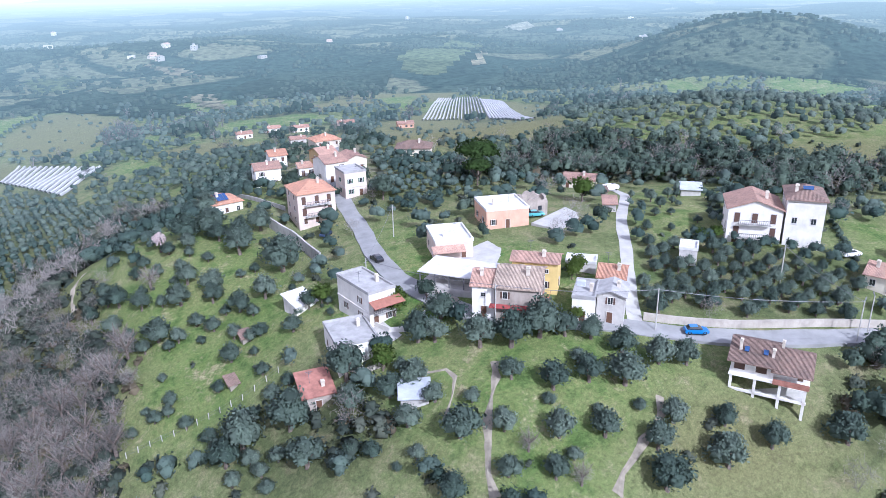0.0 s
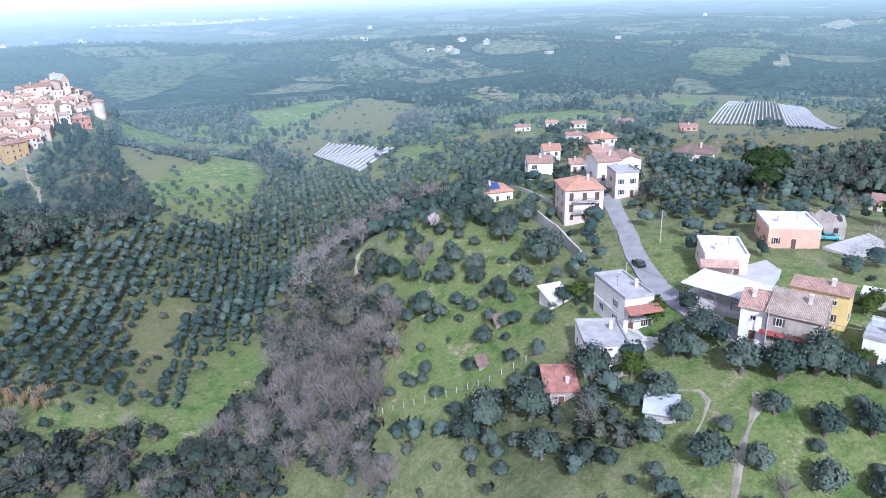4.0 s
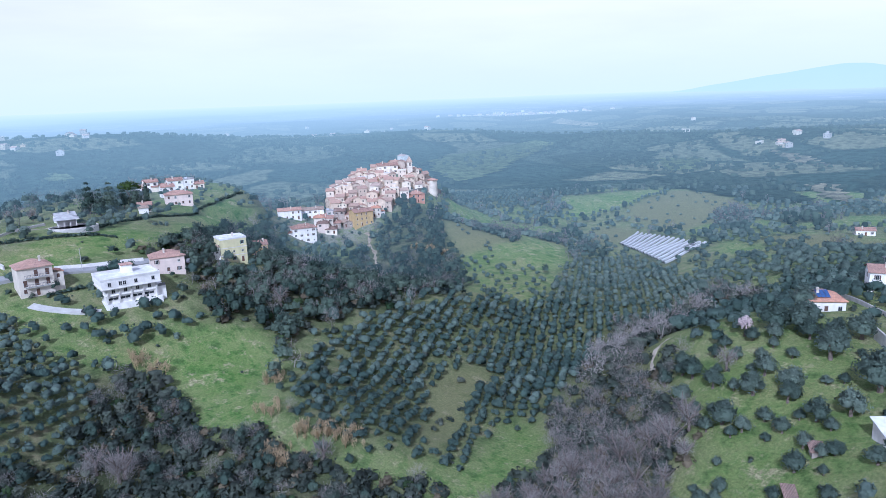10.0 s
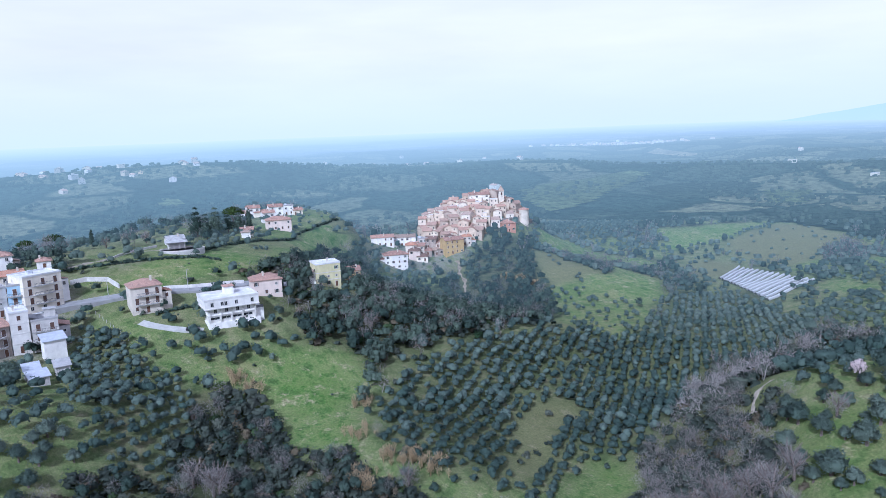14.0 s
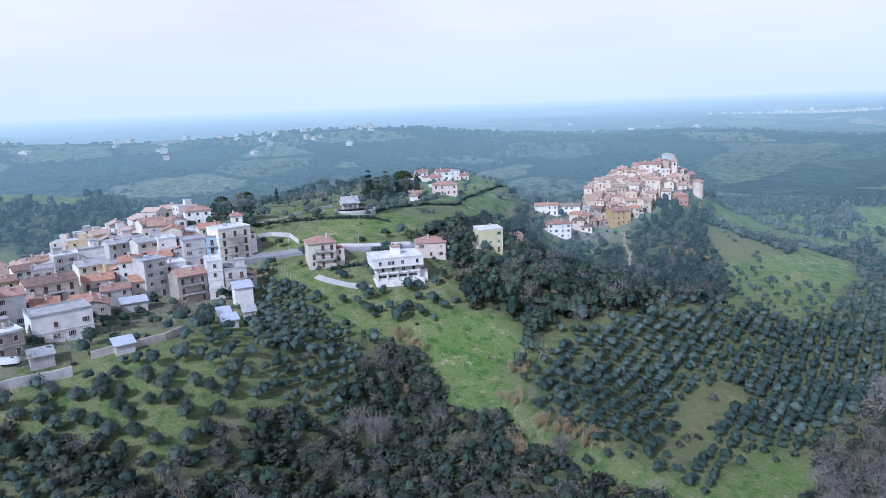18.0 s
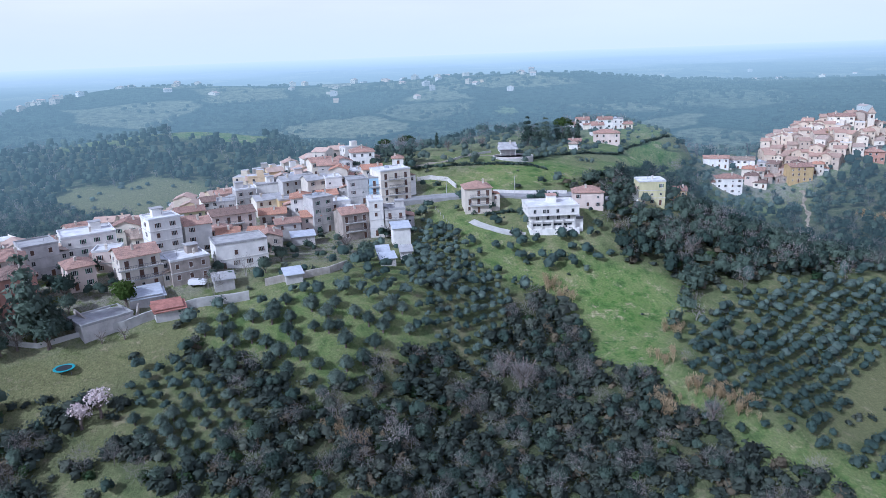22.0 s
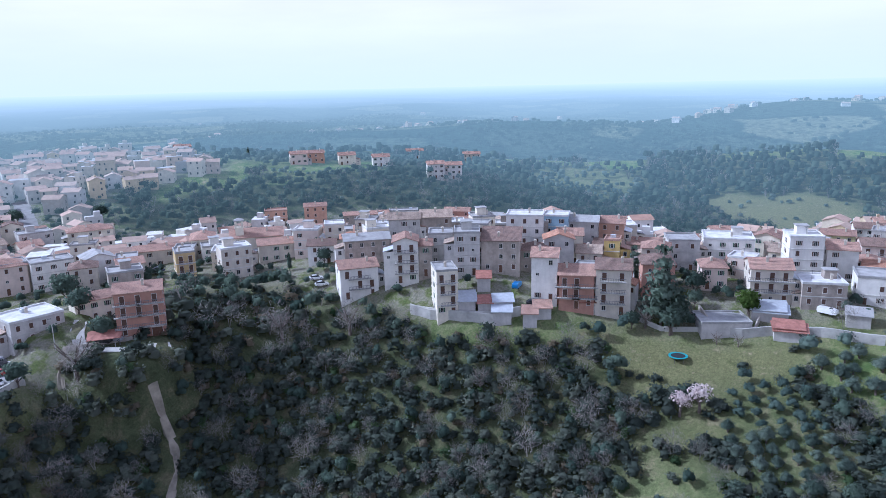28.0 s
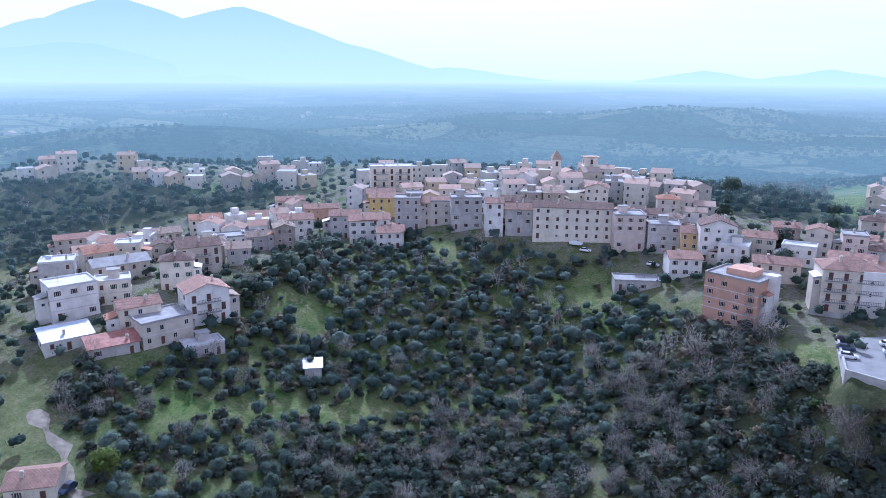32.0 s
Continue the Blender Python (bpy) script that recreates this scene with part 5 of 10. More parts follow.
    if shape == "flat" and w > 7 and group != "village houses" and rng.random() < 0.5:
        hx, hy = rng.uniform(-0.25, 0.25) * w, 0.18 * d
        bm = bmesh.new()
        box(bm, hx - 1.5, hx + 1.5, hy - 1.4, hy + 1.4, h - 0.1, h + 2.3)
        hut = part("stair_head", bm, WALLS[wall], ob)
        bm = bmesh.new()
        box(bm, hx - 1.8, hx + 1.8, hy - 1.7, hy + 1.7, h + 2.3, h + 2.48)
        part("hut_roof", bm, ROOFS["slab"], hut)
    if shape == "flat":
        if rng.random() < 0.6:
            use("chimney", CHIMNEY, ob, at=pose(cx, rng.uniform(-0.2, 0.2) * d, h + 0.3))
        if rng.random() < 0.25:
            use("water_tank", TANK, ob, at=pose(-cx, d * 0.2, h + 0.06))
    else:
        use("chimney", CHIMNEY, ob, at=pose(cx if shape != "side" else W * 0.45, -D * 0.4 if shape != "side" else cx * 0.4, top - 0.5))
    if rng.random() < 0.35 and panes:
        use("aerial", AERIAL, ob, at=pose(-cx * 0.8, 0.1, top - 0.1))
    return ob


def strip(name, pts, width, material, label, category, lift=0.12, thick=0.25, kind="structure", slab=False):
    """A road or path laid on the ground along a line of points."""
    line = []
    for (x0, y0), (x1, y1) in zip(pts, pts[1:]):
        k = max(1, int(math.hypot(x1 - x0, y1 - y0) / 3))
        line += [(x0 + (x1 - x0) * i / k, y0 + (y1 - y0) * i / k) for i in range(k)]
    line.append(pts[-1])
    P = np.array(line, float)
    for _ in range(3):
        P[1:-1] = (P[:-2] + 2 * P[1:-1] + P[2:]) / 4
    T = np.gradient(P, axis=0)
    T /= np.linalg.norm(T, axis=1)[:, None] + 1e-9
    N = np.stack([-T[:, 1], T[:, 0]], 1)
    bm = bmesh.new()
    rows = []
    cols = np.linspace(-0.5, 0.5, 5)
    Z = np.max([height(*(P + N * width * c).T) for c in np.linspace(-0.6, 0.6, 7)], axis=0)
    for _ in range(2):
        Z[1:-1] = np.maximum(Z[1:-1], (Z[:-2] + Z[2:]) / 2)
    for i in range(len(P)):
        row = []
        for c in cols:
            q = P[i] + N[i] * width * (c * (1 + 0.06 * math.sin(i * 1.7)) + (0.30 * math.sin(i * 0.9) + 0.2 * math.sin(i * 2.3 + c * 4) if material is TRACK else 0.0))
            zz = Z[i] if slab else max(float(height(*q)), Z[i] - (3 if material is TRACK else 0.7))
            row.append(bm.verts.new((q[0], q[1], zz + (lift if material is not TRACK else 0.14 - 0.5 * abs(c)))))
        e0, e1 = row[0].co, row[-1].co
        row = [bm.verts.new((e0.x, e0.y, e0.z - 2.0))] + row + [bm.verts.new((e1.x, e1.y, e1.z - 2.0))]
        rows.append(row)
        keep_clear(P[i][0], P[i][1], width / 2 + 1.5)
    for a, b in zip(rows, rows[1:]):
        for i in range(len(a) - 1):
            bm.faces.new((a[i + 1], a[i], b[i], b[i + 1]))
    ob = part(name, bm, material, None)
    return tagged(ob, label, category, kind=kind)


def wall_line(name, pts, high, thick, material, label, category="wall", kind="structure", below=2.0, top=None):
    line = []
    for (x0, y0), (x1, y1) in zip(pts, pts[1:]):
        k = max(1, int(math.hypot(x1 - x0, y1 - y0) / 3))
        line += [(x0 + (x1 - x0) * i / k, y0 + (y1 - y0) * i / k) for i in range(k)]
    line.append(pts[-1])
    P = np.array(line, float)
    T = np.gradient(P, axis=0)
    T /= np.linalg.norm(T, axis=1)[:, None] + 1e-9
    N = np.stack([-T[:, 1], T[:, 0]], 1) * thick / 2
    bm = bmesh.new()
    rows = []
    for i in range(len(P)):
        z = float(height(*P[i]))
        a, b = P[i] + N[i], P[i] - N[i]
        rows.append([bm.verts.new(p) for p in ((*a, min(z, (top or z)) - below), (*a, z + high if top is None else top), (*b, z + high if top is None else top), (*b, min(z, (top or z)) - below))])
        keep_clear(P[i][0], P[i][1], 1.5)
    for a, b in zip(rows, rows[1:]):
        for i in range(3):
            bm.faces.new((a[i + 1], a[i], b[i], b[i + 1]))
    bm.faces.new(rows[0]), bm.faces.new(reversed(rows[-1]))
    return tagged(part(name, bm, material, None), label, category, kind=kind)


# ---- plants ----
def leaf_cloud(rng, blobs, count, size, flat=0.0):
    """Small leaf clumps (bent quads) spread over the skins of a few lobes, with thin inner lobes that fill the gaps."""
    V, Fc = [], []
    w = np.array([b[3] ** 2 for b in blobs])
    w = w / w.sum()
    for _ in range(count):
        cx, cy, cz, r, sq = blobs[rng.choice(len(blobs), p=w)]
        n = rng.normal(size=3)
        n /= np.linalg.norm(n)
        if n[2] < -0.5:
            n[2] *= -1
        p = np.array((cx, cy, cz)) + n * r * np.array((1, 1, sq)) * rng.uniform(0.70, 1.30)
        t = np.cross(n + rng.normal(size=3) * 0.7, rng.normal(size=3))
        t /= np.linalg.norm(t) + 1e-9
        b = np.cross(n + rng.normal(size=3) * 0.5, t)
        b /= np.linalg.norm(b) + 1e-9
        s = size * rng.uniform(0.6, 1.4)
        k = len(V)
        V += [p - t * s, p - b * s * 0.6 + n * s * 0.3, p + t * s, p + b * s * 0.6 - n * s * 0.2]
        Fc.append((k, k + 1, k + 2, k + 3))
    return np.array(V), np.array(Fc)


def core(rng, blobs, shrink=0.8, ring=6):
    """Uneven lobes with few faces, inside the leaves."""
    V, Fc = [], []
    for cx, cy, cz, r, sq in blobs:
        k = len(V)
        for j, (zz, rr) in enumerate(((-0.55, 0.85), (0.35, 0.95), (0.85, 0.5)) if ring > 4 else ((-0.5, 0.95), (0.65, 0.75))):
            for i in range(ring):
                a = 2 * math.pi * (i + 0.5 * j) / ring
                q = shrink * rng.uniform(0.85, 1.1)
                V.append((cx + r * rr * q * math.cos(a), cy + r * rr * q * math.sin(a), cz + r * sq * zz * q))
        bands = 2 if ring > 4 else 1
        for j in range(bands):
            for i in range(ring):
                a, b = k + j * ring + i, k + j * ring + (i + 1) % ring
                Fc.append((a, b, b + ring, a + ring))
        t = k + bands * ring
        Fc += [(t, t + 1, t + 2, t + 3)] + ([(t, t + 3, t + 4, t + 5)] if ring == 6 else [])
    return np.array(V), np.array(Fc)


def joined(*meshes):
    V, Fc, o = [], [], 0
    for v, f in meshes:
        V.append(v), Fc.append(f + o)
        o += len(v)
    return np.concatenate(V), np.concatenate(Fc)


def twig_cloud(rng, high, wide, count, thick, lean=0.5):
    """Bare branches: a few stems, and many short thin twigs that fill a loose dome."""
    V, Fc = [], []
    def sliver(s, d, w):
        t = np.cross(d, rng.normal(size=3))
        t *= w / (np.linalg.norm(t) + 1e-9)
        k = len(V)
        V.extend([s - t, s + t, s + d + t * 0.4, s + d - t * 0.4])
        Fc.append((k, k + 1, k + 2, k + 3))
    for _ in range(4):
        a = rng.uniform(0, 2 * math.pi)
        sliver(np.array((0, 0, -0.3)), np.array((math.cos(a) * wide * 0.16, math.sin(a) * wide * 0.16, high * rng.uniform(0.5, 0.75))), thick * 1.5)
    for _ in range(count):
        n = rng.normal(size=3)
        n /= np.linalg.norm(n)
        p = n * rng.uniform(0.35, 1) * np.array((wide / 2, wide / 2, high * 0.40)) + np.array((0, 0, high * 0.55))
        d = n * 0.3 + np.array((0, 0, lean)) + rng.normal(size=3) * 0.7
        d *= high * rng.uniform(0.10, 0.22) / np.linalg.norm(d)
        sliver(p, d, thick * rng.uniform(0.5, 1.3))
    return np.array(V), np.array(Fc)


def tube(bm, path, radii, sides=6):
    rings = []
    for (x, y, z), r in zip(path, radii):
        rings.append([bm.verts.new((x + r * math.cos(2 * math.pi * i / sides), y + r * math.sin(2 * math.pi * i / sides), z)) for i in range(sides)])
    for a, b in zip(rings, rings[1:]):
        for i in range(sides):
            bm.faces.new((a[i], a[(i + 1) % sides], b[(i + 1) % sides], b[i]))
    bm.faces.new(rings[-1])


def trunk_mesh(rng, high, r, fork):
    bm = bmesh.new()
    tube(bm, [(0, 0, -0.6), (0.05, 0.02, high * 0.25), (0.1, -0.05, high * 0.5)], [r * 1.4, r, r * 0.85])
    for k in range(fork):
        a = 2 * math.pi * k / fork + rng.uniform(-0.4, 0.4)
        e = high * 0.45
        tube(bm, [(0.1, -0.05, high * 0.42), (0.1 + e * 0.5 * math.cos(a), e * 0.5 * math.sin(a), high * 0.7), (0.1 + e * math.cos(a), e * math.sin(a), high)], [r * 0.7, r * 0.5, r * 0.25], 5)
    me = bpy.data.meshes.new("trunk")
    bm.to_mesh(me)
    bm.free()
    me.materials.append(BARK)
    return me


def lobes(rng, n, spread, r, z, sq):
    return [(spread * rng.uniform(0.4, 1) * math.cos(a), spread * rng.uniform(0.4, 1) * math.sin(a), z + rng.uniform(-0.25, 0.35) * r, r * rng.uniform(0.7, 1.1), sq)
            for a in (2 * math.pi * (i + rng.uniform(-0.3, 0.3)) / n for i in range(n))] + [(0, 0, z + 0.35 * r, r, sq)]


RNG = np.random.RandomState(4)
OLIVE_TRUNKS = [trunk_mesh(RNG, 2.2, 0.22, 4) for _ in range(2)]
OLIVE_CROWNS = []
for _ in range(5):
    bl = lobes(RNG, 6, 1.35, 1.05, 1.75, 0.95) + [(0.2, 0.1, 2.9, 0.95, 0.9)]
    v, f = joined(core(RNG, bl, 0.80), leaf_cloud(RNG, bl, 900, 0.15))
    OLIVE_CROWNS.append((v, f))


def olive(x, y, size=1.0):
    """An olive tree, about 4.5 m wide at size 1."""
    rng = random.Random(int(x * 31 + y * 17))
    ob = new("olive_tree")
    ob.matrix_basis = pose(x, y, float(height(x, y)) - 0.1, 0, 0, rng.uniform(0, 360)) @ Matrix.Diagonal((size, size, size * rng.uniform(0.85, 1.1), 1))
    tagged(ob, "grey-green olive tree with a short forked trunk on the slope", "olive tree", "olive trees")
    use("trunk", rng.choice(OLIVE_TRUNKS), ob)
    use("crown", rng.choice(OLIVE_MESHES), ob)
    keep_clear(x, y, 2.2 * size)
    return ob


def small(rng, n, spread, r, z, sq, leaves, size, ring=4):
    bl = lobes(rng, n, spread, r, z, sq)
    return joined(core(rng, bl, 0.82, ring), leaf_cloud(rng, bl, leaves, size)) if leaves else core(rng, bl, 1.0, ring)


# each kind of plant at three finenesses: near by, farther off, and far away
OLIVES = ([small(RNG, 3, 1.15, 1.15, 2.0, 0.9, 120, 0.22, 6) for _ in range(6)], [small(RNG, 2, 0.95, 1.3, 1.8, 0.9, 40, 0.25, 6) for _ in range(6)], [small(RNG, 1, 0.8, 1.7, 1.9, 0.8, 0, 0) for _ in range(6)])
WOODS = ([small(RNG, 3, 1.7, 1.7, 3.6, 1.15, 130, 0.33, 6) for _ in range(6)], [small(RNG, 3, 1.6, 1.6, 3.4, 1.15, 60, 0.36) for _ in range(6)], [small(RNG, 1, 1.2, 2.4, 3.2, 1.1, 0, 0) for _ in range(6)])
SCRUBS = ([small(RNG, 2, 1.0, 1.0, 0.6, 0.7, 52, 0.22) for _ in range(6)], [small(RNG, 1, 0.9, 1.2, 0.6, 0.7, 14, 0.30) for _ in range(6)], [small(RNG, 1, 0.9, 1.2, 0.6, 0.7, 0, 0) for _ in range(6)])
BARES = ([twig_cloud(RNG, 6.0, 5.2, 260, 0.028) for _ in range(6)], [twig_cloud(RNG, 6.0, 5.2, 100, 0.055) for _ in range(6)], [twig_cloud(RNG, 6.0, 5.2, 20, 0.2) for _ in range(6)])
REED_SMALL = [twig_cloud(RNG, 4.4, 2.4, 110, 0.06, 1.6) for _ in range(4)]


def outwards(v, rng, rough=0.28):
    """For each corner of a crown's faces, the way out of the crown, a little uneven from leaf to leaf."""
    c = np.array((*v[:, :2].mean(0), v[:, 2].min() * 0.65 + v[:, 2].max() * 0.35))
    d = (v - c) / (np.ptp(v, axis=0) + 1e-6)
    d /= np.linalg.norm(d, axis=1)[:, None] + 1e-9
    d += np.repeat(rng.normal(size=(len(v) // 4 + 1, 3)), 4, 0)[:len(v)] * rough
    d[:, 2] += 0.45
    return d / (np.linalg.norm(d, axis=1)[:, None] + 1e-9)


def crowned(me, v):
    k = me.attributes.new("outward", "FLOAT_VECTOR", "POINT")
    k.data.foreach_set("vector", outwards(v, RNG).astype(np.float32).ravel())
    return me


OLIVE_MESHES = [crowned(raw_mesh("crown", v, f, [OLIVE_LEAF]), v) for v, f in OLIVE_CROWNS]


def scatter(name, protos, P, size, material, label, category):
    """Many plants in one mesh: prototypes set down at P (x, y), each turned, sized and tinted by chance."""
    if not len(P):
        return None
    rng = np.random.RandomState(len(P))
    pick = rng.randint(len(protos), size=len(P))
    V, Fc, T, O, o = [], [], [], [], 0
    Z = height(P[:, 0], P[:, 1])
    tone = 0.5 * value_noise(P[:, 0], P[:, 1], 30, 21) + 0.5 * rng.rand(len(P))
    for k, (v, f) in enumerate(protos):
        w = np.where(pick == k)[0]
        if not len(w):
            continue
        a, s = rng.uniform(0, 2 * np.pi, len(w)), size * rng.uniform(0.7, 1.3, len(w))
        c, d = np.cos(a) * s, np.sin(a) * s
        X = v[None, :, 0] * c[:, None] - v[None, :, 1] * d[:, None] + P[w, 0][:, None]
        Y = v[None, :, 0] * d[:, None] + v[None, :, 1] * c[:, None] + P[w, 1][:, None]
        Q = v[None, :, 2] * (s * rng.uniform(0.85, 1.15, len(w)))[:, None] + Z[w][:, None] - 0.1
        V.append(np.stack([X, Y, Q], -1).reshape(-1, 3))
        Fc.append((f[None] + (np.arange(len(w)) * len(v))[:, None, None] + o).reshape(-1, 4))
        T.append(np.repeat(tone[w], len(v)))
        n = outwards(v, rng)
        n = np.stack([n[None, :, 0] * np.cos(a)[:, None] - n[None, :, 1] * np.sin(a)[:, None], n[None, :, 0] * np.sin(a)[:, None] + n[None, :, 1] * np.cos(a)[:, None], np.repeat(n[None, :, 2], len(w), 0)], -1)
        O.append(n.reshape(-1, 3))
        o += len(w) * len(v)
    me = raw_mesh(name, np.concatenate(V), np.concatenate(Fc), [material])
    t = me.attributes.new("tint", "FLOAT", "POINT")
    t.data.foreach_set("value", np.concatenate(T).astype(np.float32))
    if "twig" not in material.name and "reed" not in material.name:
        k = me.attributes.new("outward", "FLOAT_VECTOR", "POINT")
        k.data.foreach_set("vector", np.concatenate(O).astype(np.float32).ravel())
    me.validate()
    return tagged(new(name, me), label, category, kind="stuff")


def far_houses(name, spots, label, category="houses", mats=None):
    """Houses too far to tell apart one by one: walls, tiled or flat roofs and rows of windows in one mesh. A spot is x, y, turn, width, depth, floors, pitched, z."""
    V, Fc, Mi, T = [], [], [], []
    rng = random.Random(len(spots))
    for x, y, turn, w, d, fl, pitched, z in spots:
        if rng.random() < 0.35:                      # some turn their gable to the street
            turn, w, d = turn + 90, d, w
        turn += rng.uniform(-22, 22)
        c, s = math.cos(radians(turn)), math.sin(radians(turn))
        W, D, h = w / 2, d / 2, fl * 3.0 + rng.uniform(-0.5, 0.9)
        tone = rng.random()
        def face(pts, mi):
            k = len(V)
            for p, q, r in pts:
                V.append((x + p * c - q * s, y + p * s + q * c, z + r))
            Fc.append((k, k + 1, k + 2, k + 3))
            Mi.append(mi)
            T.extend([tone] * 4)
        for a, b in (((-W, -D), (W, -D)), ((W, -D), (W, D)), ((W, D), (-W, D)), ((-W, D), (-W, -D))):
            face([(*a, -6), (*b, -6), (*b, h), (*a, h)], 0)
        if pitched:
            e, r = 0.4, h + D * 0.38
            face([(-W - e, -D - e, h - 0.15), (W + e, -D - e, h - 0.15), (W + e, 0, r), (-W - e, 0, r)], 1)
            face([(W + e, D + e, h - 0.15), (-W - e, D + e, h - 0.15), (-W - e, 0, r), (W + e, 0, r)], 1)
            for q in (-W, W):
                face([(q, -D, h), (q, D, h), (q, 0.01, r - 0.12), (q, -0.01, r - 0.12)], 0)
        else:
            face([(-W, -D, h), (W, -D, h), (W, D, h), (-W, D, h)], 3)
            face([(-W, -D - 0.1, h - 0.1), (W, -D - 0.1, h - 0.1), (W, -D - 0.1, h + 0.5), (-W, -D - 0.1, h + 0.5)], 0)
        bays = max(1, int(w / 3))
        if rng.random() < 0.5:                       # a chimney or a stair head
            q, g, up = rng.uniform(-W * 0.6, W * 0.4), (0.45 if pitched else 1.4), (h + D * 0.38 + 0.9 if pitched else h + 2.3)
            for a, b in (((q, -g), (q + 2 * g, -g)), ((q + 2 * g, -g), (q + 2 * g, g)), ((q + 2 * g, g), (q, g)), ((q, g), (q, -g))):
                face([(*a, h), (*b, h), (*b, up), (*a, up)], 0)
            face([(q, -g, up), (q + 2 * g, -g, up), (q + 2 * g, g, up), (q, g, up)], 1 if pitched else 3)
        for f in range(fl):
            for q in (-W - 0.04, W + 0.04):
                for v in (-D * 0.5, D * 0.5):
                    if rng.random() < 0.6:
                        face([(q, v - 0.42, f * 3 + 1.0), (q, v + 0.42, f * 3 + 1.0), (q, v + 0.42, f * 3 + 2.2), (q, v - 0.42, f * 3 + 2.2)], 2)
            for i in range(bays):
                bx = -W + w * (i + 0.5) / bays + rng.uniform(-0.4, 0.4)
                if rng.random() < 0.72:
                    face([(bx - 0.42, -D - 0.04, f * 3 + 1.0), (bx + 0.42, -D - 0.04, f * 3 + 1.0), (bx + 0.42, -D - 0.04, f * 3 + 2.2), (bx - 0.42, -D - 0.04, f * 3 + 2.2)], 2)
    if not V:
        return None
    me = raw_mesh(name, V, Fc, mats or [FAR_WALL, FAR_ROOF, GLASS, ROOFS["white"]])
    me.polygons.foreach_set("material_index", np.array(Mi, np.int32))
    t = me.attributes.new("tint", "FLOAT", "POINT")
    t.data.foreach_set("value", np.array(T, np.float32))
    return tagged(new(name, me), label, category, kind="stuff")


def toned(name, stops, rough=0.9, glow=False):
    m, n, l, b = shader(name, rough, 0, 0.2)
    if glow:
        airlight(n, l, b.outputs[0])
    at = n.new("ShaderNodeAttribute")
    at.attribute_name = "tint"
    c = ramp(n, l, at.outputs["Fac"], stops)
    c = mix(n, l, 1.0, c, ramp(n, l, noise_tex(n, l, 0.5, 5), [(0.3, (0.75, 0.75, 0.75)), (0.7, (1, 1, 1))]), "MULTIPLY")
    l.new(c, b.inputs["Base Color"])
    return m


FAR_WALL = toned("far_plaster", [(0.0, (0.78, 0.76, 0.73)), (0.25, (0.68, 0.64, 0.57)), (0.45, (0.54, 0.51, 0.48)), (0.65, (0.66, 0.585, 0.51)), (0.8, (0.76, 0.72, 0.62)), (1.0, (0.80, 0.78, 0.76))])
FAR_ROOF = toned("far_tiles", [(0.0, (0.42, 0.27, 0.20)), (0.4, (0.34, 0.25, 0.20)), (0.7, (0.48, 0.32, 0.24)), (1.0, (0.42, 0.35, 0.29))])
HILL = [toned("old_town_plaster", [(0.0, (0.66, 0.58, 0.47)), (0.2, (0.56, 0.47, 0.37)), (0.4, (0.46, 0.39, 0.32)), (0.6, (0.62, 0.51, 0.39)), (0.8, (0.70, 0.62, 0.48)), (1.0, (0.74, 0.69, 0.60))]), toned("old_town_tiles", [(0.0, (0.40, 0.265, 0.20)), (0.4, (0.34, 0.255, 0.20)), (0.7, (0.45, 0.30, 0.225)), (1.0, (0.38, 0.315, 0.26))]),
        plain("old_town_window", (0.10, 0.09, 0.085), 0.5), ROOFS["white"]]
# materials of far houses, with haze mixed in as emission
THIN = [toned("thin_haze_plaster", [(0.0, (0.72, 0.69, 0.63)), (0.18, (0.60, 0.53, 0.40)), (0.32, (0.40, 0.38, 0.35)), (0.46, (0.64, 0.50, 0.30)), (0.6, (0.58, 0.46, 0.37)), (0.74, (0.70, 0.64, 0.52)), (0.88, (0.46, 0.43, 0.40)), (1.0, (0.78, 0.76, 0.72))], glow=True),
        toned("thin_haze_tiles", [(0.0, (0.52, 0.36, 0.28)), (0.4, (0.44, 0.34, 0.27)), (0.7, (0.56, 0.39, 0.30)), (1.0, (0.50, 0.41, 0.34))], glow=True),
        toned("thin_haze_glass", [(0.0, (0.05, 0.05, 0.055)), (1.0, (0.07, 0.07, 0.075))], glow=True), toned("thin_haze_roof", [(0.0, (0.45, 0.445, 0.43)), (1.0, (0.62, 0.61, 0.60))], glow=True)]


# ---- roads, tracks and walls ----
wall_line("retaining_wall", [(-279.5, 33.6), (-280.2, 39.2), (-276.9, 45.6), (-269.0, 47.7)], 1.6, 0.4, WHITEWALL, "white curved wall with a gate by the road")
wall_line("retaining_wall", [(-382.4, 314.2), (-380.8, 325.8), (-384.6, 342.2), (-388.6, 358.7)], 3.0, 0.8, STONEWALL, "grey stone rampart below the old town")
wall_line("retaining_wall", [(-302.2, 50.3), (-310.6, 62.1), (-317.9, 73.3)], 1.0, 0.3, WHITEWALL, "low white wall along the park drive")
wall_line("retaining_wall", [(35.7, 113.7), (41.8, 113.0), (51.5, 112.0), (61.5, 111.8), (72.2, 112.6), (79.1, 112.7)], 1.5, 0.3, PALEWALL, "pale rendered wall along the road")
wall_line("retaining_wall", [(-14.4, 119.8), (-12.9, 117.2), (-10.0, 114.6), (-6.8, 114.0), (-4.3, 114.6), (-3.6, 117.8)], 1.0, 0.3, WHITEWALL, "low white garden wall that curves round the house")
wall_line("retaining_wall", [(-19.3, 109.5), (-14.5, 106.1), (-11.0, 106.5)], 0.9, 0.3, PALEWALL, "low terrace wall below the house")
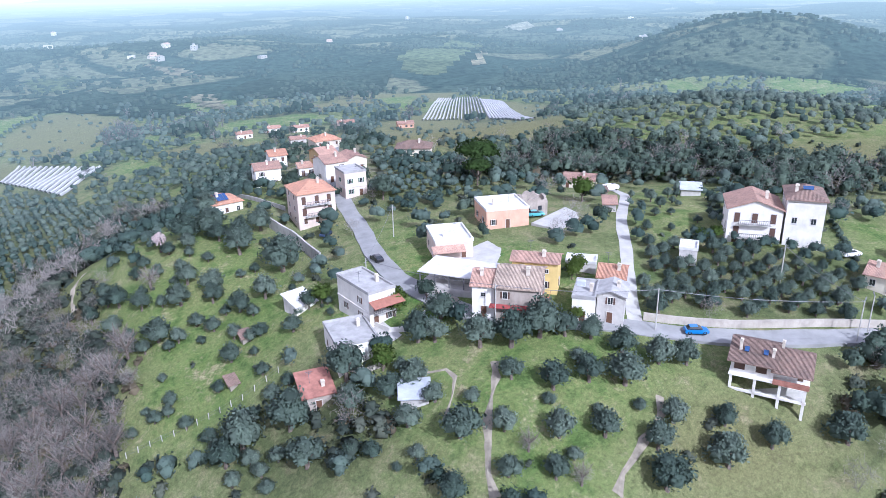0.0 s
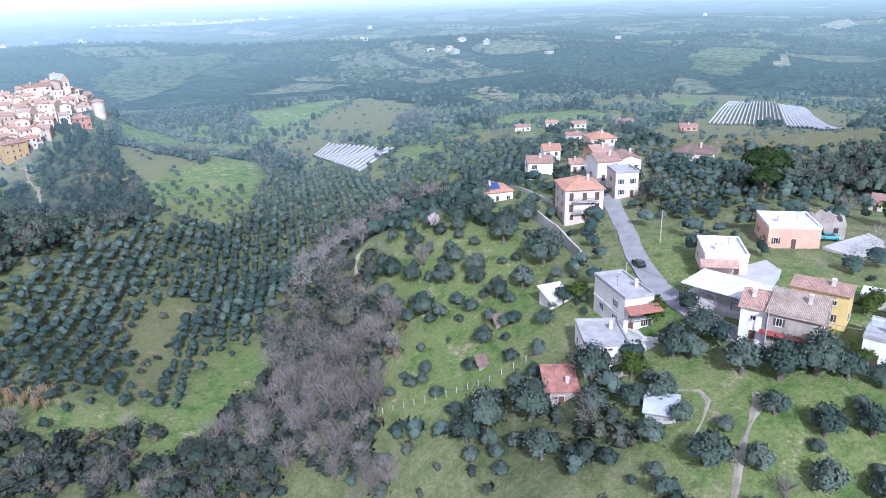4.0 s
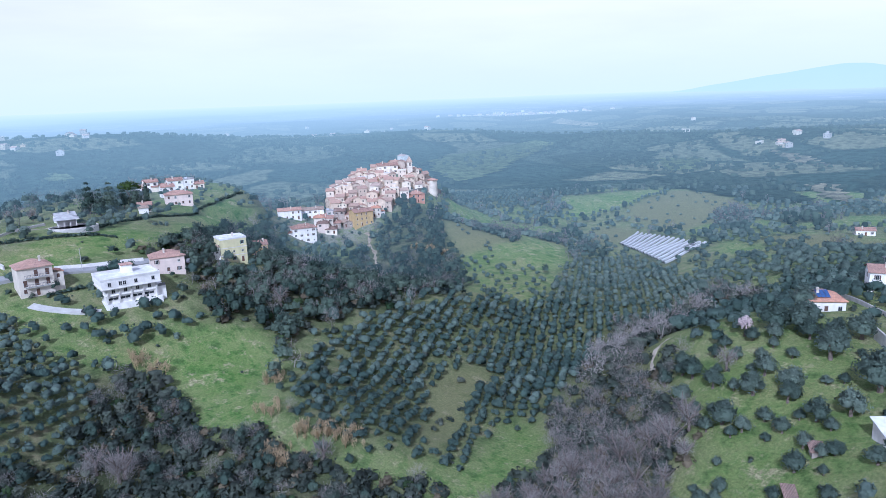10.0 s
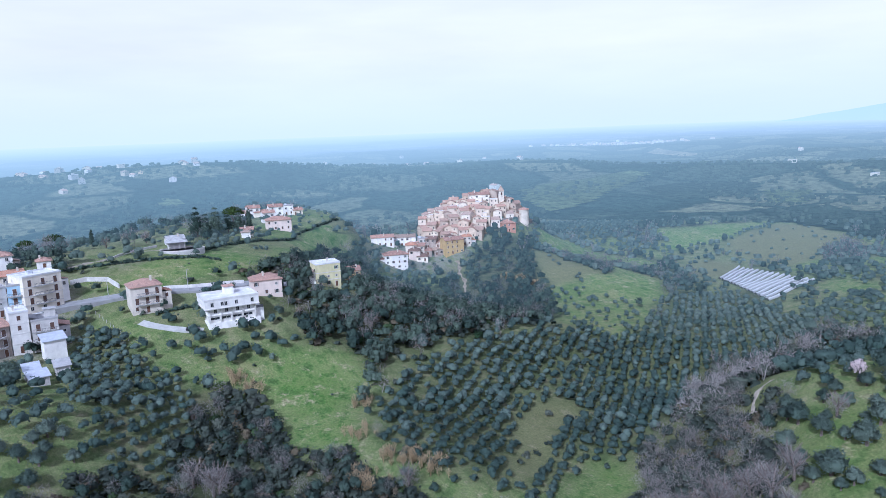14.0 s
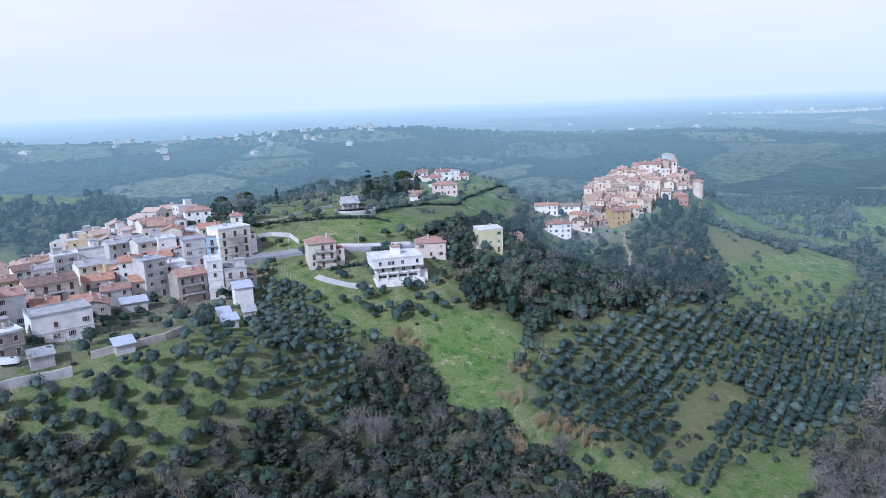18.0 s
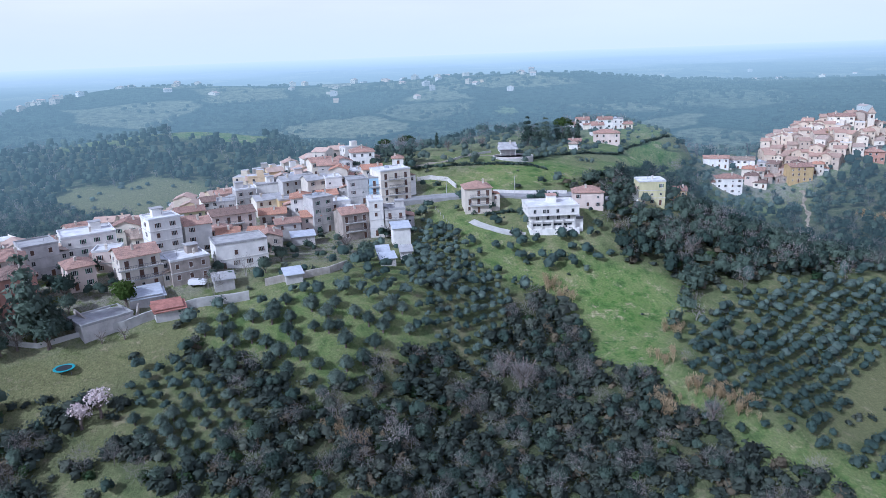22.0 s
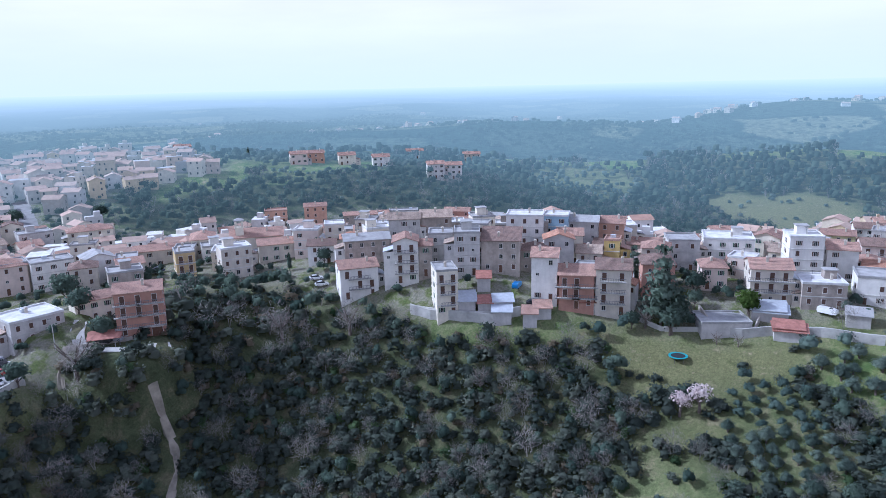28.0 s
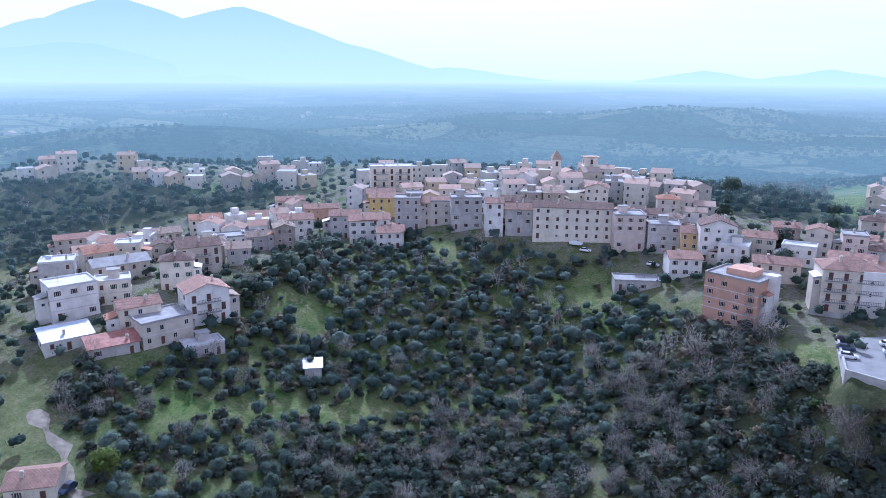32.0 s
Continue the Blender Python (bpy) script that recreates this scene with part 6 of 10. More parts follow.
wall_line("retaining_wall", [(-3.3, 127.4), (-0.6, 122.8), (2.7, 119.9)], 1.1, 0.3, PALEWALL, "low garden wall beside the lane")
wall_line("retaining_wall", [(-63.7, 211.0), (-52.2, 196.9), (-43.7, 187.6)], 1.2, 0.3, CONCRETE, "low grey wall along a garden")
wall_line("retaining_wall", [(-168.9, -59.2), (-171.1, -52.8), (-176.0, -45.4), (-179.0, -37.1), (-181.4, -24.1)], 2.4, 0.5, CONCRETE, "long grey retaining wall below the town gardens")
wall_line("retaining_wall", [(-187.1, -20.3), (-189.6, -10.3), (-192.3, -2.9), (-199.9, 2.2)], 2.0, 0.5, PALEWALL, "pale terrace wall below the town gardens")
wall_line("retaining_wall", [(-260.5, 60.7), (-257.8, 73.2), (-254.6, 88.3)], 1.2, 0.4, WHITEWALL, "white wall beside the road")
strip("road", [(77.8, 110.2), (60.1, 108.5), (43.8, 109.9), (32.2, 111.1), (17.2, 110.8), (4.4, 115.2), (-5.1, 126.8), (-11.3, 137.3), (-17.0, 153.8), (-20.5, 168.5), (-26.4, 185.0), (-30.1, 199.8), (-36.1, 225.0), (-56.5, 387.9)], 4.4, ASPHALT, "grey asphalt road along the ridge", "road")
strip("road", [(33.8, 111.6), (35.6, 122.8), (39.8, 142.8), (42.1, 157.7), (50.0, 183.4), (50.0, 201.1)], 2.6, PAVE, "narrow pale concrete lane", "lane")
strip("road", [(6.6, 79.3), (5.9, 82.5), (6.7, 86.6), (6.1, 91.3), (7.3, 95.1), (6.5, 99.1), (7.8, 102.0)], 2.2, TRACK, "trodden pale dirt path through the olives", "path")
strip("road", [(23.7, 80.2), (25.8, 82.7), (26.9, 85.2), (30.3, 88.0), (31.6, 90.6), (32.8, 93.0), (33.5, 95.8)], 2.0, TRACK, "worn dirt path between olive trees", "path")
strip("road", [(-6.4, 100.9), (-2.7, 104.4), (1.1, 104.5), (3.8, 101.4), (1.0, 97.4), (-0.0, 92.5)], 1.1, TRACK, "worn dirt path between olive trees", "path")
strip("road", [(-8.8, 112.1), (-13.3, 117.0), (-15.8, 121.6), (-14.3, 123.6)], 3.0, PAVE, "pale concrete drive", "drive")
strip("road", [(-261.3, 12.7), (-263.9, 27.8), (-262.8, 40.7), (-259.6, 60.0), (-253.3, 78.6), (-253.6, 94.9), (-249.5, 107.5)], 6.0, ASPHALT, "grey asphalt road along the slope", "road")
strip("road", [(-239.8, 47.8), (-234.0, 51.6), (-228.7, 58.3), (-226.0, 63.6)], 3.0, PAVE, "pale concrete drive", "drive")
strip("road", [(-297.0, 34.7), (-310.0, 59.4), (-310.5, 77.9), (-316.8, 85.0)], 3.5, TRACK, "pale gravel path through the park", "path")
strip("road", [(-362.1, 267.6), (-337.6, 254.0), (-320.3, 244.5)], 3.0, TRACK, "pale dirt track below the town", "track")
strip("road", [(-89.5, 154.9), (-95.5, 167.8), (-94.2, 170.0)], 2.0, TRACK, "dirt track along the spur", "track")
strip("road", [(-124.2, -393.2), (-114.7, -356.6), (-109.1, -333.3)], 7.0, ASPHALT, "grey street through the town", "street")
strip("road", [(-60.8, -243.7), (-50.3, -222.4), (-39.0, -200.9)], 8.0, ASPHALT, "grey street down to the car park", "street")
strip("road", [(-71.1, -154.9), (-70.7, -153.4), (-71.6, -151.9), (-71.3, -146.8), (-69.5, -143.1), (-64.6, -138.3), (-59.1, -134.5), (-55.5, -132.8)], 2.2, TRACK, "winding brown dirt track through the scrub", "track")
strip("road", [(-61.3, -178.0), (-57.0, -175.3), (-54.9, -173.1), (-55.5, -169.6)], 1.8, TRACK, "brown dirt track beside the car park", "track")
strip("road", [(-68.3, -185.6), (-64.2, -181.7), (-62.9, -178.2), (-65.1, -171.5), (-70.9, -163.5), (-79.4, -161.1)], 3.0, PAVE, "pale drive beside the red house", "drive")
strip("road", [(113.2, -82.8), (127.8, -88.4), (137.8, -92.3), (142.1, -96.4)], 4.5, TRACK, "pale gravel road", "track")
wall_line("retaining_wall", [(-45.4, 175.8), (-37.2, 165.3), (-28.0, 149.7)], 3.0, 0.4, CONCRETE, "long grey concrete retaining wall")
wall_line("retaining_wall", [(-132.4, -128.3), (-134.9, -117.8), (-140.5, -105.0), (-143.9, -102.9)], 2.6, 0.5, CONCRETE, "pale concrete retaining wall below the houses")
wall_line("retaining_wall", [(-132.6, -128.8), (-133.3, -122.1), (-136.4, -113.7), (-141.2, -106.1), (-145.8, -101.3)], 2.6, 0.4, CONCRETE, "grey streaked retaining wall below the houses")
wall_line("retaining_wall", [(-175.0, -65.2), (-170.2, -60.1), (-173.8, -50.7), (-178.2, -51.1)], 1.8, 0.4, PALEWALL, "pale rendered wall round a flat yard")
wall_line("retaining_wall", [(-164.0, -79.5), (-163.9, -70.3), (-168.0, -62.0)], 1.2, 0.3, CONCRETE, "low grey garden wall")
wall_line("retaining_wall", [(-17.1, -210.0), (-24.7, -208.6), (-35.4, -215.8), (-41.7, -226.3)], 1.4, 0.3, CONCRETE, "low grey wall beside the road")
wall_line("retaining_wall", [(-60.9, -177.3), (-65.4, -174.9), (-73.0, -171.5), (-82.4, -169.6)], 1.0, 0.3, PALEWALL, "pale kerb wall above the drive")

# ---- houses ----
white_house = house(76.6, 142.3, -21, 7.2, 11.0, 4, "white", "brown", "hip", extra=0, lift=-2, sides=-1)
house(67.4, 145.6, -17, 10.7, 11.0, 3, "white", "tile", "side", balcony=1, lift=-2, sides=-1)
long_house = house(14.0, 117.0, -14, 7.7, 11.0, 2, "stone", "old", "gable", sides=1)
house(17.7, 123.8, -16, 8.6, 5.0, 2, "yellow", "tile", "gable", sides=1)
house(7.7, 117.8, -11, 4.0, 8.0, 2, "white", "tile", "gable", sides=1)
house(25.3, 114.6, -17, 3.9, 8.0, 1, "white", "slab", "flat", extra=1.3, balcony=0, sides=1)
house(28.0, 132.4, -15, 6.0, 4.0, 1, "grey", "white", "flat", panes=False, lift=-1.2, group='sheds', label='low shed under a white sheet roof')
house(29.9, 114.1, -18, 4.7, 6.0, 2, "grey", "slab", "side", storey=2.6)
house(32.1, 123.1, -18, 4.8, 7.0, 1, "cream", "orange", "gable", extra=1.2)
pink_house = house(1.4, 144.4, 11, 8.1, 11.0, 1, "pink", "white", "flat", extra=1, sides=-1)
house(14.3, 162.9, 12, 10.4, 11.0, 1, "orange", "white", "flat", extra=1.2, sides=-1)
awning_house = house(-14.9, 123.0, 36, 5.7, 12.0, 2, "white", "slab", "flat", balcony=1, extra=0.5, sides=-1)
lower_house = house(-16.9, 113.0, 22, 7.5, 10.0, 1, "white", "slab", "flat", extra=1.0, sides=-1)
house(-22.6, 105.7, 22, 5.2, 6.0, 1, "stone", "rust", "shed", lift=-0.6, sides=-1)
house(-5.1, 98.2, 3, 4.5, 4.0, 1, "grey", "sheet", "shed", panes=False, lift=-1.4)
house(-34.9, 180.3, 26, 10.1, 11.0, 3, "pink", "orange", "hip", balcony=1, sides=-1)
solar_house = house(-63.5, 194.3, 38, 9.3, 9.0, 1, "white", "orange", "hip", extra=0.6, sides=-1)
house(-56.6, 222.0, 24, 8.0, 8.0, 2, "white", "tile", "gable", sides=-1)
house(-59.0, 248.0, 23, 6.0, 8.0, 2, "white", "orange", "gable", sides=False)
house(-43.7, 222.0, 21, 5.4, 6.0, 1, "white", "tile", "gable", sides=-1)
house(-37.5, 220.9, 34, 5.8, 9.0, 2, "ochre", "tile", "gable", sides=-1)
house(-25.9, 195.4, 27, 6.4, 8.0, 2, "pink", "slab", "flat", extra=0.8, sides=-1)
panel_house = house(-33.8, 209.4, 34, 7.0, 9.0, 2, "white", "tile", "gable", sides=-1)
house(-28.1, 217.4, 27, 6.5, 9.0, 1, "cream", "tile", "side", extra=1, sides=-1)
house(-50.7, 304.1, 29, 11.5, 10.0, 2, "beige", "orange", "hip", sides=False)
house(-9.3, 240.5, -3, 12.0, 9.0, 1, "cream", "brown", "hip", sides=False)
house(42.0, 206.5, -21, 9.3, 7.0, 1, "cream", "tile", "gable", sides=1)
house(50.9, 136.0, -21, 3.5, 5.0, 1, "grey", "white", "flat", panes=False)
house(85.6, 124.7, -42, 6.0, 8.0, 1, "cream", "tile", "gable", sides=1)
house(-29.7, 132.0, 42, 4.6, 5.0, 1, "white", "white", "shed", panes=False, lift=-1, sides=-1)
house(-110.5, 460.7, 23, 10.2, 7.0, 1, "white", "tile", "gable", sides=False)
house(-123.8, 440.4, 26, 9.7, 7.0, 1, "white", "tile", "gable", sides=False)
house(-80.6, 392.8, 22, 8.8, 7.0, 1, "grey", "tile", "gable", sides=False)
house(-64.3, 478.2, 18, 10.8, 7.0, 1, "pink", "tile", "gable", sides=False)
house(-22.9, 458.1, 13, 10.4, 7.0, 1, "orange", "tile", "gable", sides=False)
house(-90.5, 453.4, 21, 10.1, 7.0, 1, "white", "tile", "gable", sides=False)
RIBBON = window_mesh("window", 2.9, 0.75, None, False)


def white_block(x, y, rot):
    """A white block on a slope: a plinth, two plain storeys, a wider storey jutting over them, and a stair head on the flat roof."""
    ob = tagged(new("house"), "white concrete house with a jutting upper storey and flat roof", "house", "ridge village houses")
    ob.matrix_basis = pose(x, y, float(height(x, y)) - 0.4, 0, 0, rot)
    def slab(name, x0, x1, y0, y1, z0, z1, material, parent=None, label=""):
        bm = bmesh.new()
        box(bm, x0, x1, y0, y1, z0, z1)
        return part(name, bm, material, parent or ob, label)
    slab("plinth", -8.1, 9.0, -6.2, 6.0, -5.0, 0.7, WALLS["white"])
    slab("lower_wall", -7.7, 7.7, -5.5, 6.0, 0.7, 3.1, WALLS["white"])
    slab("middle_wall", -7.9, 7.8, -5.7, 6.0, 3.1, 5.6, WALLS["white"])
    jut = slab("upper_wall", -8.9, 8.6, -6.9, 6.2, 5.72, 8.2, WALLS["white"], label="wider upper storey on a thick slab")
    slab("floor_band", -9.1, 8.8, -7.1, 6.3, 5.5, 5.72, WHITEWALL)
    slab("floor_band", -8.0, 7.9, -5.9, 6.0, 3.0, 3.2, WHITEWALL)
    roof = slab("roof", -9.0, 8.7, -7.0, 6.3, 8.2, 8.4, ROOFS["white"])
    for x0, x1, y0, y1 in ((-9.0, 8.7, -7.0, -6.75), (-9.0, 8.7, 6.05, 6.3), (-9.0, -8.75, -6.75, 6.05), (8.45, 8.7, -6.75, 6.05)):
        slab("parapet", x0, x1, y0, y1, 8.4, 8.95, WHITEWALL, roof)
    hut = slab("stair_head", -0.9, 2.2, 0.4, 3.6, 8.4, 11.0, WALLS["white"])
    slab("hut_roof", -1.2, 2.5, 0.1, 3.9, 11.0, 11.2, ROOFS["tile"], hut)
    wing = slab("annexe", 7.8, 10.6, -4.6, 2.5, -3.0, 3.4, WALLS["white"], label="low white wing with a railed terrace")
    slab("rail", 7.9, 10.5, -4.55, -4.45, 3.4, 4.3, METAL, wing)
    for bx in (-5.8, -2.2, 1.4, 5.0):
        use("window", RIBBON, ob, at=pose(bx, -5.5, 1.75))
        use("window", WINDOWS[2], ob, at=pose(bx + 0.3, -5.7, 3.95))
    for bx in (-6.6, -3.4, -2.2, 1.2, 6.4):
        use("window", WINDOWS[2], jut, at=pose(bx, -6.9, 6.5))
    for bx in (-7.4, -3.9, -0.2, 3.3, 7.3):
        slab("pillar", bx - 0.17, bx + 0.17, -6.2, -5.86, 0.7, 5.5, WHITEWALL)
    for q in (-2.5, 2.0):
        use("window", WINDOWS[2], ob, at=pose(-7.9, q, 3.95, 0, 0, -90))
    use("window", WINDOWS[5], jut, at=pose(-8.9, -1.0, 6.7, 0, 0, -90))
    keep_clear(x, y, 10)
    return ob


white_block(-231.1, 74.1, 84)
house(-249.2, 51.7, 88, 9.8, 9.0, 3, "beige", "tile", "hip", group='ridge village houses', balcony=1, sides=False)
house(-243.4, 92.3, 74, 11.0, 8.0, 2, "pink", "tile", "hip", group='ridge village houses', sides=False)
house(-253.9, 121.6, 79, 10.0, 9.0, 3, "green", "white", "flat", group='ridge village houses', sides=False)
house(-291.8, 153.0, 72, 7.6, 8.0, 2, "ochre", "tile", "gable", group='ridge village houses', sides=False)
house(-230.1, 21.3, 95, 5.8, 5.0, 2, "white", "sheet", "shed", group='ridge village houses', panes=False, sides=False)
house(-241.7, 13.8, 92, 4.9, 9.0, 4, "white", "white", "flat", group='ridge village houses', sides=False)
house(-240.4, 5.3, 108, 9.5, 9.0, 3, "stone", "tile", "gable", group='ridge village houses', balcony=1, sides=False)
house(-240.9, 20.7, 85, 7.1, 8.0, 3, "grey", "slab", "flat", group='ridge village houses', balcony=1, sides=False)
house(-247.2, -5.7, 116, 7.7, 8.0, 4, "grey", "slab", "flat", group='ridge village houses', sides=False)
house(-268.0, 21.9, 110, 12.4, 10.0, 4, "cream", "white", "flat", group='ridge village houses', balcony=1, sides=False)
house(-269.0, 8.7, 98, 7.7, 9.0, 3, "grey", "slab", "flat", group='ridge village houses', sides=False)
house(-267.8, 15.7, 87, 4.3, 9.0, 3, "blue", "slab", "flat", group='ridge village houses', balcony=1, sides=False)
house(-246.9, -8.9, 97, 6.7, 8.0, 2, "pink", "orange", "gable", group='ridge village houses', sides=False)
house(-250.8, -22.0, 95, 9.2, 8.0, 2, "beige", "orange", "gable", group='ridge village houses', balcony=1, sides=False)
house(-243.0, -35.2, 110, 14.3, 9.0, 3, "pink", "brown", "gable", group='ridge village houses', balcony=1, sides=False)
house(-205.2, -28.6, 108, 14.5, 10.0, 2, "white", "slab", "flat", group='ridge village houses', extra=1.2, sides=-1)
house(-195.2, -41.9, 117, 10.4, 10.0, 2, "stone", "white", "flat", group='ridge village houses', sides=-1)
house(-212.2, -50.9, 118, 8.8, 9.0, 4, "white", "white", "flat", group='ridge village houses', sides=-1)
house(-219.1, -42.6, 111, 7.8, 8.0, 3, "white", "tile", "gable", group='ridge village houses', sides=-1)
house(-191.4, -53.6, 117, 10.1, 10.0, 3, "beige", "tile", "gable", group='ridge village houses', balcony=2, sides=-1)
house(-189.8, -67.8, 119, 6.6, 9.0, 2, "pink", "tile", "hip", group='ridge village houses', sides=-1)
house(-204.3, -82.7, 122, 9.0, 10.0, 3, "grey", "slab", "flat", group='ridge village houses', sides=-1)
house(-180.0, -79.6, 122, 8.5, 10.0, 3, "terracotta", "brown", "hip", group='ridge village houses', sides=-1)
house(-167.2, -83.4, 107, 4.1, 10.0, 3, "terracotta", "brown", "gable", group='ridge village houses', balcony=1, sides=1)
house(-210.5, -96.9, 120, 12.4, 8.0, 2, "pink", "tile", "gable", group='ridge village houses', sides=-1)
house(-219.3, -74.2, 114, 14.6, 12.0, 3, "white", "white", "flat", group='ridge village houses', sides=-1)
house(-173.0, -58.7, 128, 12.2, 9.0, 1, "grey", "slab", "flat", group='ridge village houses', panes=False, sides=-1)
house(-277.9, -34.3, 107, 7.6, 8.0, 3, "grey", "white", "flat", group='ridge village houses', sides=False)
house(-292.1, -47.1, 109, 12.8, 8.0, 2, "white", "brown", "gable", group='ridge village houses', sides=False)
house(-428.5, -88.8, 107, 15.0, 8.0, 2, "white", "white", "flat", group='ridge village houses', sides=False)
house(-288.0, -26.6, 105, 9.0, 8.0, 2, "white", "slab", "flat", group='ridge village houses', sides=False)
house(-286.2, -16.2, 113, 10.7, 8.0, 2, "grey", "slab", "gable", group='ridge village houses', sides=False)
house(-273.7, -7.1, 111, 8.1, 8.0, 3, "beige", "slab", "gable", group='ridge village houses', sides=False)
house(-272.3, -0.2, 100, 6.2, 8.0, 3, "white", "white", "flat", group='ridge village houses', sides=False)
house(-436.3, -50.4, 106, 10.2, 8.0, 3, "yellow", "tile", "gable", group='ridge village houses', sides=False)
house(-448.3, -61.8, 98, 10.2, 8.0, 2, "white", "tile", "gable", group='ridge village houses', sides=False)
house(-455.2, -26.1, 98, 12.8, 8.0, 2, "white", "tile", "gable", group='ridge village houses', sides=False)
house(-295.3, -4.8, 106, 9.1, 8.0, 3, "cream", "tile", "gable", group='ridge village houses', sides=False)
house(-301.5, 4.3, 99, 7.2, 8.0, 2, "white", "tile", "side", group='ridge village houses', sides=False)
house(-290.3, -13.8, 103, 10.6, 7.0, 2, "pink", "slab", "flat", group='ridge village houses', sides=False)
house(-310.1, 13.4, 92, 10.3, 9.0, 2, "white", "tile", "hip", group='ridge village houses', sides=False)
house(-517.5, 8.2, 94, 21.2, 10.0, 1, "white", "white", "flat", group='ridge village houses', extra=2, panes=False, sides=False)
house(-473.3, -7.2, 91, 9.6, 7.0, 1, "yellow", "white", "flat", group='ridge village houses', sides=False)
house(-301.6, 28.3, 85, 4.8, 6.0, 1, "white", "tile", "hip", group='ridge village houses', sides=False)
house(-252.5, -54.5, 112, 11.5, 8.0, 2, "beige", "tile", "gable", group='ridge village houses', sides=False)
house(-390.3, -95.6, 114, 14.6, 8.0, 2, "beige", "tile", "gable", group='ridge village houses', sides=False)
house(-250.4, -67.8, 115, 11.2, 8.0, 2, "pink", "tile", "gable", group='ridge village houses', sides=False)
house(-281.2, -56.2, 106, 10.6, 8.0, 2, "green", "tile", "gable", group='ridge village houses', sides=False)
house(-266.6, -25.1, 110, 9.7, 8.0, 2, "cream", "slab", "gable", group='ridge village houses', sides=False)
house(-262.3, -17.7, 104, 6.3, 8.0, 2, "ochre", "slab", "flat", group='ridge village houses', sides=False)
house(-449.7, -75.0, 99, 15.2, 8.0, 2, "white", "white", "flat", group='ridge village houses', sides=False)
house(-305.8, -45.0, 108, 9.4, 8.0, 2, "grey", "tile", "gable", group='ridge village houses', sides=False)
house(-367.1, 149.4, 73, 13.5, 8.0, 2, "pink", "tile", "hip", group='ridge village houses', sides=False)
house(-323.1, 82.2, 86, 7.4, 7.0, 1, "white", "slab", "gable", group='ridge village houses', sides=False)
house(-348.2, 124.6, 70, 6.2, 6.0, 1, "cream", "tile", "gable", group='ridge village houses', sides=False)
house(-651.6, 237.2, 80, 11.6, 7.0, 2, "white", "tile", "gable", group='hilltop houses', sides=False)
house(-647.9, 247.1, 79, 11.6, 7.0, 2, "white", "tile", "gable", group='hilltop houses', sides=False)
house(-644.2, 256.6, 78, 11.5, 7.0, 2, "white", "tile", "gable", group='hilltop houses', sides=False)
house(-640.7, 265.3, 77, 11.4, 7.0, 2, "white", "tile", "gable", group='hilltop houses', sides=False)
house(-402.3, 157.5, 79, 7.2, 7.0, 2, "white", "tile", "gable", group='hilltop houses', sides=False)
house(-686.4, 98.6, 92, 12.3, 7.0, 2, "white", "tile", "gable", group='hilltop houses', sides=False)
house(-636.4, 275.5, 77, 11.3, 7.0, 2, "white", "tile", "gable", group='hilltop houses', sides=False)
red_house = house(-79.3, -174.5, 150, 11.3, 9.0, 4, "terracotta", "tile", "gable", group='ridge village houses', garage=True, balcony=2, sides=1)
house(-58.5, -192.6, 183, 12.8, 11.0, 2, "grey", "white", "flat", group='ridge village houses', sides=-1)
house(-82.0, -240.7, 169, 12.2, 9.0, 3, "white", "slab", "flat", group='ridge village houses', sides=False)
house(-91.5, -228.1, 168, 9.0, 9.0, 3, "white", "slab", "side", group='ridge village houses', sides=False)
house(-97.6, -218.9, 161, 7.9, 8.0, 2, "white", "tile", "gable", group='ridge village houses', balcony=1, sides=False)
house(-106.3, -200.2, 157, 5.6, 8.0, 3, "ochre", "slab", "flat", group='ridge village houses', balcony=1, sides=-1)
house(-126.6, -223.7, 150, 8.0, 12.0, 3, "cream", "tile", "hip", group='ridge village houses', sides=False)
belfry_house = house(-135.6, -204.0, 146, 17.2, 11.0, 3, "cream", "tile", "gable", group='ridge village houses', sides=False)
house(-119.4, -193.1, 160, 9.4, 8.0, 3, "beige", "white", "flat", group='ridge village houses', sides=-1)
house(-121.2, -305.9, 163, 17.1, 9.0, 3, "cream", "tile", "hip", group='ridge village houses', sides=False)
house(-132.6, -150.2, 148, 11.0, 9.0, 3, "white", "tile", "gable", group='ridge village houses', balcony=1, sides=-1)
house(-142.4, -139.4, 134, 7.1, 9.0, 4, "white", "tile", "side", group='ridge village houses', balcony=1)
house(-137.7, -120.6, 141, 5.7, 9.0, 4, "cream", "slab", "flat", group='ridge village houses', balcony=1, sides=-1)
house(-152.4, -124.5, 129, 7.2, 9.0, 4, "grey", "slab", "flat", group='ridge village houses')
house(-158.9, -117.0, 122, 10.9, 9.0, 3, "stone", "brown", "shed", group='ridge village houses', sides=1)
house(-156.2, -100.3, 118, 6.8, 9.0, 4, "white", "tile", "gable", group='ridge village houses', sides=1)
house(-159.8, -92.8, 120, 9.1, 10.0, 3, "terracotta", "tile", "gable", group='ridge village houses', balcony=2)
house(-164.6, -84.5, 117, 8.9, 10.0, 4, "beige", "brown", "gable", group='ridge village houses', balcony=1)
house(-143.0, -156.9, 143, 13.7, 8.0, 3, "stone", "slab", "gable", group='ridge village houses', sides=-1)
house(-164.5, -147.1, 132, 9.8, 9.0, 3, "stone", "old", "gable", group='ridge village houses')
house(-271.3, -227.5, 120, 12.8, 8.0, 3, "terracotta", "tile", "gable", group='ridge village houses', sides=False)
house(-273.7, -210.5, 120, 15.8, 8.0, 3, "red", "slab", "gable", group='ridge village houses', sides=False)
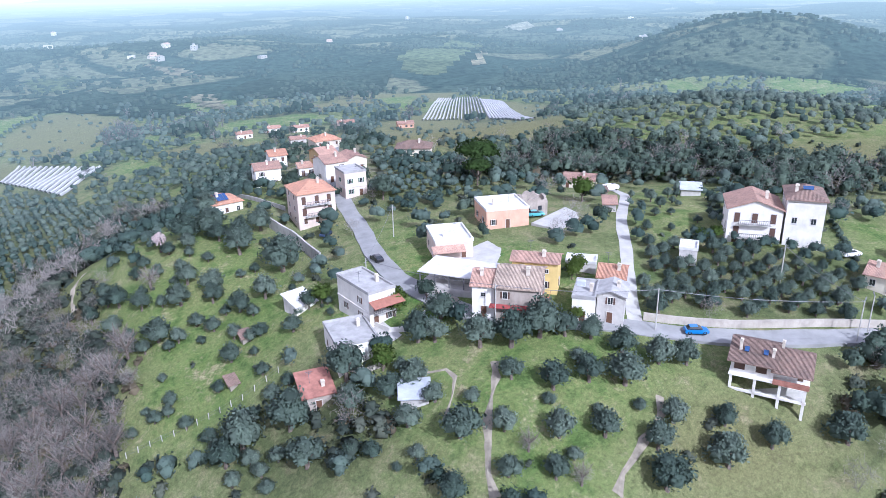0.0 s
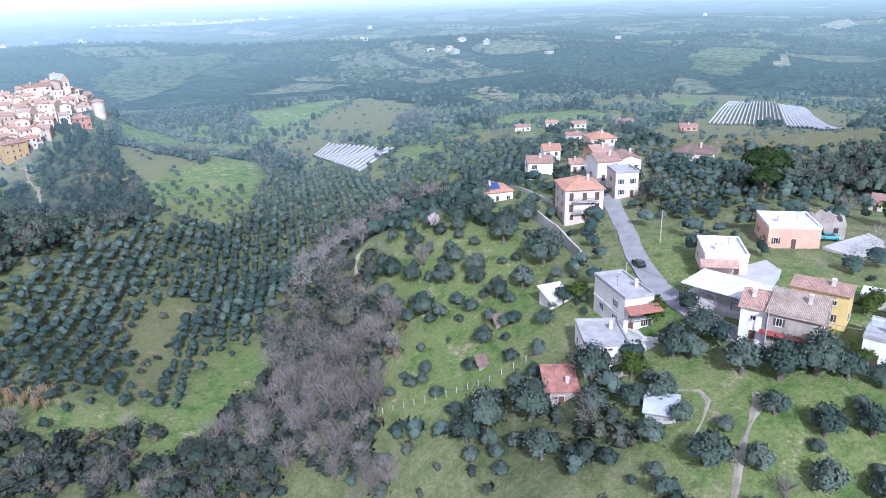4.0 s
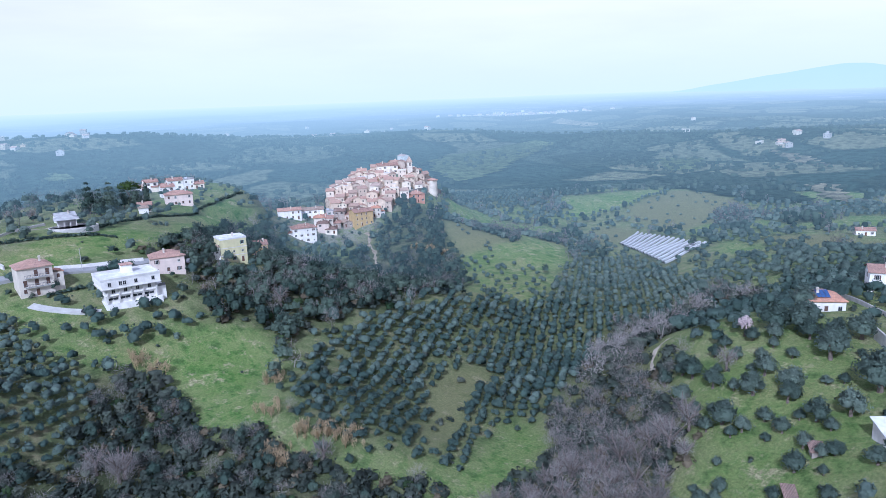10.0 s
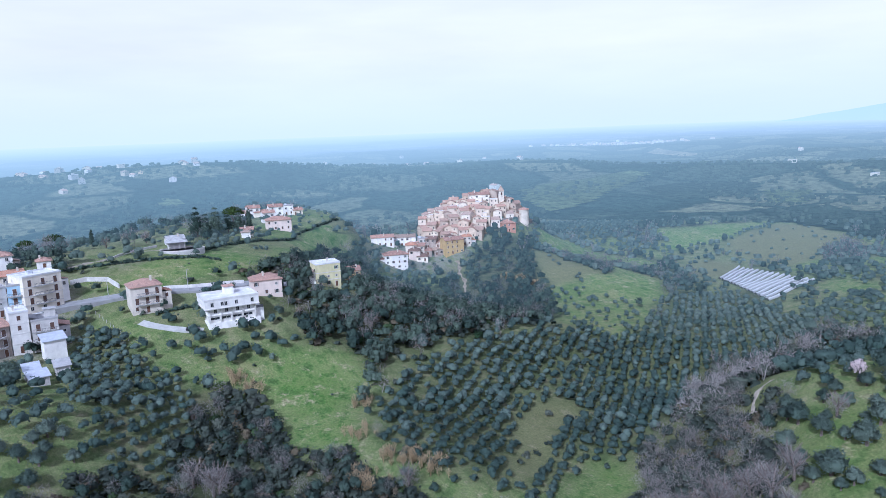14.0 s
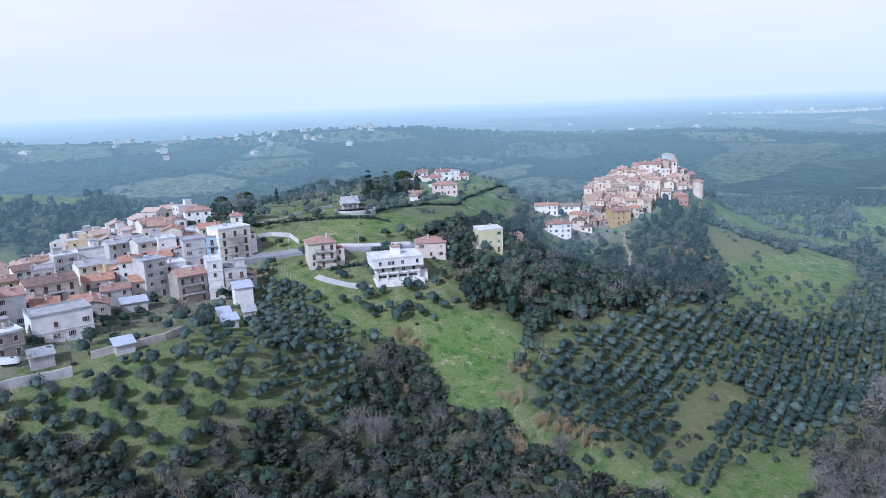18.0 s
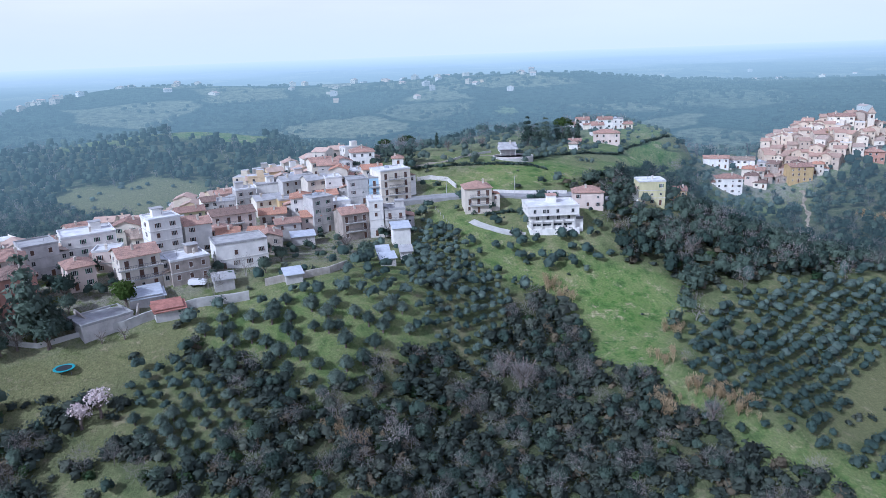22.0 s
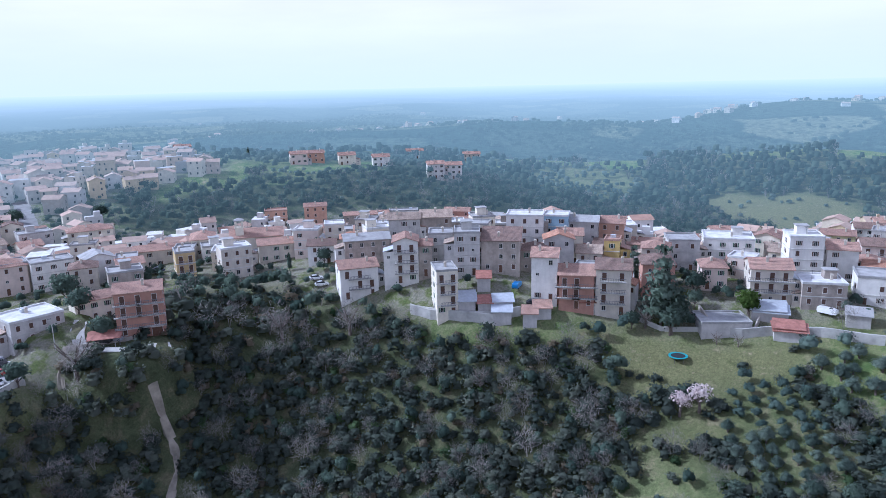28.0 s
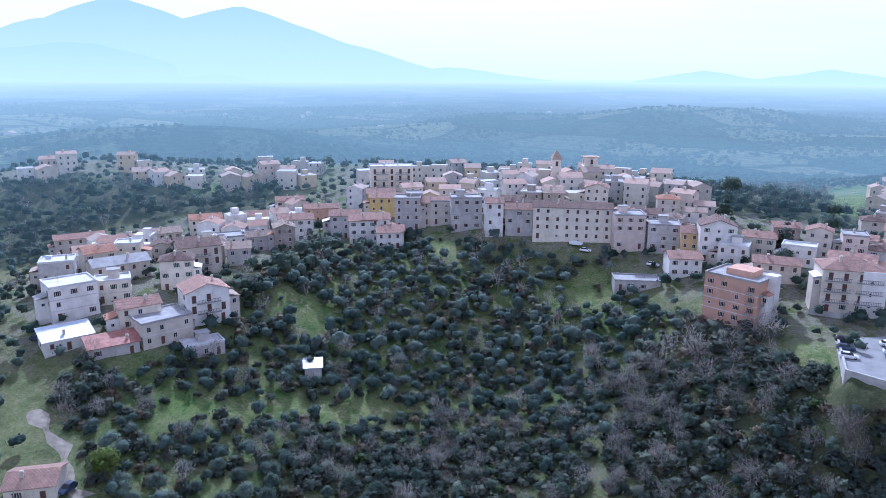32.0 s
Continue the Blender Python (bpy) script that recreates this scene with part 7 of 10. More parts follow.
house(-177.8, -121.8, 121, 11.1, 9.0, 4, "white", "white", "flat", group='ridge village houses')
house(-191.8, -119.3, 117, 7.9, 8.0, 4, "blue", "white", "flat", group='ridge village houses', sides=1)
house(-198.8, -113.4, 115, 9.7, 8.0, 4, "grey", "slab", "gable", group='ridge village houses', sides=1)
house(-206.6, -107.0, 112, 7.9, 9.0, 4, "orange", "tile", "gable", group='ridge village houses', sides=1)
house(-189.7, -98.0, 112, 4.5, 6.0, 3, "yellow", "tile", "flat", group='ridge village houses', sides=1)
house(-211.8, -97.7, 115, 15.3, 8.0, 2, "pink", "tile", "gable", group='ridge village houses', sides=False)
house(-152.5, -134.6, 131, 7.0, 8.0, 3, "grey", "slab", "flat", group='ridge village houses')
house(-146.1, -135.1, 133, 3.9, 7.0, 3, "stone", "tile", "gable", group='ridge village houses')
house(-215.7, -268.7, 141, 16.3, 8.0, 2, "pink", "tile", "gable", group='ridge village houses', sides=False)
house(-137.7, -193.9, 150, 14.8, 8.0, 2, "beige", "tile", "gable", group='ridge village houses', sides=False)
house(-209.2, -296.1, 145, 11.1, 8.0, 2, "orange", "tile", "flat", group='ridge village houses', sides=False)
house(-224.5, -283.5, 142, 11.3, 8.0, 3, "orange", "tile", "gable", group='ridge village houses', sides=False)
house(-242.2, -264.7, 142, 23.1, 7.0, 2, "stone", "tile", "gable", group='ridge village houses', sides=False)
house(-156.3, -153.2, 134, 9.7, 8.0, 3, "grey", "old", "gable", group='ridge village houses')
house(-114.6, -232.6, 154, 16.3, 8.0, 2, "beige", "tile", "gable", group='ridge village houses', sides=False)
house(-72.2, -247.3, 174, 9.3, 9.0, 3, "cream", "slab", "flat", group='ridge village houses', sides=False)
house(-100.0, -306.8, 172, 12.0, 9.0, 3, "grey", "slab", "flat", group='ridge village houses', sides=False)
house(-182.8, -108.8, 121, 7.6, 8.0, 3, "cream", "tile", "gable", group='ridge village houses')
house(-259.8, -254.9, 134, 14.7, 7.0, 2, "white", "slab", "flat", group='ridge village houses', sides=False)
house(-272.9, -358.1, 148, 10.4, 9.0, 2, "pink", "tile", "gable", group='far houses', sides=False)
house(-286.3, -358.0, 146, 10.6, 9.0, 2, "orange", "tile", "gable", group='far houses', sides=False)
house(-299.0, -342.6, 144, 10.7, 9.0, 2, "cream", "tile", "gable", group='far houses', sides=False)
house(-314.7, -327.8, 141, 10.8, 9.0, 2, "white", "tile", "gable", group='far houses', sides=False)
house(-411.3, -388.8, 138, 13.5, 9.0, 2, "white", "tile", "gable", group='far houses', sides=False)
house(-326.3, -291.2, 137, 10.5, 9.0, 3, "white", "tile", "gable", group='far houses', sides=False)
house(-341.1, -289.4, 135, 10.8, 9.0, 3, "white", "tile", "gable", group='far houses', sides=False)
house(-444.8, -357.6, 134, 13.7, 9.0, 2, "beige", "tile", "gable", group='far houses', sides=False)
house(-273.3, -499.5, 156, 12.0, 9.0, 2, "white", "tile", "gable", group='far houses', sides=False)
orange_block = house(0.4, -210.7, -204, 15.6, 13.0, 4, "orange", "slab", "flat", group='town houses', extra=0.5, sides=1)
cream_block = house(-26.5, -217.0, 188, 15.5, 11.0, 4, "cream", "tile", "hip", group='town houses', balcony=2, sides=-1)
house(61.8, -258.6, -165, 29.1, 9.0, 4, "cream", "brown", "gable", group='town houses', sides=False)
house(41.0, -258.0, -159, 11.0, 10.0, 4, "pink", "slab", "flat", group='town houses', sides=False)
house(28.5, -259.6, -169, 10.9, 10.0, 3, "grey", "slab", "flat", group='town houses', sides=False)
house(19.1, -253.8, -171, 5.8, 9.0, 3, "ochre", "tile", "gable", group='town houses', sides=False)
house(10.2, -251.4, -168, 11.6, 10.0, 4, "white", "brown", "side", group='town houses', sides=False)
house(19.3, -240.0, -161, 10.5, 9.0, 2, "white", "tile", "gable", group='town houses', sides=False)
house(32.9, -232.4, -162, 14.7, 8.0, 1, "grey", "slab", "flat", group='town houses', sides=False)
house(-52.0, -289.3, 170, 15.0, 9.0, 3, "cream", "tile", "gable", group='town houses', sides=False)
house(-57.7, -260.8, 168, 13.1, 8.0, 3, "white", "tile", "gable", group='town houses', sides=False)
house(-70.3, -246.4, 169, 11.6, 9.0, 3, "pink", "tile", "hip", group='town houses', sides=False)
house(90.9, -251.8, -155, 6.6, 8.0, 4, "white", "tile", "gable", group='town houses', sides=False)
house(103.6, -254.3, -153, 12.0, 9.0, 4, "grey", "slab", "flat", group='town houses', sides=False)
house(118.7, -258.2, -155, 11.0, 9.0, 3, "beige", "tile", "gable", group='town houses', sides=False)
house(127.7, -250.9, -153, 10.3, 9.0, 4, "grey", "slab", "flat", group='town houses', sides=False)
house(150.7, -270.2, -151, 12.4, 9.0, 3, "yellow", "tile", "gable", group='town houses', sides=False)
house(137.2, -231.4, -149, 10.6, 9.0, 3, "white", "tile", "gable", group='town houses', sides=False)
house(124.9, -229.5, -147, 9.4, 8.0, 2, "white", "tile", "gable", group='town houses', sides=False)
house(82.2, -256.7, -162, 10.4, 9.0, 3, "grey", "tile", "gable", group='town houses', sides=False)
house(-8.5, -230.5, 183, 13.2, 8.0, 2, "beige", "tile", "gable", group='town houses', sides=-1)
house(-3.4, -254.0, 179, 10.3, 8.0, 2, "beige", "tile", "gable", group='town houses', sides=False)
house(-42.2, -235.1, 170, 5.7, 6.0, 1, "grey", "slab", "flat", group='town houses', sides=False)
house(-29.8, -242.3, 173, 12.7, 8.0, 2, "pink", "tile", "gable", group='town houses', sides=False)
house(-38.9, -239.0, 171, 13.5, 8.0, 2, "cream", "tile", "gable", group='town houses', sides=False)
house(157.1, -291.7, -147, 19.7, 10.0, 5, "cream", "white", "flat", group='town houses', balcony=2, sides=False)
house(139.3, -146.0, -122, 11.7, 10.0, 3, "white", "tile", "side", group='town houses', balcony=1, sides=-1)
house(142.1, -132.2, -113, 13.4, 11.0, 2, "beige", "slab", "flat", group='town houses', sides=-1)
house(149.9, -132.2, -122, 10.7, 8.0, 2, "cream", "tile", "gable", group='town houses', sides=-1)
house(168.8, -126.8, -115, 11.9, 10.0, 3, "white", "white", "flat", group='town houses', sides=-1)
house(177.1, -150.7, -116, 16.3, 9.0, 2, "beige", "slab", "gable", group='town houses', sides=False)
house(160.8, -167.5, -126, 12.9, 9.0, 3, "beige", "brown", "gable", group='town houses', balcony=1, sides=False)
house(182.0, -210.4, -129, 15.9, 9.0, 2, "white", "slab", "flat", group='town houses', sides=False)
house(228.5, -217.0, -124, 16.4, 9.0, 2, "beige", "old", "gable", group='town houses', sides=False)
house(222.3, -237.7, -132, 13.8, 9.0, 2, "cream", "orange", "gable", group='town houses', sides=False)
house(168.3, -230.3, -139, 13.6, 9.0, 3, "white", "tile", "gable", group='town houses', sides=False)
house(149.5, -238.4, -148, 12.3, 9.0, 3, "grey", "tile", "gable", group='town houses', sides=False)
house(133.1, -233.9, -150, 10.8, 9.0, 3, "white", "tile", "gable", group='town houses', sides=False)
house(124.5, -232.1, -152, 8.3, 8.0, 2, "white", "tile", "gable", group='town houses', sides=False)
house(127.8, -256.9, -149, 6.5, 8.0, 4, "stone", "slab", "flat", group='town houses', sides=False)
house(116.2, -258.8, -156, 8.7, 9.0, 3, "beige", "slab", "flat", group='town houses', sides=False)
house(144.9, -263.6, -151, 13.3, 8.0, 3, "yellow", "tile", "gable", group='town houses', sides=False)
house(196.9, -265.9, -139, 12.8, 8.0, 2, "beige", "tile", "gable", group='town houses', sides=False)
house(175.3, -259.3, -141, 14.8, 8.0, 2, "orange", "tile", "gable", group='town houses', sides=False)
house(156.6, -115.0, -116, 11.6, 7.0, 1, "white", "sheet", "shed", group='town houses', sides=-1)
house(145.5, -119.3, -120, 11.9, 6.0, 1, "grey", "rust", "shed", group='town houses', sides=-1)
house(129.8, -134.2, -121, 10.2, 6.0, 1, "grey", "white", "flat", group='town houses', sides=-1)
house(104.5, -148.2, -145, 4.5, 4.0, 1, "grey", "sheet", "shed", group='town houses', panes=False)
house(122.2, -79.5, -143, 9.0, 8.0, 1, "cream", "tile", "gable", group='town houses', sides=1)
house(199.6, -246.2, -136, 19.3, 8.0, 2, "cream", "tile", "gable", group='town houses', sides=False)
house(257.2, -200.6, -123, 19.0, 8.0, 2, "beige", "tile", "gable", group='town houses', sides=False)
house(210.1, -158.9, -122, 12.7, 8.0, 2, "cream", "tile", "gable", group='town houses', sides=False)
house(-369.0, 224.8, 69, 14.4, 9.0, 3, "white", "tile", "hip", group='old hill town houses', sides=False)
house(-402.8, 236.0, 65, 14.8, 8.0, 2, "white", "tile", "gable", group='old hill town houses', sides=False)
house(-401.4, 252.5, 63, 14.8, 8.0, 2, "white", "old", "gable", group='old hill town houses', sides=False)
house(-372.7, 271.7, 79, 13.3, 9.0, 3, "ochre", "tile", "gable", group='old hill town houses', sides=False)
house(-374.3, 321.6, 69, 9.6, 9.0, 2, "terracotta", "tile", "hip", group='old hill town houses', sides=False)
house(-411.8, 326.7, 57, 14.9, 9.0, 2, "cream", "tile", "gable", group='old hill town houses', sides=False)
house(-442.3, 163.3, 80, 7.9, 8.0, 2, "white", "tile", "gable", group='villas on the ridge', sides=False)
house(-439.9, 169.2, 79, 4.9, 8.0, 1, "white", "slab", "flat", group='villas on the ridge', sides=False)
house(-437.4, 176.5, 78, 9.0, 8.0, 2, "white", "tile", "gable", group='villas on the ridge', sides=False)
house(-434.2, 183.8, 77, 6.3, 8.0, 2, "white", "slab", "flat", group='villas on the ridge', sides=False)
house(-431.7, 189.3, 76, 6.0, 8.0, 1, "cream", "tile", "gable", group='villas on the ridge', sides=False)
house(-439.8, 168.5, 79, 11.3, 8.0, 1, "cream", "tile", "gable", group='villas on the ridge', sides=False)
house(-444.0, 157.7, 80, 5.3, 8.0, 1, "white", "tile", "gable", group='villas on the ridge', sides=False)
house(-340.0, 121.0, 70, 4.3, 4.0, 1, "white", "old", "hip", panes=False, label='small white chapel with a hipped roof', sides=False)
house(-183.2, -50.5, 115, 8.1, 4.0, 1, "grey", "sheet", "shed", panes=False, lift=-0.6, group='sheds', label='low lean-to shed with a sheet metal roof', sides=-1)
house(-176.4, -43.6, 114, 6.9, 4.0, 1, "grey", "rust", "shed", panes=False, lift=-0.6, group='sheds', label='low lean-to shed with a sheet metal roof', sides=-1)
house(-188.6, -12.8, 104, 4.6, 4.0, 1, "grey", "sheet", "shed", panes=False, lift=-0.6, group='sheds', label='low lean-to shed with a sheet metal roof', sides=-1)
house(-206.7, 14.6, 96, 4.6, 4.0, 1, "grey", "sheet", "shed", panes=False, lift=-0.6, group='sheds', label='low lean-to shed with a sheet metal roof', sides=-1)
house(-181.5, -49.4, 110, 7.9, 4.0, 1, "grey", "sheet", "shed", panes=False, lift=-0.4, group='sheds', label='low lean-to shed with a sheet metal roof', sides=-1)
house(-176.2, -42.9, 109, 6.6, 4.0, 1, "grey", "rust", "shed", panes=False, lift=-0.4, group='sheds', label='low lean-to shed with a sheet metal roof', sides=-1)
house(-141.1, -115.8, 134, 4.6, 4.0, 1, "grey", "sheet", "shed", panes=False, lift=-0.4, group='sheds', label='low lean-to shed with a sheet metal roof', sides=-1)
house(-145.8, -107.0, 131, 5.1, 4.0, 1, "grey", "sheet", "shed", panes=False, lift=-0.4, group='sheds', label='low lean-to shed with a sheet metal roof', sides=-1)
house(-142.5, -110.7, 133, 3.7, 4.0, 1, "grey", "rust", "shed", panes=False, lift=-0.4, group='sheds', label='low lean-to shed with a sheet metal roof', sides=-1)
house(-149.5, -96.9, 128, 4.3, 4.0, 1, "grey", "tile", "shed", panes=False, lift=-0.4, group='sheds', label='low lean-to shed with a sheet metal roof', sides=-1)
house(-158.8, -88.9, 124, 3.6, 4.0, 1, "grey", "rust", "shed", panes=False, lift=-0.4, group='sheds', label='low lean-to shed with a sheet metal roof', sides=-1)
house(-40.1, 126.5, 32, 1.8, 2.5, 1, "stone", "brown", "shed", panes=False, lift=-1.9, group='sheds', label='tiny garden hut with a dark pitched roof', sides=-1)
house(-40.2, 115.3, 34, 1.5, 2.5, 1, "stone", "brown", "shed", panes=False, lift=-1.9, group='sheds', label='tiny garden hut with a dark pitched roof', sides=-1)
house(44.1, 186.1, 2, 2.3, 2.5, 1, "stone", "brown", "shed", panes=False, lift=-1.9, group='sheds', label='tiny garden hut with a dark pitched roof', sides=-1)
house(-142.4, -104.8, 126, 4.9, 4.0, 1, "grey", "sheet", "shed", panes=False, lift=0.3, group='sheds', label='low lean-to shed with a sheet metal roof')
house(-140.0, -114.7, 129, 4.5, 4.0, 1, "grey", "sheet", "shed", panes=False, lift=0.3, group='sheds', label='low lean-to shed with a sheet metal roof')
house(-148.1, -115.2, 128, 3.6, 4.0, 1, "grey", "rust", "shed", panes=False, lift=0.3, group='sheds', label='low lean-to shed with a sheet metal roof')
house(-145.5, -98.1, 124, 3.6, 4.0, 1, "grey", "tile", "shed", panes=False, lift=0.3, group='sheds', label='low lean-to shed with a sheet metal roof')
house(-181.5, -50.1, 110, 7.8, 4.0, 1, "grey", "sheet", "shed", panes=False, group='sheds', label='low lean-to shed with a sheet metal roof', sides=-1)
house(-176.5, -43.7, 109, 6.5, 4.0, 1, "grey", "rust", "shed", panes=False, group='sheds', label='low lean-to shed with a sheet metal roof', sides=-1)
house(-188.2, -31.2, 104, 5.2, 4.0, 1, "grey", "slab", "shed", panes=False, group='sheds', label='low lean-to shed with a sheet metal roof', sides=-1)
house(-233.7, -11.4, 98, 7.5, 4.0, 1, "grey", "sheet", "shed", panes=False, group='sheds', label='low lean-to shed with a sheet metal roof', sides=False)
house(-213.4, 13.8, 91, 3.6, 4.0, 1, "grey", "sheet", "shed", panes=False, group='sheds', label='low lean-to shed with a sheet metal roof', sides=-1)
house(-214.7, 21.2, 89, 3.6, 4.0, 1, "grey", "slab", "shed", panes=False, group='sheds', label='low lean-to shed with a sheet metal roof', sides=-1)
house(67.5, 183.7, -15, 5.0, 4.0, 1, "grey", "sheet", "shed", panes=False, lift=-1, group='sheds', label='low garden shed with a sheet metal roof', sides=-1)
house(41.5, 166.8, -9, 3.0, 4.0, 1, "grey", "tile", "shed", panes=False, lift=-1, group='sheds', label='low garden shed with a sheet metal roof', sides=-1)

# ---- olive trees that stand alone ----
olive(6.0, 106.2, 1.78)
olive(11.1, 104.9, 1.93)
olive(16.1, 106.9, 1.96)
olive(20.5, 107.1, 1.32)
olive(24.8, 106.7, 1.16)
olive(29.5, 104.0, 1.32)
olive(35.2, 102.0, 1.45)
olive(40.0, 102.4, 1.34)
olive(10.5, 97.9, 1.17)
olive(22.8, 97.3, 1.31)
olive(16.9, 95.7, 1.38)
olive(28.5, 97.3, 1.83)
olive(16.6, 87.8, 1.32)
olive(8.6, 88.9, 1.11)
olive(2.0, 89.3, 1.76)
olive(34.7, 91.6, 1.19)
olive(23.5, 88.1, 1.25)
olive(31.3, 87.2, 1.37)
olive(43.0, 92.2, 1.03)
olive(8.6, 82.1, 1.07)
olive(15.3, 81.7, 1.08)
olive(41.8, 86.5, 1.73)
olive(49.3, 89.3, 1.24)
olive(61.5, 90.3, 1.72)
olive(0.5, 80.5, 1.26)
olive(-4.7, 110.5, 1.67)
olive(-1.7, 109.8, 1.33)
olive(-5.0, 101.3, 1.42)
olive(-0.7, 115.8, 1.65)
olive(-9.2, 99.8, 1.27)
olive(-1.8, 96.5, 1.07)
olive(-6.1, 93.6, 1.28)
olive(-11.6, 90.5, 0.91)
olive(-15.8, 100.5, 1.46)
olive(-17.0, 106.0, 1.84)
olive(-26.5, 101.4, 2.19)
olive(-22.4, 93.5, 1.76)
olive(-35.0, 101.1, 2.09)
olive(-37.7, 99.4, 1.58)
olive(31.3, 82.0, 1.79)
olive(-75.1, 148.3, 1.44)
olive(-67.7, 143.3, 1.29)
olive(-58.9, 149.1, 1.39)
olive(-60.2, 132.3, 1.72)
olive(-73.7, 140.6, 1.21)
olive(-58.1, 141.8, 1.61)
olive(-51.9, 145.3, 1.52)
olive(-50.8, 141.2, 1.22)
olive(-43.6, 136.5, 1.51)
olive(-49.2, 159.7, 1.91)
olive(-38.7, 139.7, 1.52)
olive(-37.0, 150.5, 2.45)
olive(-65.1, 169.4, 2.05)
olive(-60.1, 172.2, 2.31)
olive(-50.6, 165.3, 1.96)
olive(-66.2, 190.4, 2.03)
olive(-52.6, 134.9, 1.02)
olive(-48.1, 131.9, 1.00)
olive(-54.4, 112.1, 0.86)
olive(-52.0, 114.9, 0.86)
olive(-41.7, 121.2, 1.17)
olive(-29.5, 123.4, 1.14)
olive(-36.9, 126.2, 0.94)
olive(-55.4, 130.9, 1.01)
olive(-56.7, 168.5, 1.51)
olive(-47.6, 174.3, 1.83)


# ---- dense quarters: rows of houses along the contour ----
def quarter(corners, gap, turn, group, floors, single=25, keep=0.9, seed=1, flat=0.3, small=1.0, room=3.2, wide=(0.72, 1.0), mats=None, walls=("white", "cream", "grey", "stone", "beige", "pink", "beige", "cream")):
    """Fills a quarter with houses: the nearest as things of their own, the rest as one mesh."""
    rng = random.Random(seed)
    xs, ys = [c[0] for c in corners], [c[1] for c in corners]
    a = radians(turn)
    cx, cy = (min(xs) + max(xs)) / 2, (min(ys) + max(ys)) / 2
    n = int(max(max(xs) - min(xs), max(ys) - min(ys)) / gap) + 1
    found = []
    for i in range(-n, n + 1):
        for j in range(-n, n + 1):
            u, v = i * gap * 0.98 + (j % 2) * gap * 0.4 + rng.uniform(-0.8, 0.8), j * gap * 1.3 + rng.uniform(-1, 1)
            x, y = cx + u * math.cos(a) - v * math.sin(a), cy + u * math.sin(a) + v * math.cos(a)
            if bool(inside(np.array(x), np.array(y), corners)) and rng.random() < keep and not cover_at(np.array((x, x + room, x - room, x, x)), np.array((y, y, y, y + room, y - room)))[1].any() and math.hypot(x, y) < 670:
                found.append((math.hypot(x, y), x, y, gap * rng.uniform(*wide), rng.uniform(6.5, 9) * small, rng.choice(floors), rng.random() < flat, rng.uniform(-14, 14)))
    found.sort()
    rest = []
    for k, (r, x, y, w, d, fl, isflat, off) in enumerate(found):
        turned_to = math.degrees(math.atan2(-x, y)) + off
        if k < single:
            house(x, y, turned_to, w, d, fl, rng.choice(walls), rng.choice(("slab", "white")) if isflat else rng.choice(("tile", "tile", "brown", "old", "orange")), "flat" if isflat else rng.choice(("gable", "gable", "side", "hip")), group, sides=False)
        else:
            rest.append((x, y, turned_to, w, d, fl, not isflat, float(height(x, y))))
            keep_clear(x, y, 4)
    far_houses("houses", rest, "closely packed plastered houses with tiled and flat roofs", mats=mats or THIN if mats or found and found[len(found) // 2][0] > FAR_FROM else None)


quarter([(-409.6, 273.5), (-572.9, 384.6), (-562.7, 399.4), (-556.6, 407.7), (-548.8, 418.2), (-532.9, 438.3), (-406.7, 344.1), (-516.6, 457.4), (-386.8, 344.0), (-381.0, 315.3), (-373.8, 300.3), (-372.9, 284.6), (-368.6, 276.4), (-371.7, 265.9), (-375.2, 254.2), (-377.8, 242.0), (-389.0, 246.9), (-394.8, 262.8)], 6.0, 55, "old hill town houses", (1, 1, 2, 2), single=12, seed=3, flat=0.08, keep=1.0, small=1.1, room=0.5, wide=(0.85, 1.3), mats=HILL, walls=("cream", "beige", "stone", "beige", "pink", "cream", "stone", "grey"))
quarter([(172.0, -267.0), (189.7, -319.4), (131.1, -330.2), (24.8, -344.8), (13.8, -287.6), (36.5, -262.4), (82.8, -257.9), (127.4, -261.9)], 9.6, 0, "town houses", (2, 2, 3, 3), single=10, seed=4, keep=0.85)
quarter([(-56.7, -409.0), (-116.2, -552.8), (-181.6, -526.0), (-284.8, -516.1), (-227.2, -365.6), (-188.1, -369.1), (-153.3, -348.7), (-119.0, -307.6), (-85.3, -314.4), (-46.4, -295.7), (-41.0, -331.9)], 10, 0, "town houses", (2, 2, 3), single=5, seed=5, keep=0.62)
quarter([(335.7, -227.2), (353.9, -253.7), (313.9, -285.1), (222.6, -326.1), (198.0, -299.6), (241.8, -282.7), (277.2, -272.4)], 10, 20, "far town houses", (2, 2, 3), single=0, seed=6, keep=0.55)
quarter([(-66.0, -323.0), (-88.0, -401.1), (-122.6, -446.7), (-164.0, -415.6), (-145.3, -360.4), (-133.2, -312.7), (-105.8, -301.7), (-85.0, -304.3)], 9.5, 10, "far town houses", (2, 2, 3), single=8, seed=15, keep=0.75)
quarter([(-235.1, -531.7), (-257.4, -466.3), (-215.2, -385.0), (-190.7, -366.6), (-135.1, -376.0), (-100.9, -350.0), (-200.3, -660.3)], 10, -30, "far town houses", (2, 2, 3), single=0, seed=7, keep=0.5)


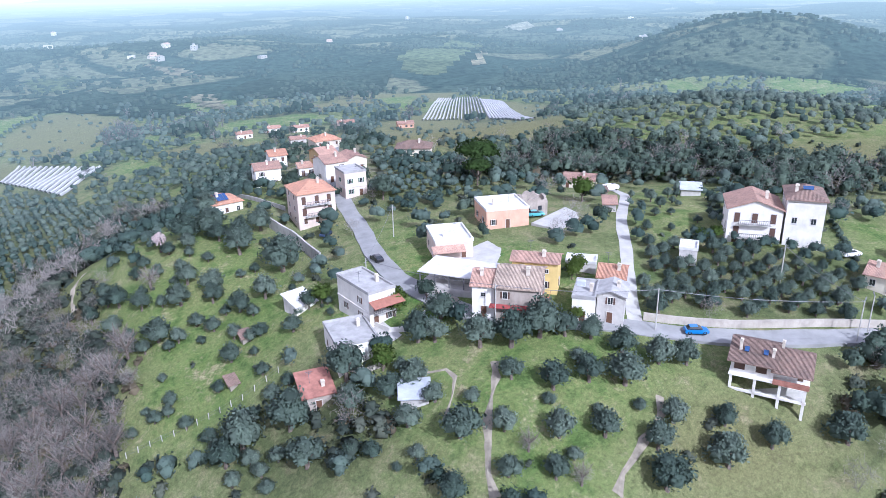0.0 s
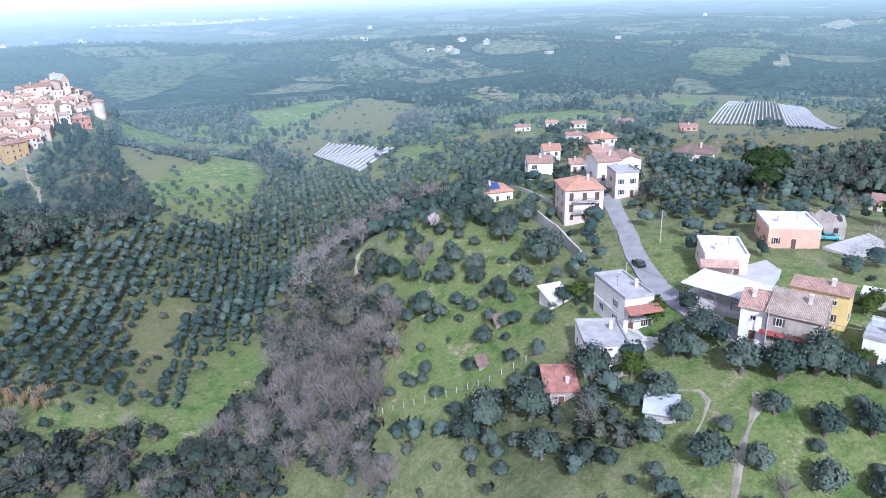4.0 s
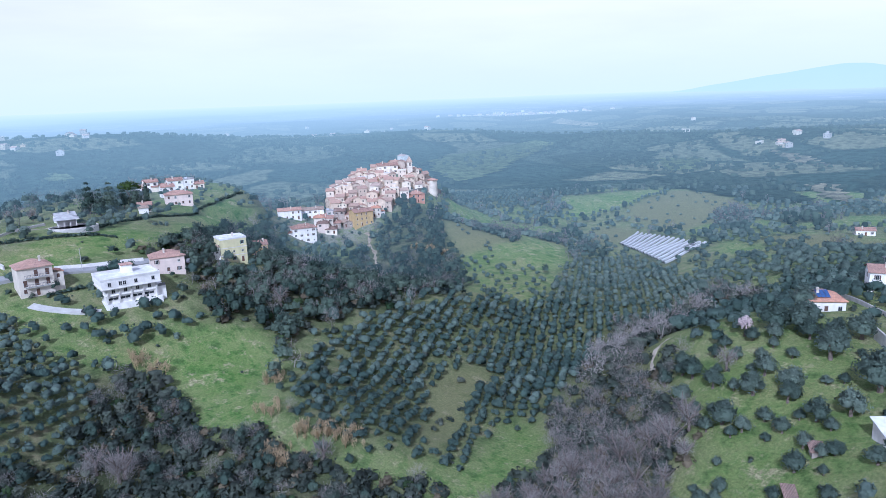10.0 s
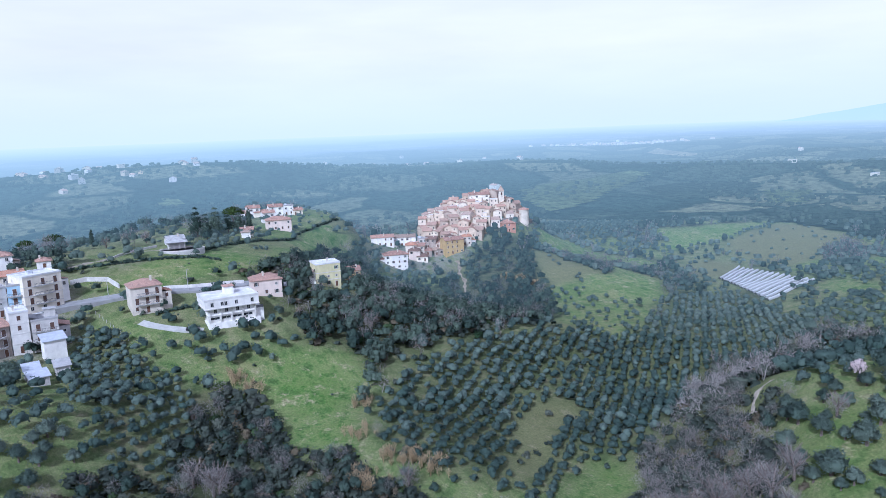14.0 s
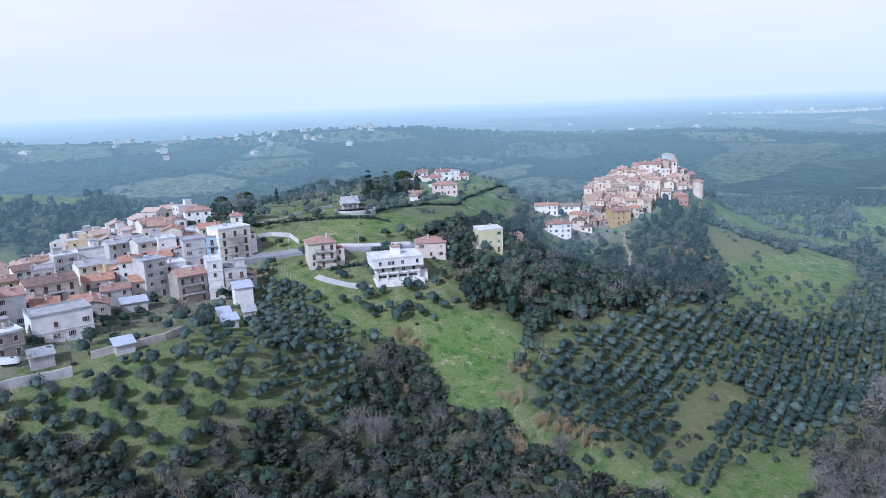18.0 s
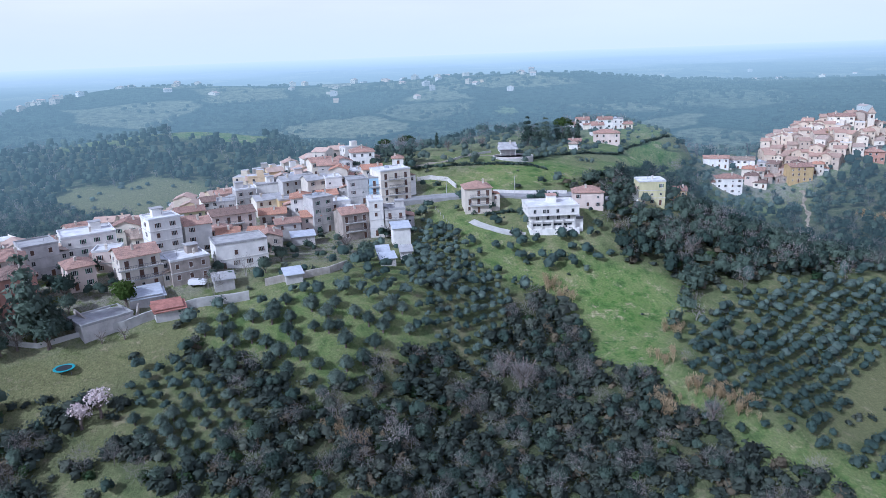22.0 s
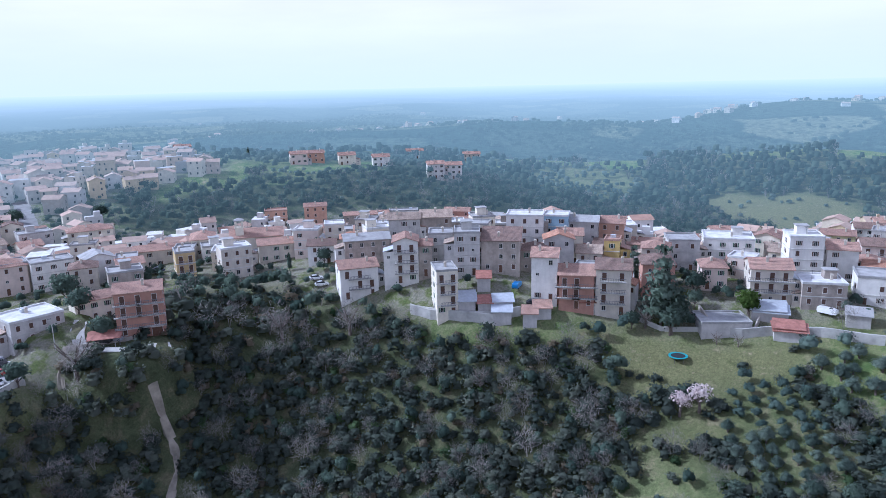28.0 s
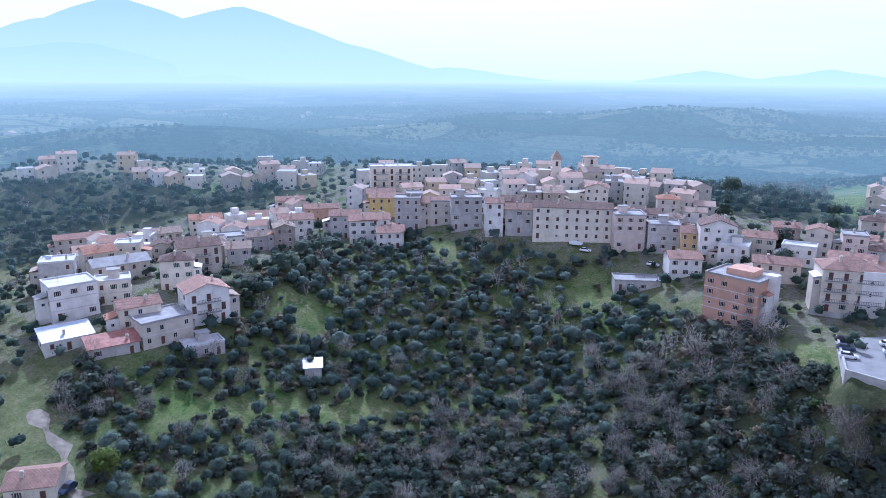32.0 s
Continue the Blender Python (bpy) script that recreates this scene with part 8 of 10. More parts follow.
quarter([(-199.3, -99.6), (-234.0, -98.5), (-395.9, -103.5), (-439.9, -62.6), (-458.3, -10.5), (-301.6, 17.0), (-265.8, 29.6), (-239.1, 23.2), (-242.1, 0.5), (-212.1, -24.1), (-192.1, -48.3), (-185.4, -71.4), (-165.5, -85.3)], 9.0, 25, "ridge village houses", (1, 2, 2, 2, 3), single=40, seed=8, keep=0.85)
quarter([(-71.6, -258.0), (-99.2, -307.8), (-153.3, -300.5), (-198.0, -299.4), (-234.0, -276.7), (-296.5, -213.7), (-318.0, -153.4), (-210.0, -80.3), (-179.6, -76.0), (-163.7, -98.7), (-156.6, -112.9), (-144.4, -136.6), (-137.5, -174.9), (-128.6, -187.0), (-112.0, -210.4), (-85.9, -235.1)], 9.0, -35, "ridge village houses", (1, 2, 2, 2, 3), single=40, seed=9, keep=0.85)
quarter([(223.6, -154.8), (239.4, -216.6), (213.7, -248.6), (183.7, -268.0), (150.3, -243.1), (152.9, -179.2), (142.1, -158.3), (145.7, -139.1), (166.3, -119.8)], 9.5, 20, "town houses", (2, 2, 3), single=16, seed=10, keep=0.6)
quarter([(158.4, -240.9), (127.4, -261.9), (83.4, -260.2), (41.2, -264.6), (-23.7, -258.2), (-51.5, -297.3), (-101.1, -299.3), (-111.2, -219.0), (-74.2, -192.4), (-80.2, -269.2), (-58.9, -263.4), (-21.5, -232.9), (1.7, -236.9), (23.3, -259.0), (81.6, -253.6), (123.0, -252.2), (138.8, -227.8)], 10, 0, "town houses", (2, 2, 3), single=22, seed=11, keep=0.8)


# ---- a house on pillars below the road ----
def pillar_house(x, y, rot):
    z = float(height(x, y)) - 1.0
    ob = tagged(new("house"), "white house on concrete pillars with a brown tiled roof", "house", "village houses")
    ob.matrix_basis = pose(x, y, z, 0, 0, rot) @ Matrix.Diagonal((0.70, 0.72, 0.84, 1))
    bm = bmesh.new()
    box(bm, -8, 8, 1.0, 6, -5, 4.2)
    box(bm, -8, -7.7, -4.4, 1.0, 1.2, 3.95)
    box(bm, -8, 1, -4.2, 6, 4.3, 7.6)
    box(bm, 1, 8, -2.6, 6, 4.3, 6.6)
    part("wall", bm, WALLS["white"], ob)
    bm = bmesh.new()
    box(bm, -8.3, 8.4, -5.2, 6.2, 3.95, 4.28)
    part("floor_slab", bm, WALLS["white"], ob)
    bm = bmesh.new()
    box(bm, -8.2, 8.2, -5.0, -4.45, 0.75, 1.2)
    part("beam", bm, WALLS["white"], ob)
    bm = bmesh.new()
    box(bm, -8.0, 8.0, -4.45, 1.0, 0.6, 0.8)
    part("lower_floor", bm, CONCRETE, ob)
    bm = bmesh.new()
    box(bm, 1.0, 8.4, -5.35, -5.15, 3.9, 5.0)
    part("parapet", bm, ROOFS["rust"], ob, "brick-red balcony parapet")
    for px in (-7.7, -2.6, 2.6, 7.7):
        use("pillar", box_mesh("pillar", [(-0.3, 0.3, -0.3, 0.3, -6, 3.95)], WALLS["white"]), ob, at=pose(px, -4.7, 0))
    for cx, w, d, yy, hh in ((-3.6, 9.6, 13.0, 0.9, 7.5), (4.6, 7.6, 12.6, 1.2, 6.6)):
        e = tagged(new("roof_frame"))
        e.parent = ob
        e.matrix_basis = pose(cx, yy, 0)
        roof_part("gable", w, d, hh, "brown", e)
    use("chimney", CHIMNEY, ob, at=pose(-6.5, -2.5, 9.6))
    use("chimney", CHIMNEY, ob, at=pose(0.4, -3.0, 8.9))
    use("chimney", CHIMNEY, ob, at=pose(2.0, 2.0, 9.0))
    use("window", WINDOWS[4], ob, at=pose(6.4, -2.6, 4.45))
    pane = box_mesh("shutter_window", [(-1.15, 1.15, -0.08, 0.06, 0, 1.35), (-0.5, 0.5, -0.1, 0.0, 0.1, 1.25)], SHUTTER)
    for px, py in ((-6.2, -4.2), (-1.6, -4.2), (3.6, -2.6)):
        use("shutter_window", pane, ob, "dark brown shuttered window", pose(px, py, 5.15))
    # dark panel on the solid back wall stands in for a shaded opening
    use("dark_panel", box_mesh("dark_panel", [(-1.2, 1.2, -0.05, 0.05, 0, 2.2)], GLASS), ob, "dark panel under the house in place of an opening", pose(2.5, 0.96, -3.2))
    for px in (-5.2, -1.2):
        use("skylight", box_mesh("skylight", [(-0.5, 0.5, -0.7, 0.7, 0, 0.12)], SOLAR), ob, at=pose(px, -2.6, 8.9, 20))
    keep_clear(x, y, 11)


pillar_house(52.2, 98.9, -29)


# ---- additions to houses ----
def slope_sheet(name, w, d, drop, material, parent, at, label=""):
    bm = bmesh.new()
    v = box(bm, -w / 2, w / 2, -d, 0, -0.06, 0.06)
    for q in v:
        q.co.z -= drop * (-q.co.y / d)
    return part(name, bm, material, parent, label, at)


RED_CLOTH = plain("red_awning", (0.26, 0.06, 0.055), 0.85)
ORANGE_CLOTH = plain("orange_awning", (0.30, 0.135, 0.095), 0.85)
slope_sheet("awning", 6.5, 2.2, 0.7, ORANGE_CLOTH, awning_house, pose(0, -6.6, 5.6), "orange canvas awning")
slope_sheet("awning", 8.5, 1.0, 0.35, RED_CLOTH, long_house, pose(-0.5, -5.6, 2.9), "red canvas awning")
slope_sheet("porch_roof", 7.0, 2.4, 0.8, ROOFS["tile"], pink_house, pose(-1.5, -5.6, 3.6), "terracotta porch roof")
for i in range(3):
    for j in range(2):
        use("solar_panel", box_mesh("solar_panel", [(-0.5, 0.5, -0.8, 0.8, 0, 0.05)], SOLAR), solar_house, "dark blue solar panel", pose(-1.6 + 1.1 * i, -2.9 + 1.5 * j, 4.78 + 0.63 * j, 22.8))
use("solar_panel", box_mesh("solar_panel", [(-1.0, 1.0, -0.6, 0.6, 0, 0.06)], SOLAR), white_house, "dark blue solar panel", pose(0.2, -2.2, 13.9, 22))


def belfry(parent, at):
    b = use("belfry", turned("belfry", [(0, 1.3, 1.3), (3.2, 1.3, 1.3), (3.2, 1.5, 1.5), (3.5, 1.5, 1.5)], WALLS["cream"]), parent, "small square belfry", at)
    for s in (-1, 1):
        for q in (-1, 1):
            use("pier", box_mesh("pier", [(-0.3, 0.3, -0.3, 0.3, 3.5, 5.6)], WALLS["cream"]), b, at=pose(s * 1.1, q * 1.1, 0))
    use("cap", turned("cap", [(5.6, 1.6, 1.6), (5.85, 1.6, 1.6), (6.5, 0.2, 0.2)], ROOFS["slab"]), b)


belfry(belfry_house, pose(-5.5, -3.0, 9.0))


def bell_tower(x, y, high, wide, tip, group="towers"):
    ob = tagged(new("bell_tower"), "slender plastered bell tower with a pointed cap", "tower", group)
    ob.matrix_basis = pose(x, y, float(height(x, y)), 0, 0, math.degrees(math.atan2(-x, y)) + 12)
    w = wide / 2
    use("shaft", turned("shaft", [(-4, w, w), (high * 0.72, w, w), (high * 0.72, w * 1.1, w * 1.1), (high * 0.75, w * 1.1, w * 1.1), (high * 0.75, w * 0.92, w * 0.92), (high, w * 0.92, w * 0.92)], WALLS["cream"]), ob)
    use("cap", turned("cap", [(high, w * 1.15, w * 1.15), (high + 0.3, w * 1.15, w * 1.15), (high + tip * 0.5, w * 0.7, w * 0.7), (high + tip, 0.1, 0.1)], ROOFS["old"]), ob)
    for a in (0, 90, -90):
        use("opening", WINDOWS[4], ob, at=pose(0, 0, 0, 0, 0, a) @ pose(0, -w * 0.92, high * 0.8))
    keep_clear(x, y, 5)


bell_tower(82.5, -309.4, 15, 4.0, 4.0)
bell_tower(-394.2, 333.6, 14, 3.6, 4.0)
bell_tower(69.1, -318.7, 15, 6.5, 0.6)


# porch, awnings and stair of landmark houses
slope_sheet("porch_roof", 8.0, 4.5, 1.0, ROOFS["rust"], red_house, pose(-8.5, -4.0, 3.0), "rusty red porch roof")
for px in (-12.2, -5.0):
    use("porch_post", box_mesh("porch_post", [(-0.1, 0.1, -0.1, 0.1, -3, 2.0)], METAL), red_house, at=pose(px, -8.2, 0))
part("stair_tower", (lambda bm: (box(bm, -1.6, 1.6, -1.6, 1.6, -4, 14.2), bm)[1])(bmesh.new()), WALLS["white"], orange_block, "white stair tower", pose(15.6 / 2 + 0.5, 0.5, 0))
for fl in range(4):
    for q in (-4.2, 4.4):
        b = use("balcony", BALCONIES[4.0][0], orange_block, at=pose(15.6 / 2, q, 0.4 + fl * 3.0, 0, 0, 90))
        use("railing", BALCONIES[4.0][1], b)
    b = use("balcony", BALCONIES[2.4][0], orange_block, at=pose(15.6 / 2 - 2.0, -6.5, 0.4 + fl * 3.0))
    use("railing", BALCONIES[2.4][1], b)
part("penthouse", (lambda bm: (box(bm, -3.4, 4.2, -3, 3.6, 12.7, 14.6), bm)[1])(bmesh.new()), WALLS["orange"], orange_block)
part("stair_bay", (lambda bm: (box(bm, -3.0, 3.0, -0.5, 0.3, -1, 12.2), bm)[1])(bmesh.new()), WALLS["white"], cream_block, "white projecting stair bay", pose(5.0, -5.5, 0))
for fl in range(3):
    use("window", WINDOWS[5], cream_block, at=pose(4.0, -6.0, 2.4 + fl * 3.2, 0, 45))


# ---- white terrace with awning roof by the road ----
def terrace(x, y, rot):
    ob = tagged(new("terrace_shelter"), "white flat canopy over a roadside terrace with a low wall", "canopy")
    ob.matrix_basis = pose(x, y, float(height(x, y)), 0, 0, rot)
    part("canopy", (lambda bm: (box(bm, -8, 8, -4.5, 4.5, 3.5, 3.75), bm)[1])(bmesh.new()), ROOFS["white"], ob)
    part("base_wall", (lambda bm: (box(bm, -8, 8, -4.5, 4.5, -4, 1.0), bm)[1])(bmesh.new()), WALLS["grey"], ob)
    for px in (-7.6, -4.5, -1.5, 1.5, 4.5, 7.6):
        use("post", box_mesh("post", [(-0.1, 0.1, -0.1, 0.1, 1.0, 3.5)], METAL), ob, at=pose(px, -4.2, 0))
    keep_clear(x, y, 10)


terrace(4.1, 126.8, -24)


def paved(name, corners, material, label, category, lift=0.25, kind="structure", level=None):
    """A level slab with a skirt down into the ground."""
    zs = [float(height(*c)) for c in corners]
    z = (sum(zs) / len(zs) if level is None else level) + lift
    bm = bmesh.new()
    top = [bm.verts.new((*c, z)) for c in corners]
    low = [bm.verts.new((*c, z - 4)) for c in corners]
    bm.faces.new(top)
    for i in range(len(top)):
        bm.faces.new((top[i], low[i], low[(i + 1) % len(top)], top[(i + 1) % len(top)]))
    bmesh.ops.recalc_face_normals(bm, faces=bm.faces[:])
    cx, cy = sum(c[0] for c in corners) / len(corners), sum(c[1] for c in corners) / len(corners)
    for c in corners:
        for f in (0.25, 0.5, 0.75, 1.0):
            keep_clear(cx + (c[0] - cx) * f, cy + (c[1] - cy) * f, 4)
    return tagged(part(name, bm, material, None), label, category, kind=kind), z


paved("pavement", [(-2.7, 136.6), (1.9, 140.1), (8.4, 147.8), (14.4, 154.1), (15.3, 147.2), (12.2, 131.3), (7.1, 125.1), (1.6, 124.4)], PAVE, "pale concrete yard between the houses", "yard", 0.5)
paved("pavement", [(21.1, 158.5), (31.3, 170.9), (34.5, 163.7), (27.0, 153.2)], PAVE, "pale gravel parking place", "yard", 0.3)
LOT, LOT_Z = paved("car_park", [(-23.2, -191.9), (-23.3, -170.2), (-30.0, -166.9), (-38.4, -166.1), (-48.7, -171.7), (-54.5, -217.9), (-55.2, -231.7), (-45.1, -214.7), (-35.5, -199.8)], ASPHALT, "grey asphalt car park above a retaining wall", "car park", 0.0, level=-3.2)


wall_line("retaining_wall", [(-23.0, -192.9), (-22.9, -169.3), (-29.9, -166.1), (-38.2, -165.3), (-48.9, -170.9), (-50.1, -184.3)], 1, 0.5, CONCRETE, "grey streaked concrete retaining wall round the car park", top=-2.5, below=5.0)


# ---- cars ----
def paint(name, c):
    m, n, l, b = shader(name, 0.3, 0.1, 0.5)
    b.inputs["Base Color"].default_value = (*c, 1)
    b.inputs["Coat Weight"].default_value = 0.4
    return m


PAINTS = {"white": paint("car_white", (0.75, 0.75, 0.75)), "black": paint("car_black", (0.02, 0.02, 0.025)), "grey": paint("car_grey", (0.30, 0.31, 0.33)), "blue": paint("car_blue", (0.02, 0.16, 0.42)),
          "red": paint("car_red", (0.40, 0.03, 0.03)), "teal": paint("car_teal", (0.10, 0.35, 0.36)), "navy": paint("car_navy", (0.03, 0.05, 0.10))}


def lofted(name, sections, material):
    """A body from cross-sections along x: (x, half width, bottom, top, top half width)."""
    bm = bmesh.new()
    last = None
    for x, w, z0, z1, t in sections:
        r = [bm.verts.new(p) for p in ((x, -w, z0), (x, -w, (z0 + z1) / 2), (x, -t, z1), (x, t, z1), (x, w, (z0 + z1) / 2), (x, w, z0))]
        if last:
            for i in range(6):
                bm.faces.new((last[i], r[i], r[(i + 1) % 6], last[(i + 1) % 6]))
        else:
            bm.faces.new(r)
        last = r
    bm.faces.new(list(reversed(last)))
    bmesh.ops.recalc_face_normals(bm, faces=bm.faces[:])
    me = bpy.data.meshes.new(name)
    bm.to_mesh(me)
    bm.free()
    return with_mats(me, material)


CAR_BODIES = {k: lofted("body", [(-2.1, 0.72, 0.45, 0.75, 0.6), (-1.95, 0.84, 0.25, 0.95, 0.76), (-0.9, 0.87, 0.22, 0.98, 0.8), (0.9, 0.87, 0.22, 0.94, 0.8), (1.9, 0.83, 0.25, 0.78, 0.7), (2.1, 0.7, 0.4, 0.62, 0.55)], m) for k, m in PAINTS.items()}
CAR_CABINS = lofted("cabin", [(-1.75, 0.74, 0.92, 0.98, 0.66), (-1.3, 0.78, 0.92, 1.40, 0.6), (0.1, 0.78, 0.92, 1.44, 0.6), (0.95, 0.76, 0.9, 0.96, 0.68)], GLASS)
CAR_TOPS = {k: lofted("roof_panel", [(-1.3, 0.58, 1.38, 1.44, 0.52), (-0.6, 0.6, 1.42, 1.48, 0.54), (0.1, 0.58, 1.41, 1.47, 0.52)], m) for k, m in PAINTS.items()}
WHEEL = turned("wheel", [(-0.1, 0.26, 0.26), (-0.1, 0.32, 0.32), (0.1, 0.32, 0.32), (0.1, 0.2, 0.2), (0.06, 0.18, 0.18)], RUBBER, 14)


def car(x, y, turn, colour, z=None, group="parked cars", van=False):
    ob = tagged(new("car"), f"{colour} {'van' if van else 'hatchback car'} parked on the tarmac", "van" if van else "car", group)
    ob.matrix_basis = pose(x, y, float(height(x, y)) + 0.35 if z is None else z, 0, 0, turn)
    use("body", CAR_BODIES[colour], ob, at=Matrix.Diagonal((1.15, 1.05, 1.9, 1)) if van else None)
    if van:
        use("windscreen", CAR_CABINS, ob, at=pose(0.9, 0, 0.55) @ Matrix.Diagonal((0.45, 0.95, 0.9, 1)))
    else:
        use("cabin_glass", CAR_CABINS, ob)
        use("roof_panel", CAR_TOPS[colour], ob)
    for wx in (-1.3, 1.3):
        for wy in (-0.78, 0.78):
            use("wheel", WHEEL, ob, at=pose(wx, wy, 0.32, 90 if wy < 0 else -90))
    return ob


car(44.1, 110.2, -4, "blue", group="cars on the road")
car(-29.3, 166.9, 70, "navy")
car(23.0, 164.6, 10, "teal")
car(48.0, 192.7, 20, "white", van=True)
car(83.5, 133.9, 10, "white")
car(-14.7, 145.0, 120, "black", group="cars on the road")
car(-227.2, 60.6, 70, "black")
car(-188.9, -38.1, 82, "white", van=True)
car(-87.0, -222.8, 130, "white")
car(-104.4, -217.6, 120, "grey")
car(-106.8, -218.5, 110, "navy")
car(-68.7, -173.8, 130, "black")
car(-71.1, -172.9, 130, "grey")
car(-152.9, -107.4, 200, "blue", van=True)
car(-150.5, -100.2, 130, "black")
car(-129.9, -165.7, 150, "white")
car(-128.7, -161.7, 150, "white")
car(116.9, -82.0, 100, "navy")
car(163.6, -112.6, 210, "navy")
car(29.2, -244.4, 170, "white")
car(58.2, -251.9, 180, "white", van=True)
car(54.0, -249.4, 185, "white")
for place, turn, colour in (((-24.3, -190.3), 180, "black"), ((-24.2, -184.4), 180, "navy"), ((-24.3, -178.8), 180, "white"), ((-34.1, -191.3), 180, "white"), ((-34.1, -185.8), 185, "white"), ((-34.1, -182.0), 182, "navy"),
                            ((-39.4, -195.5), 178, "black"), ((-39.3, -190.8), 182, "white"), ((-39.0, -186.8), 180, "white"), ((-38.9, -182.9), 184, "black"), ((-49.9, -205.5), 176, "white"), ((-49.3, -201.5), 180, "white"),
                            ((-48.9, -197.6), 178, "white"), ((-48.4, -191.8), 180, "white"), ((-48.3, -188.2), 182, "grey"), ((-47.9, -183.8), 180, "black"), ((-47.4, -177.8), 176, "red"), ((-44.2, -172.6), 265, "white"),
                            ((-41.6, -172.2), 268, "white"), ((-39.7, -172.2), 262, "grey"), ((-35.3, -172.2), 270, "white"), ((-32.7, -171.8), 266, "grey")):
    car(*place, turn, colour, LOT_Z + 0.02, "cars in the car park")
for place, colour in (((-40.2, -207.4), "grey"), ((-43.9, -214.0), "white"), ((-46.8, -220.5), "navy"), ((-49.3, -224.6), "red"), ((-51.8, -229.2), "black"), ((-54.3, -233.9), "navy"), ((-56.1, -237.0), "grey"), ((-55.2, -224.9), "white"), ((-52.9, -212.6), "white")):
    car(*place, 245, colour, None, "cars along the street")


# ---- poles ----
POLE = turned("pole", [(-1, 0.13, 0.13), (8.0, 0.09, 0.09)], CONCRETE, 8)
ARM = box_mesh("cross_arm", [(-0.9, 0.9, -0.05, 0.05, 7.3, 7.42)], METAL)


def pole(x, y, lamp=False):
    ob = tagged(new("street_lamp" if lamp else "utility_pole"), "grey street lamp on a tall post" if lamp else "slender grey utility pole with a cross-arm", "lamp" if lamp else "pole", "poles")
    ob.matrix_basis = pose(x, y, float(height(x, y)), 0, 0, (x * 7) % 90)
    use("post", POLE, ob)
    if lamp:
        use("lamp_head", lofted("lamp_head", [(0, 0.08, 7.9, 8.05, 0.06), (1.2, 0.12, 8.1, 8.25, 0.1), (1.5, 0.05, 8.12, 8.2, 0.04)], METAL), ob)
    else:
        use("cross_arm", ARM, ob)


for place in ((8.9, 111.1), (37.0, 110.6), (-11.7, 158.6), (-15.3, 129.2), (65.4, 125.4), (-160.8, -105.2), (-262.0, 42.7)):
    pole(*place)
for place in ((71.5, 108.3), (74.1, 109.9), (-59.0, -178.6), (-255.7, 68.0)):
    pole(*place, lamp=True)


# ---- netted vineyards ----
NET = plain("white_net", (0.45, 0.46, 0.46), 0.9, 0, 0.12, 0.3)


def netted(corners, rows, label):
    """Rows of low white net tunnels, between the first and the second pair of corners."""
    a, b, c, d = (np.array(p, float) for p in corners)
    ob = tagged(new("netted_vineyard"), label, "vineyard")
    ob.matrix_basis = pose(0, 0, 0)
    for i in range(rows):
        f = (i + 0.5) / rows
        p, q = a + (d - a) * f, b + (c - b) * f
        n = np.array((-(q - p)[1], (q - p)[0]))
        n = n / np.linalg.norm(n) * np.linalg.norm(d - a) / rows * 0.16
        bm = bmesh.new()
        last = None
        for k in range(13):
            m = p + (q - p) * k / 12
            z = float(height(*m))
            r = [bm.verts.new((*(m + n * s), z + e)) for s, e in ((-1, 0.2), (-0.8, 1.2), (0, 1.6), (0.8, 1.2), (1, 0.2))]
            if last:
                for j in range(4):
                    bm.faces.new((last[j], last[j + 1], r[j + 1], r[j]))
            last = r
        part("net_tunnel", bm, NET, ob)
    for u in np.linspace(0.05, 0.95, 8):
        for w in np.linspace(0.05, 0.95, 8):
            m = a + (b - a) * u + (d - a) * w
            keep_clear(m[0], m[1], 8)


netted([(-255.2, 394.7), (-274.5, 446.6), (-198.0, 403.9), (-195.1, 348.9)], 15, "vineyard under rows of white netting")
netted([(-13.5, 493.5), (-1.5, 623.3), (33.1, 621.9), (32.1, 481.4)], 17, "vineyard under rows of white netting on the valley side")
netted([(33.6, 480.3), (33.2, 597.8), (50.9, 571.6), (58.4, 424.5)], 12, "vineyard under rows of white netting on the valley side")


# ---- pool, hedges, sheds ----
def disc_ring(r0, r1, z0, z1, sides=24):
    """A flat ring; with r0 of nothing, a disc."""
    bm = bmesh.new()
    for i in range(sides):
        a, b = 2 * math.pi * i / sides, 2 * math.pi * (i + 1) / sides
        at = lambda r, t, z: (r * math.cos(t), r * math.sin(t), z)
        for z, way in ((z1, 1), (z0, -1)):
            pts = [at(r0, a, z), at(r1, a, z), at(r1, b, z), at(r0, b, z)] if r0 else [(0, 0, z), at(r1, a, z), at(r1, b, z)]
            poly(bm, pts[::way])
        poly(bm, [at(r1, a, z0), at(r1, b, z0), at(r1, b, z1), at(r1, a, z1)])
        if r0:
            poly(bm, [at(r0, b, z0), at(r0, a, z0), at(r0, a, z1), at(r0, b, z1)])
    return bm


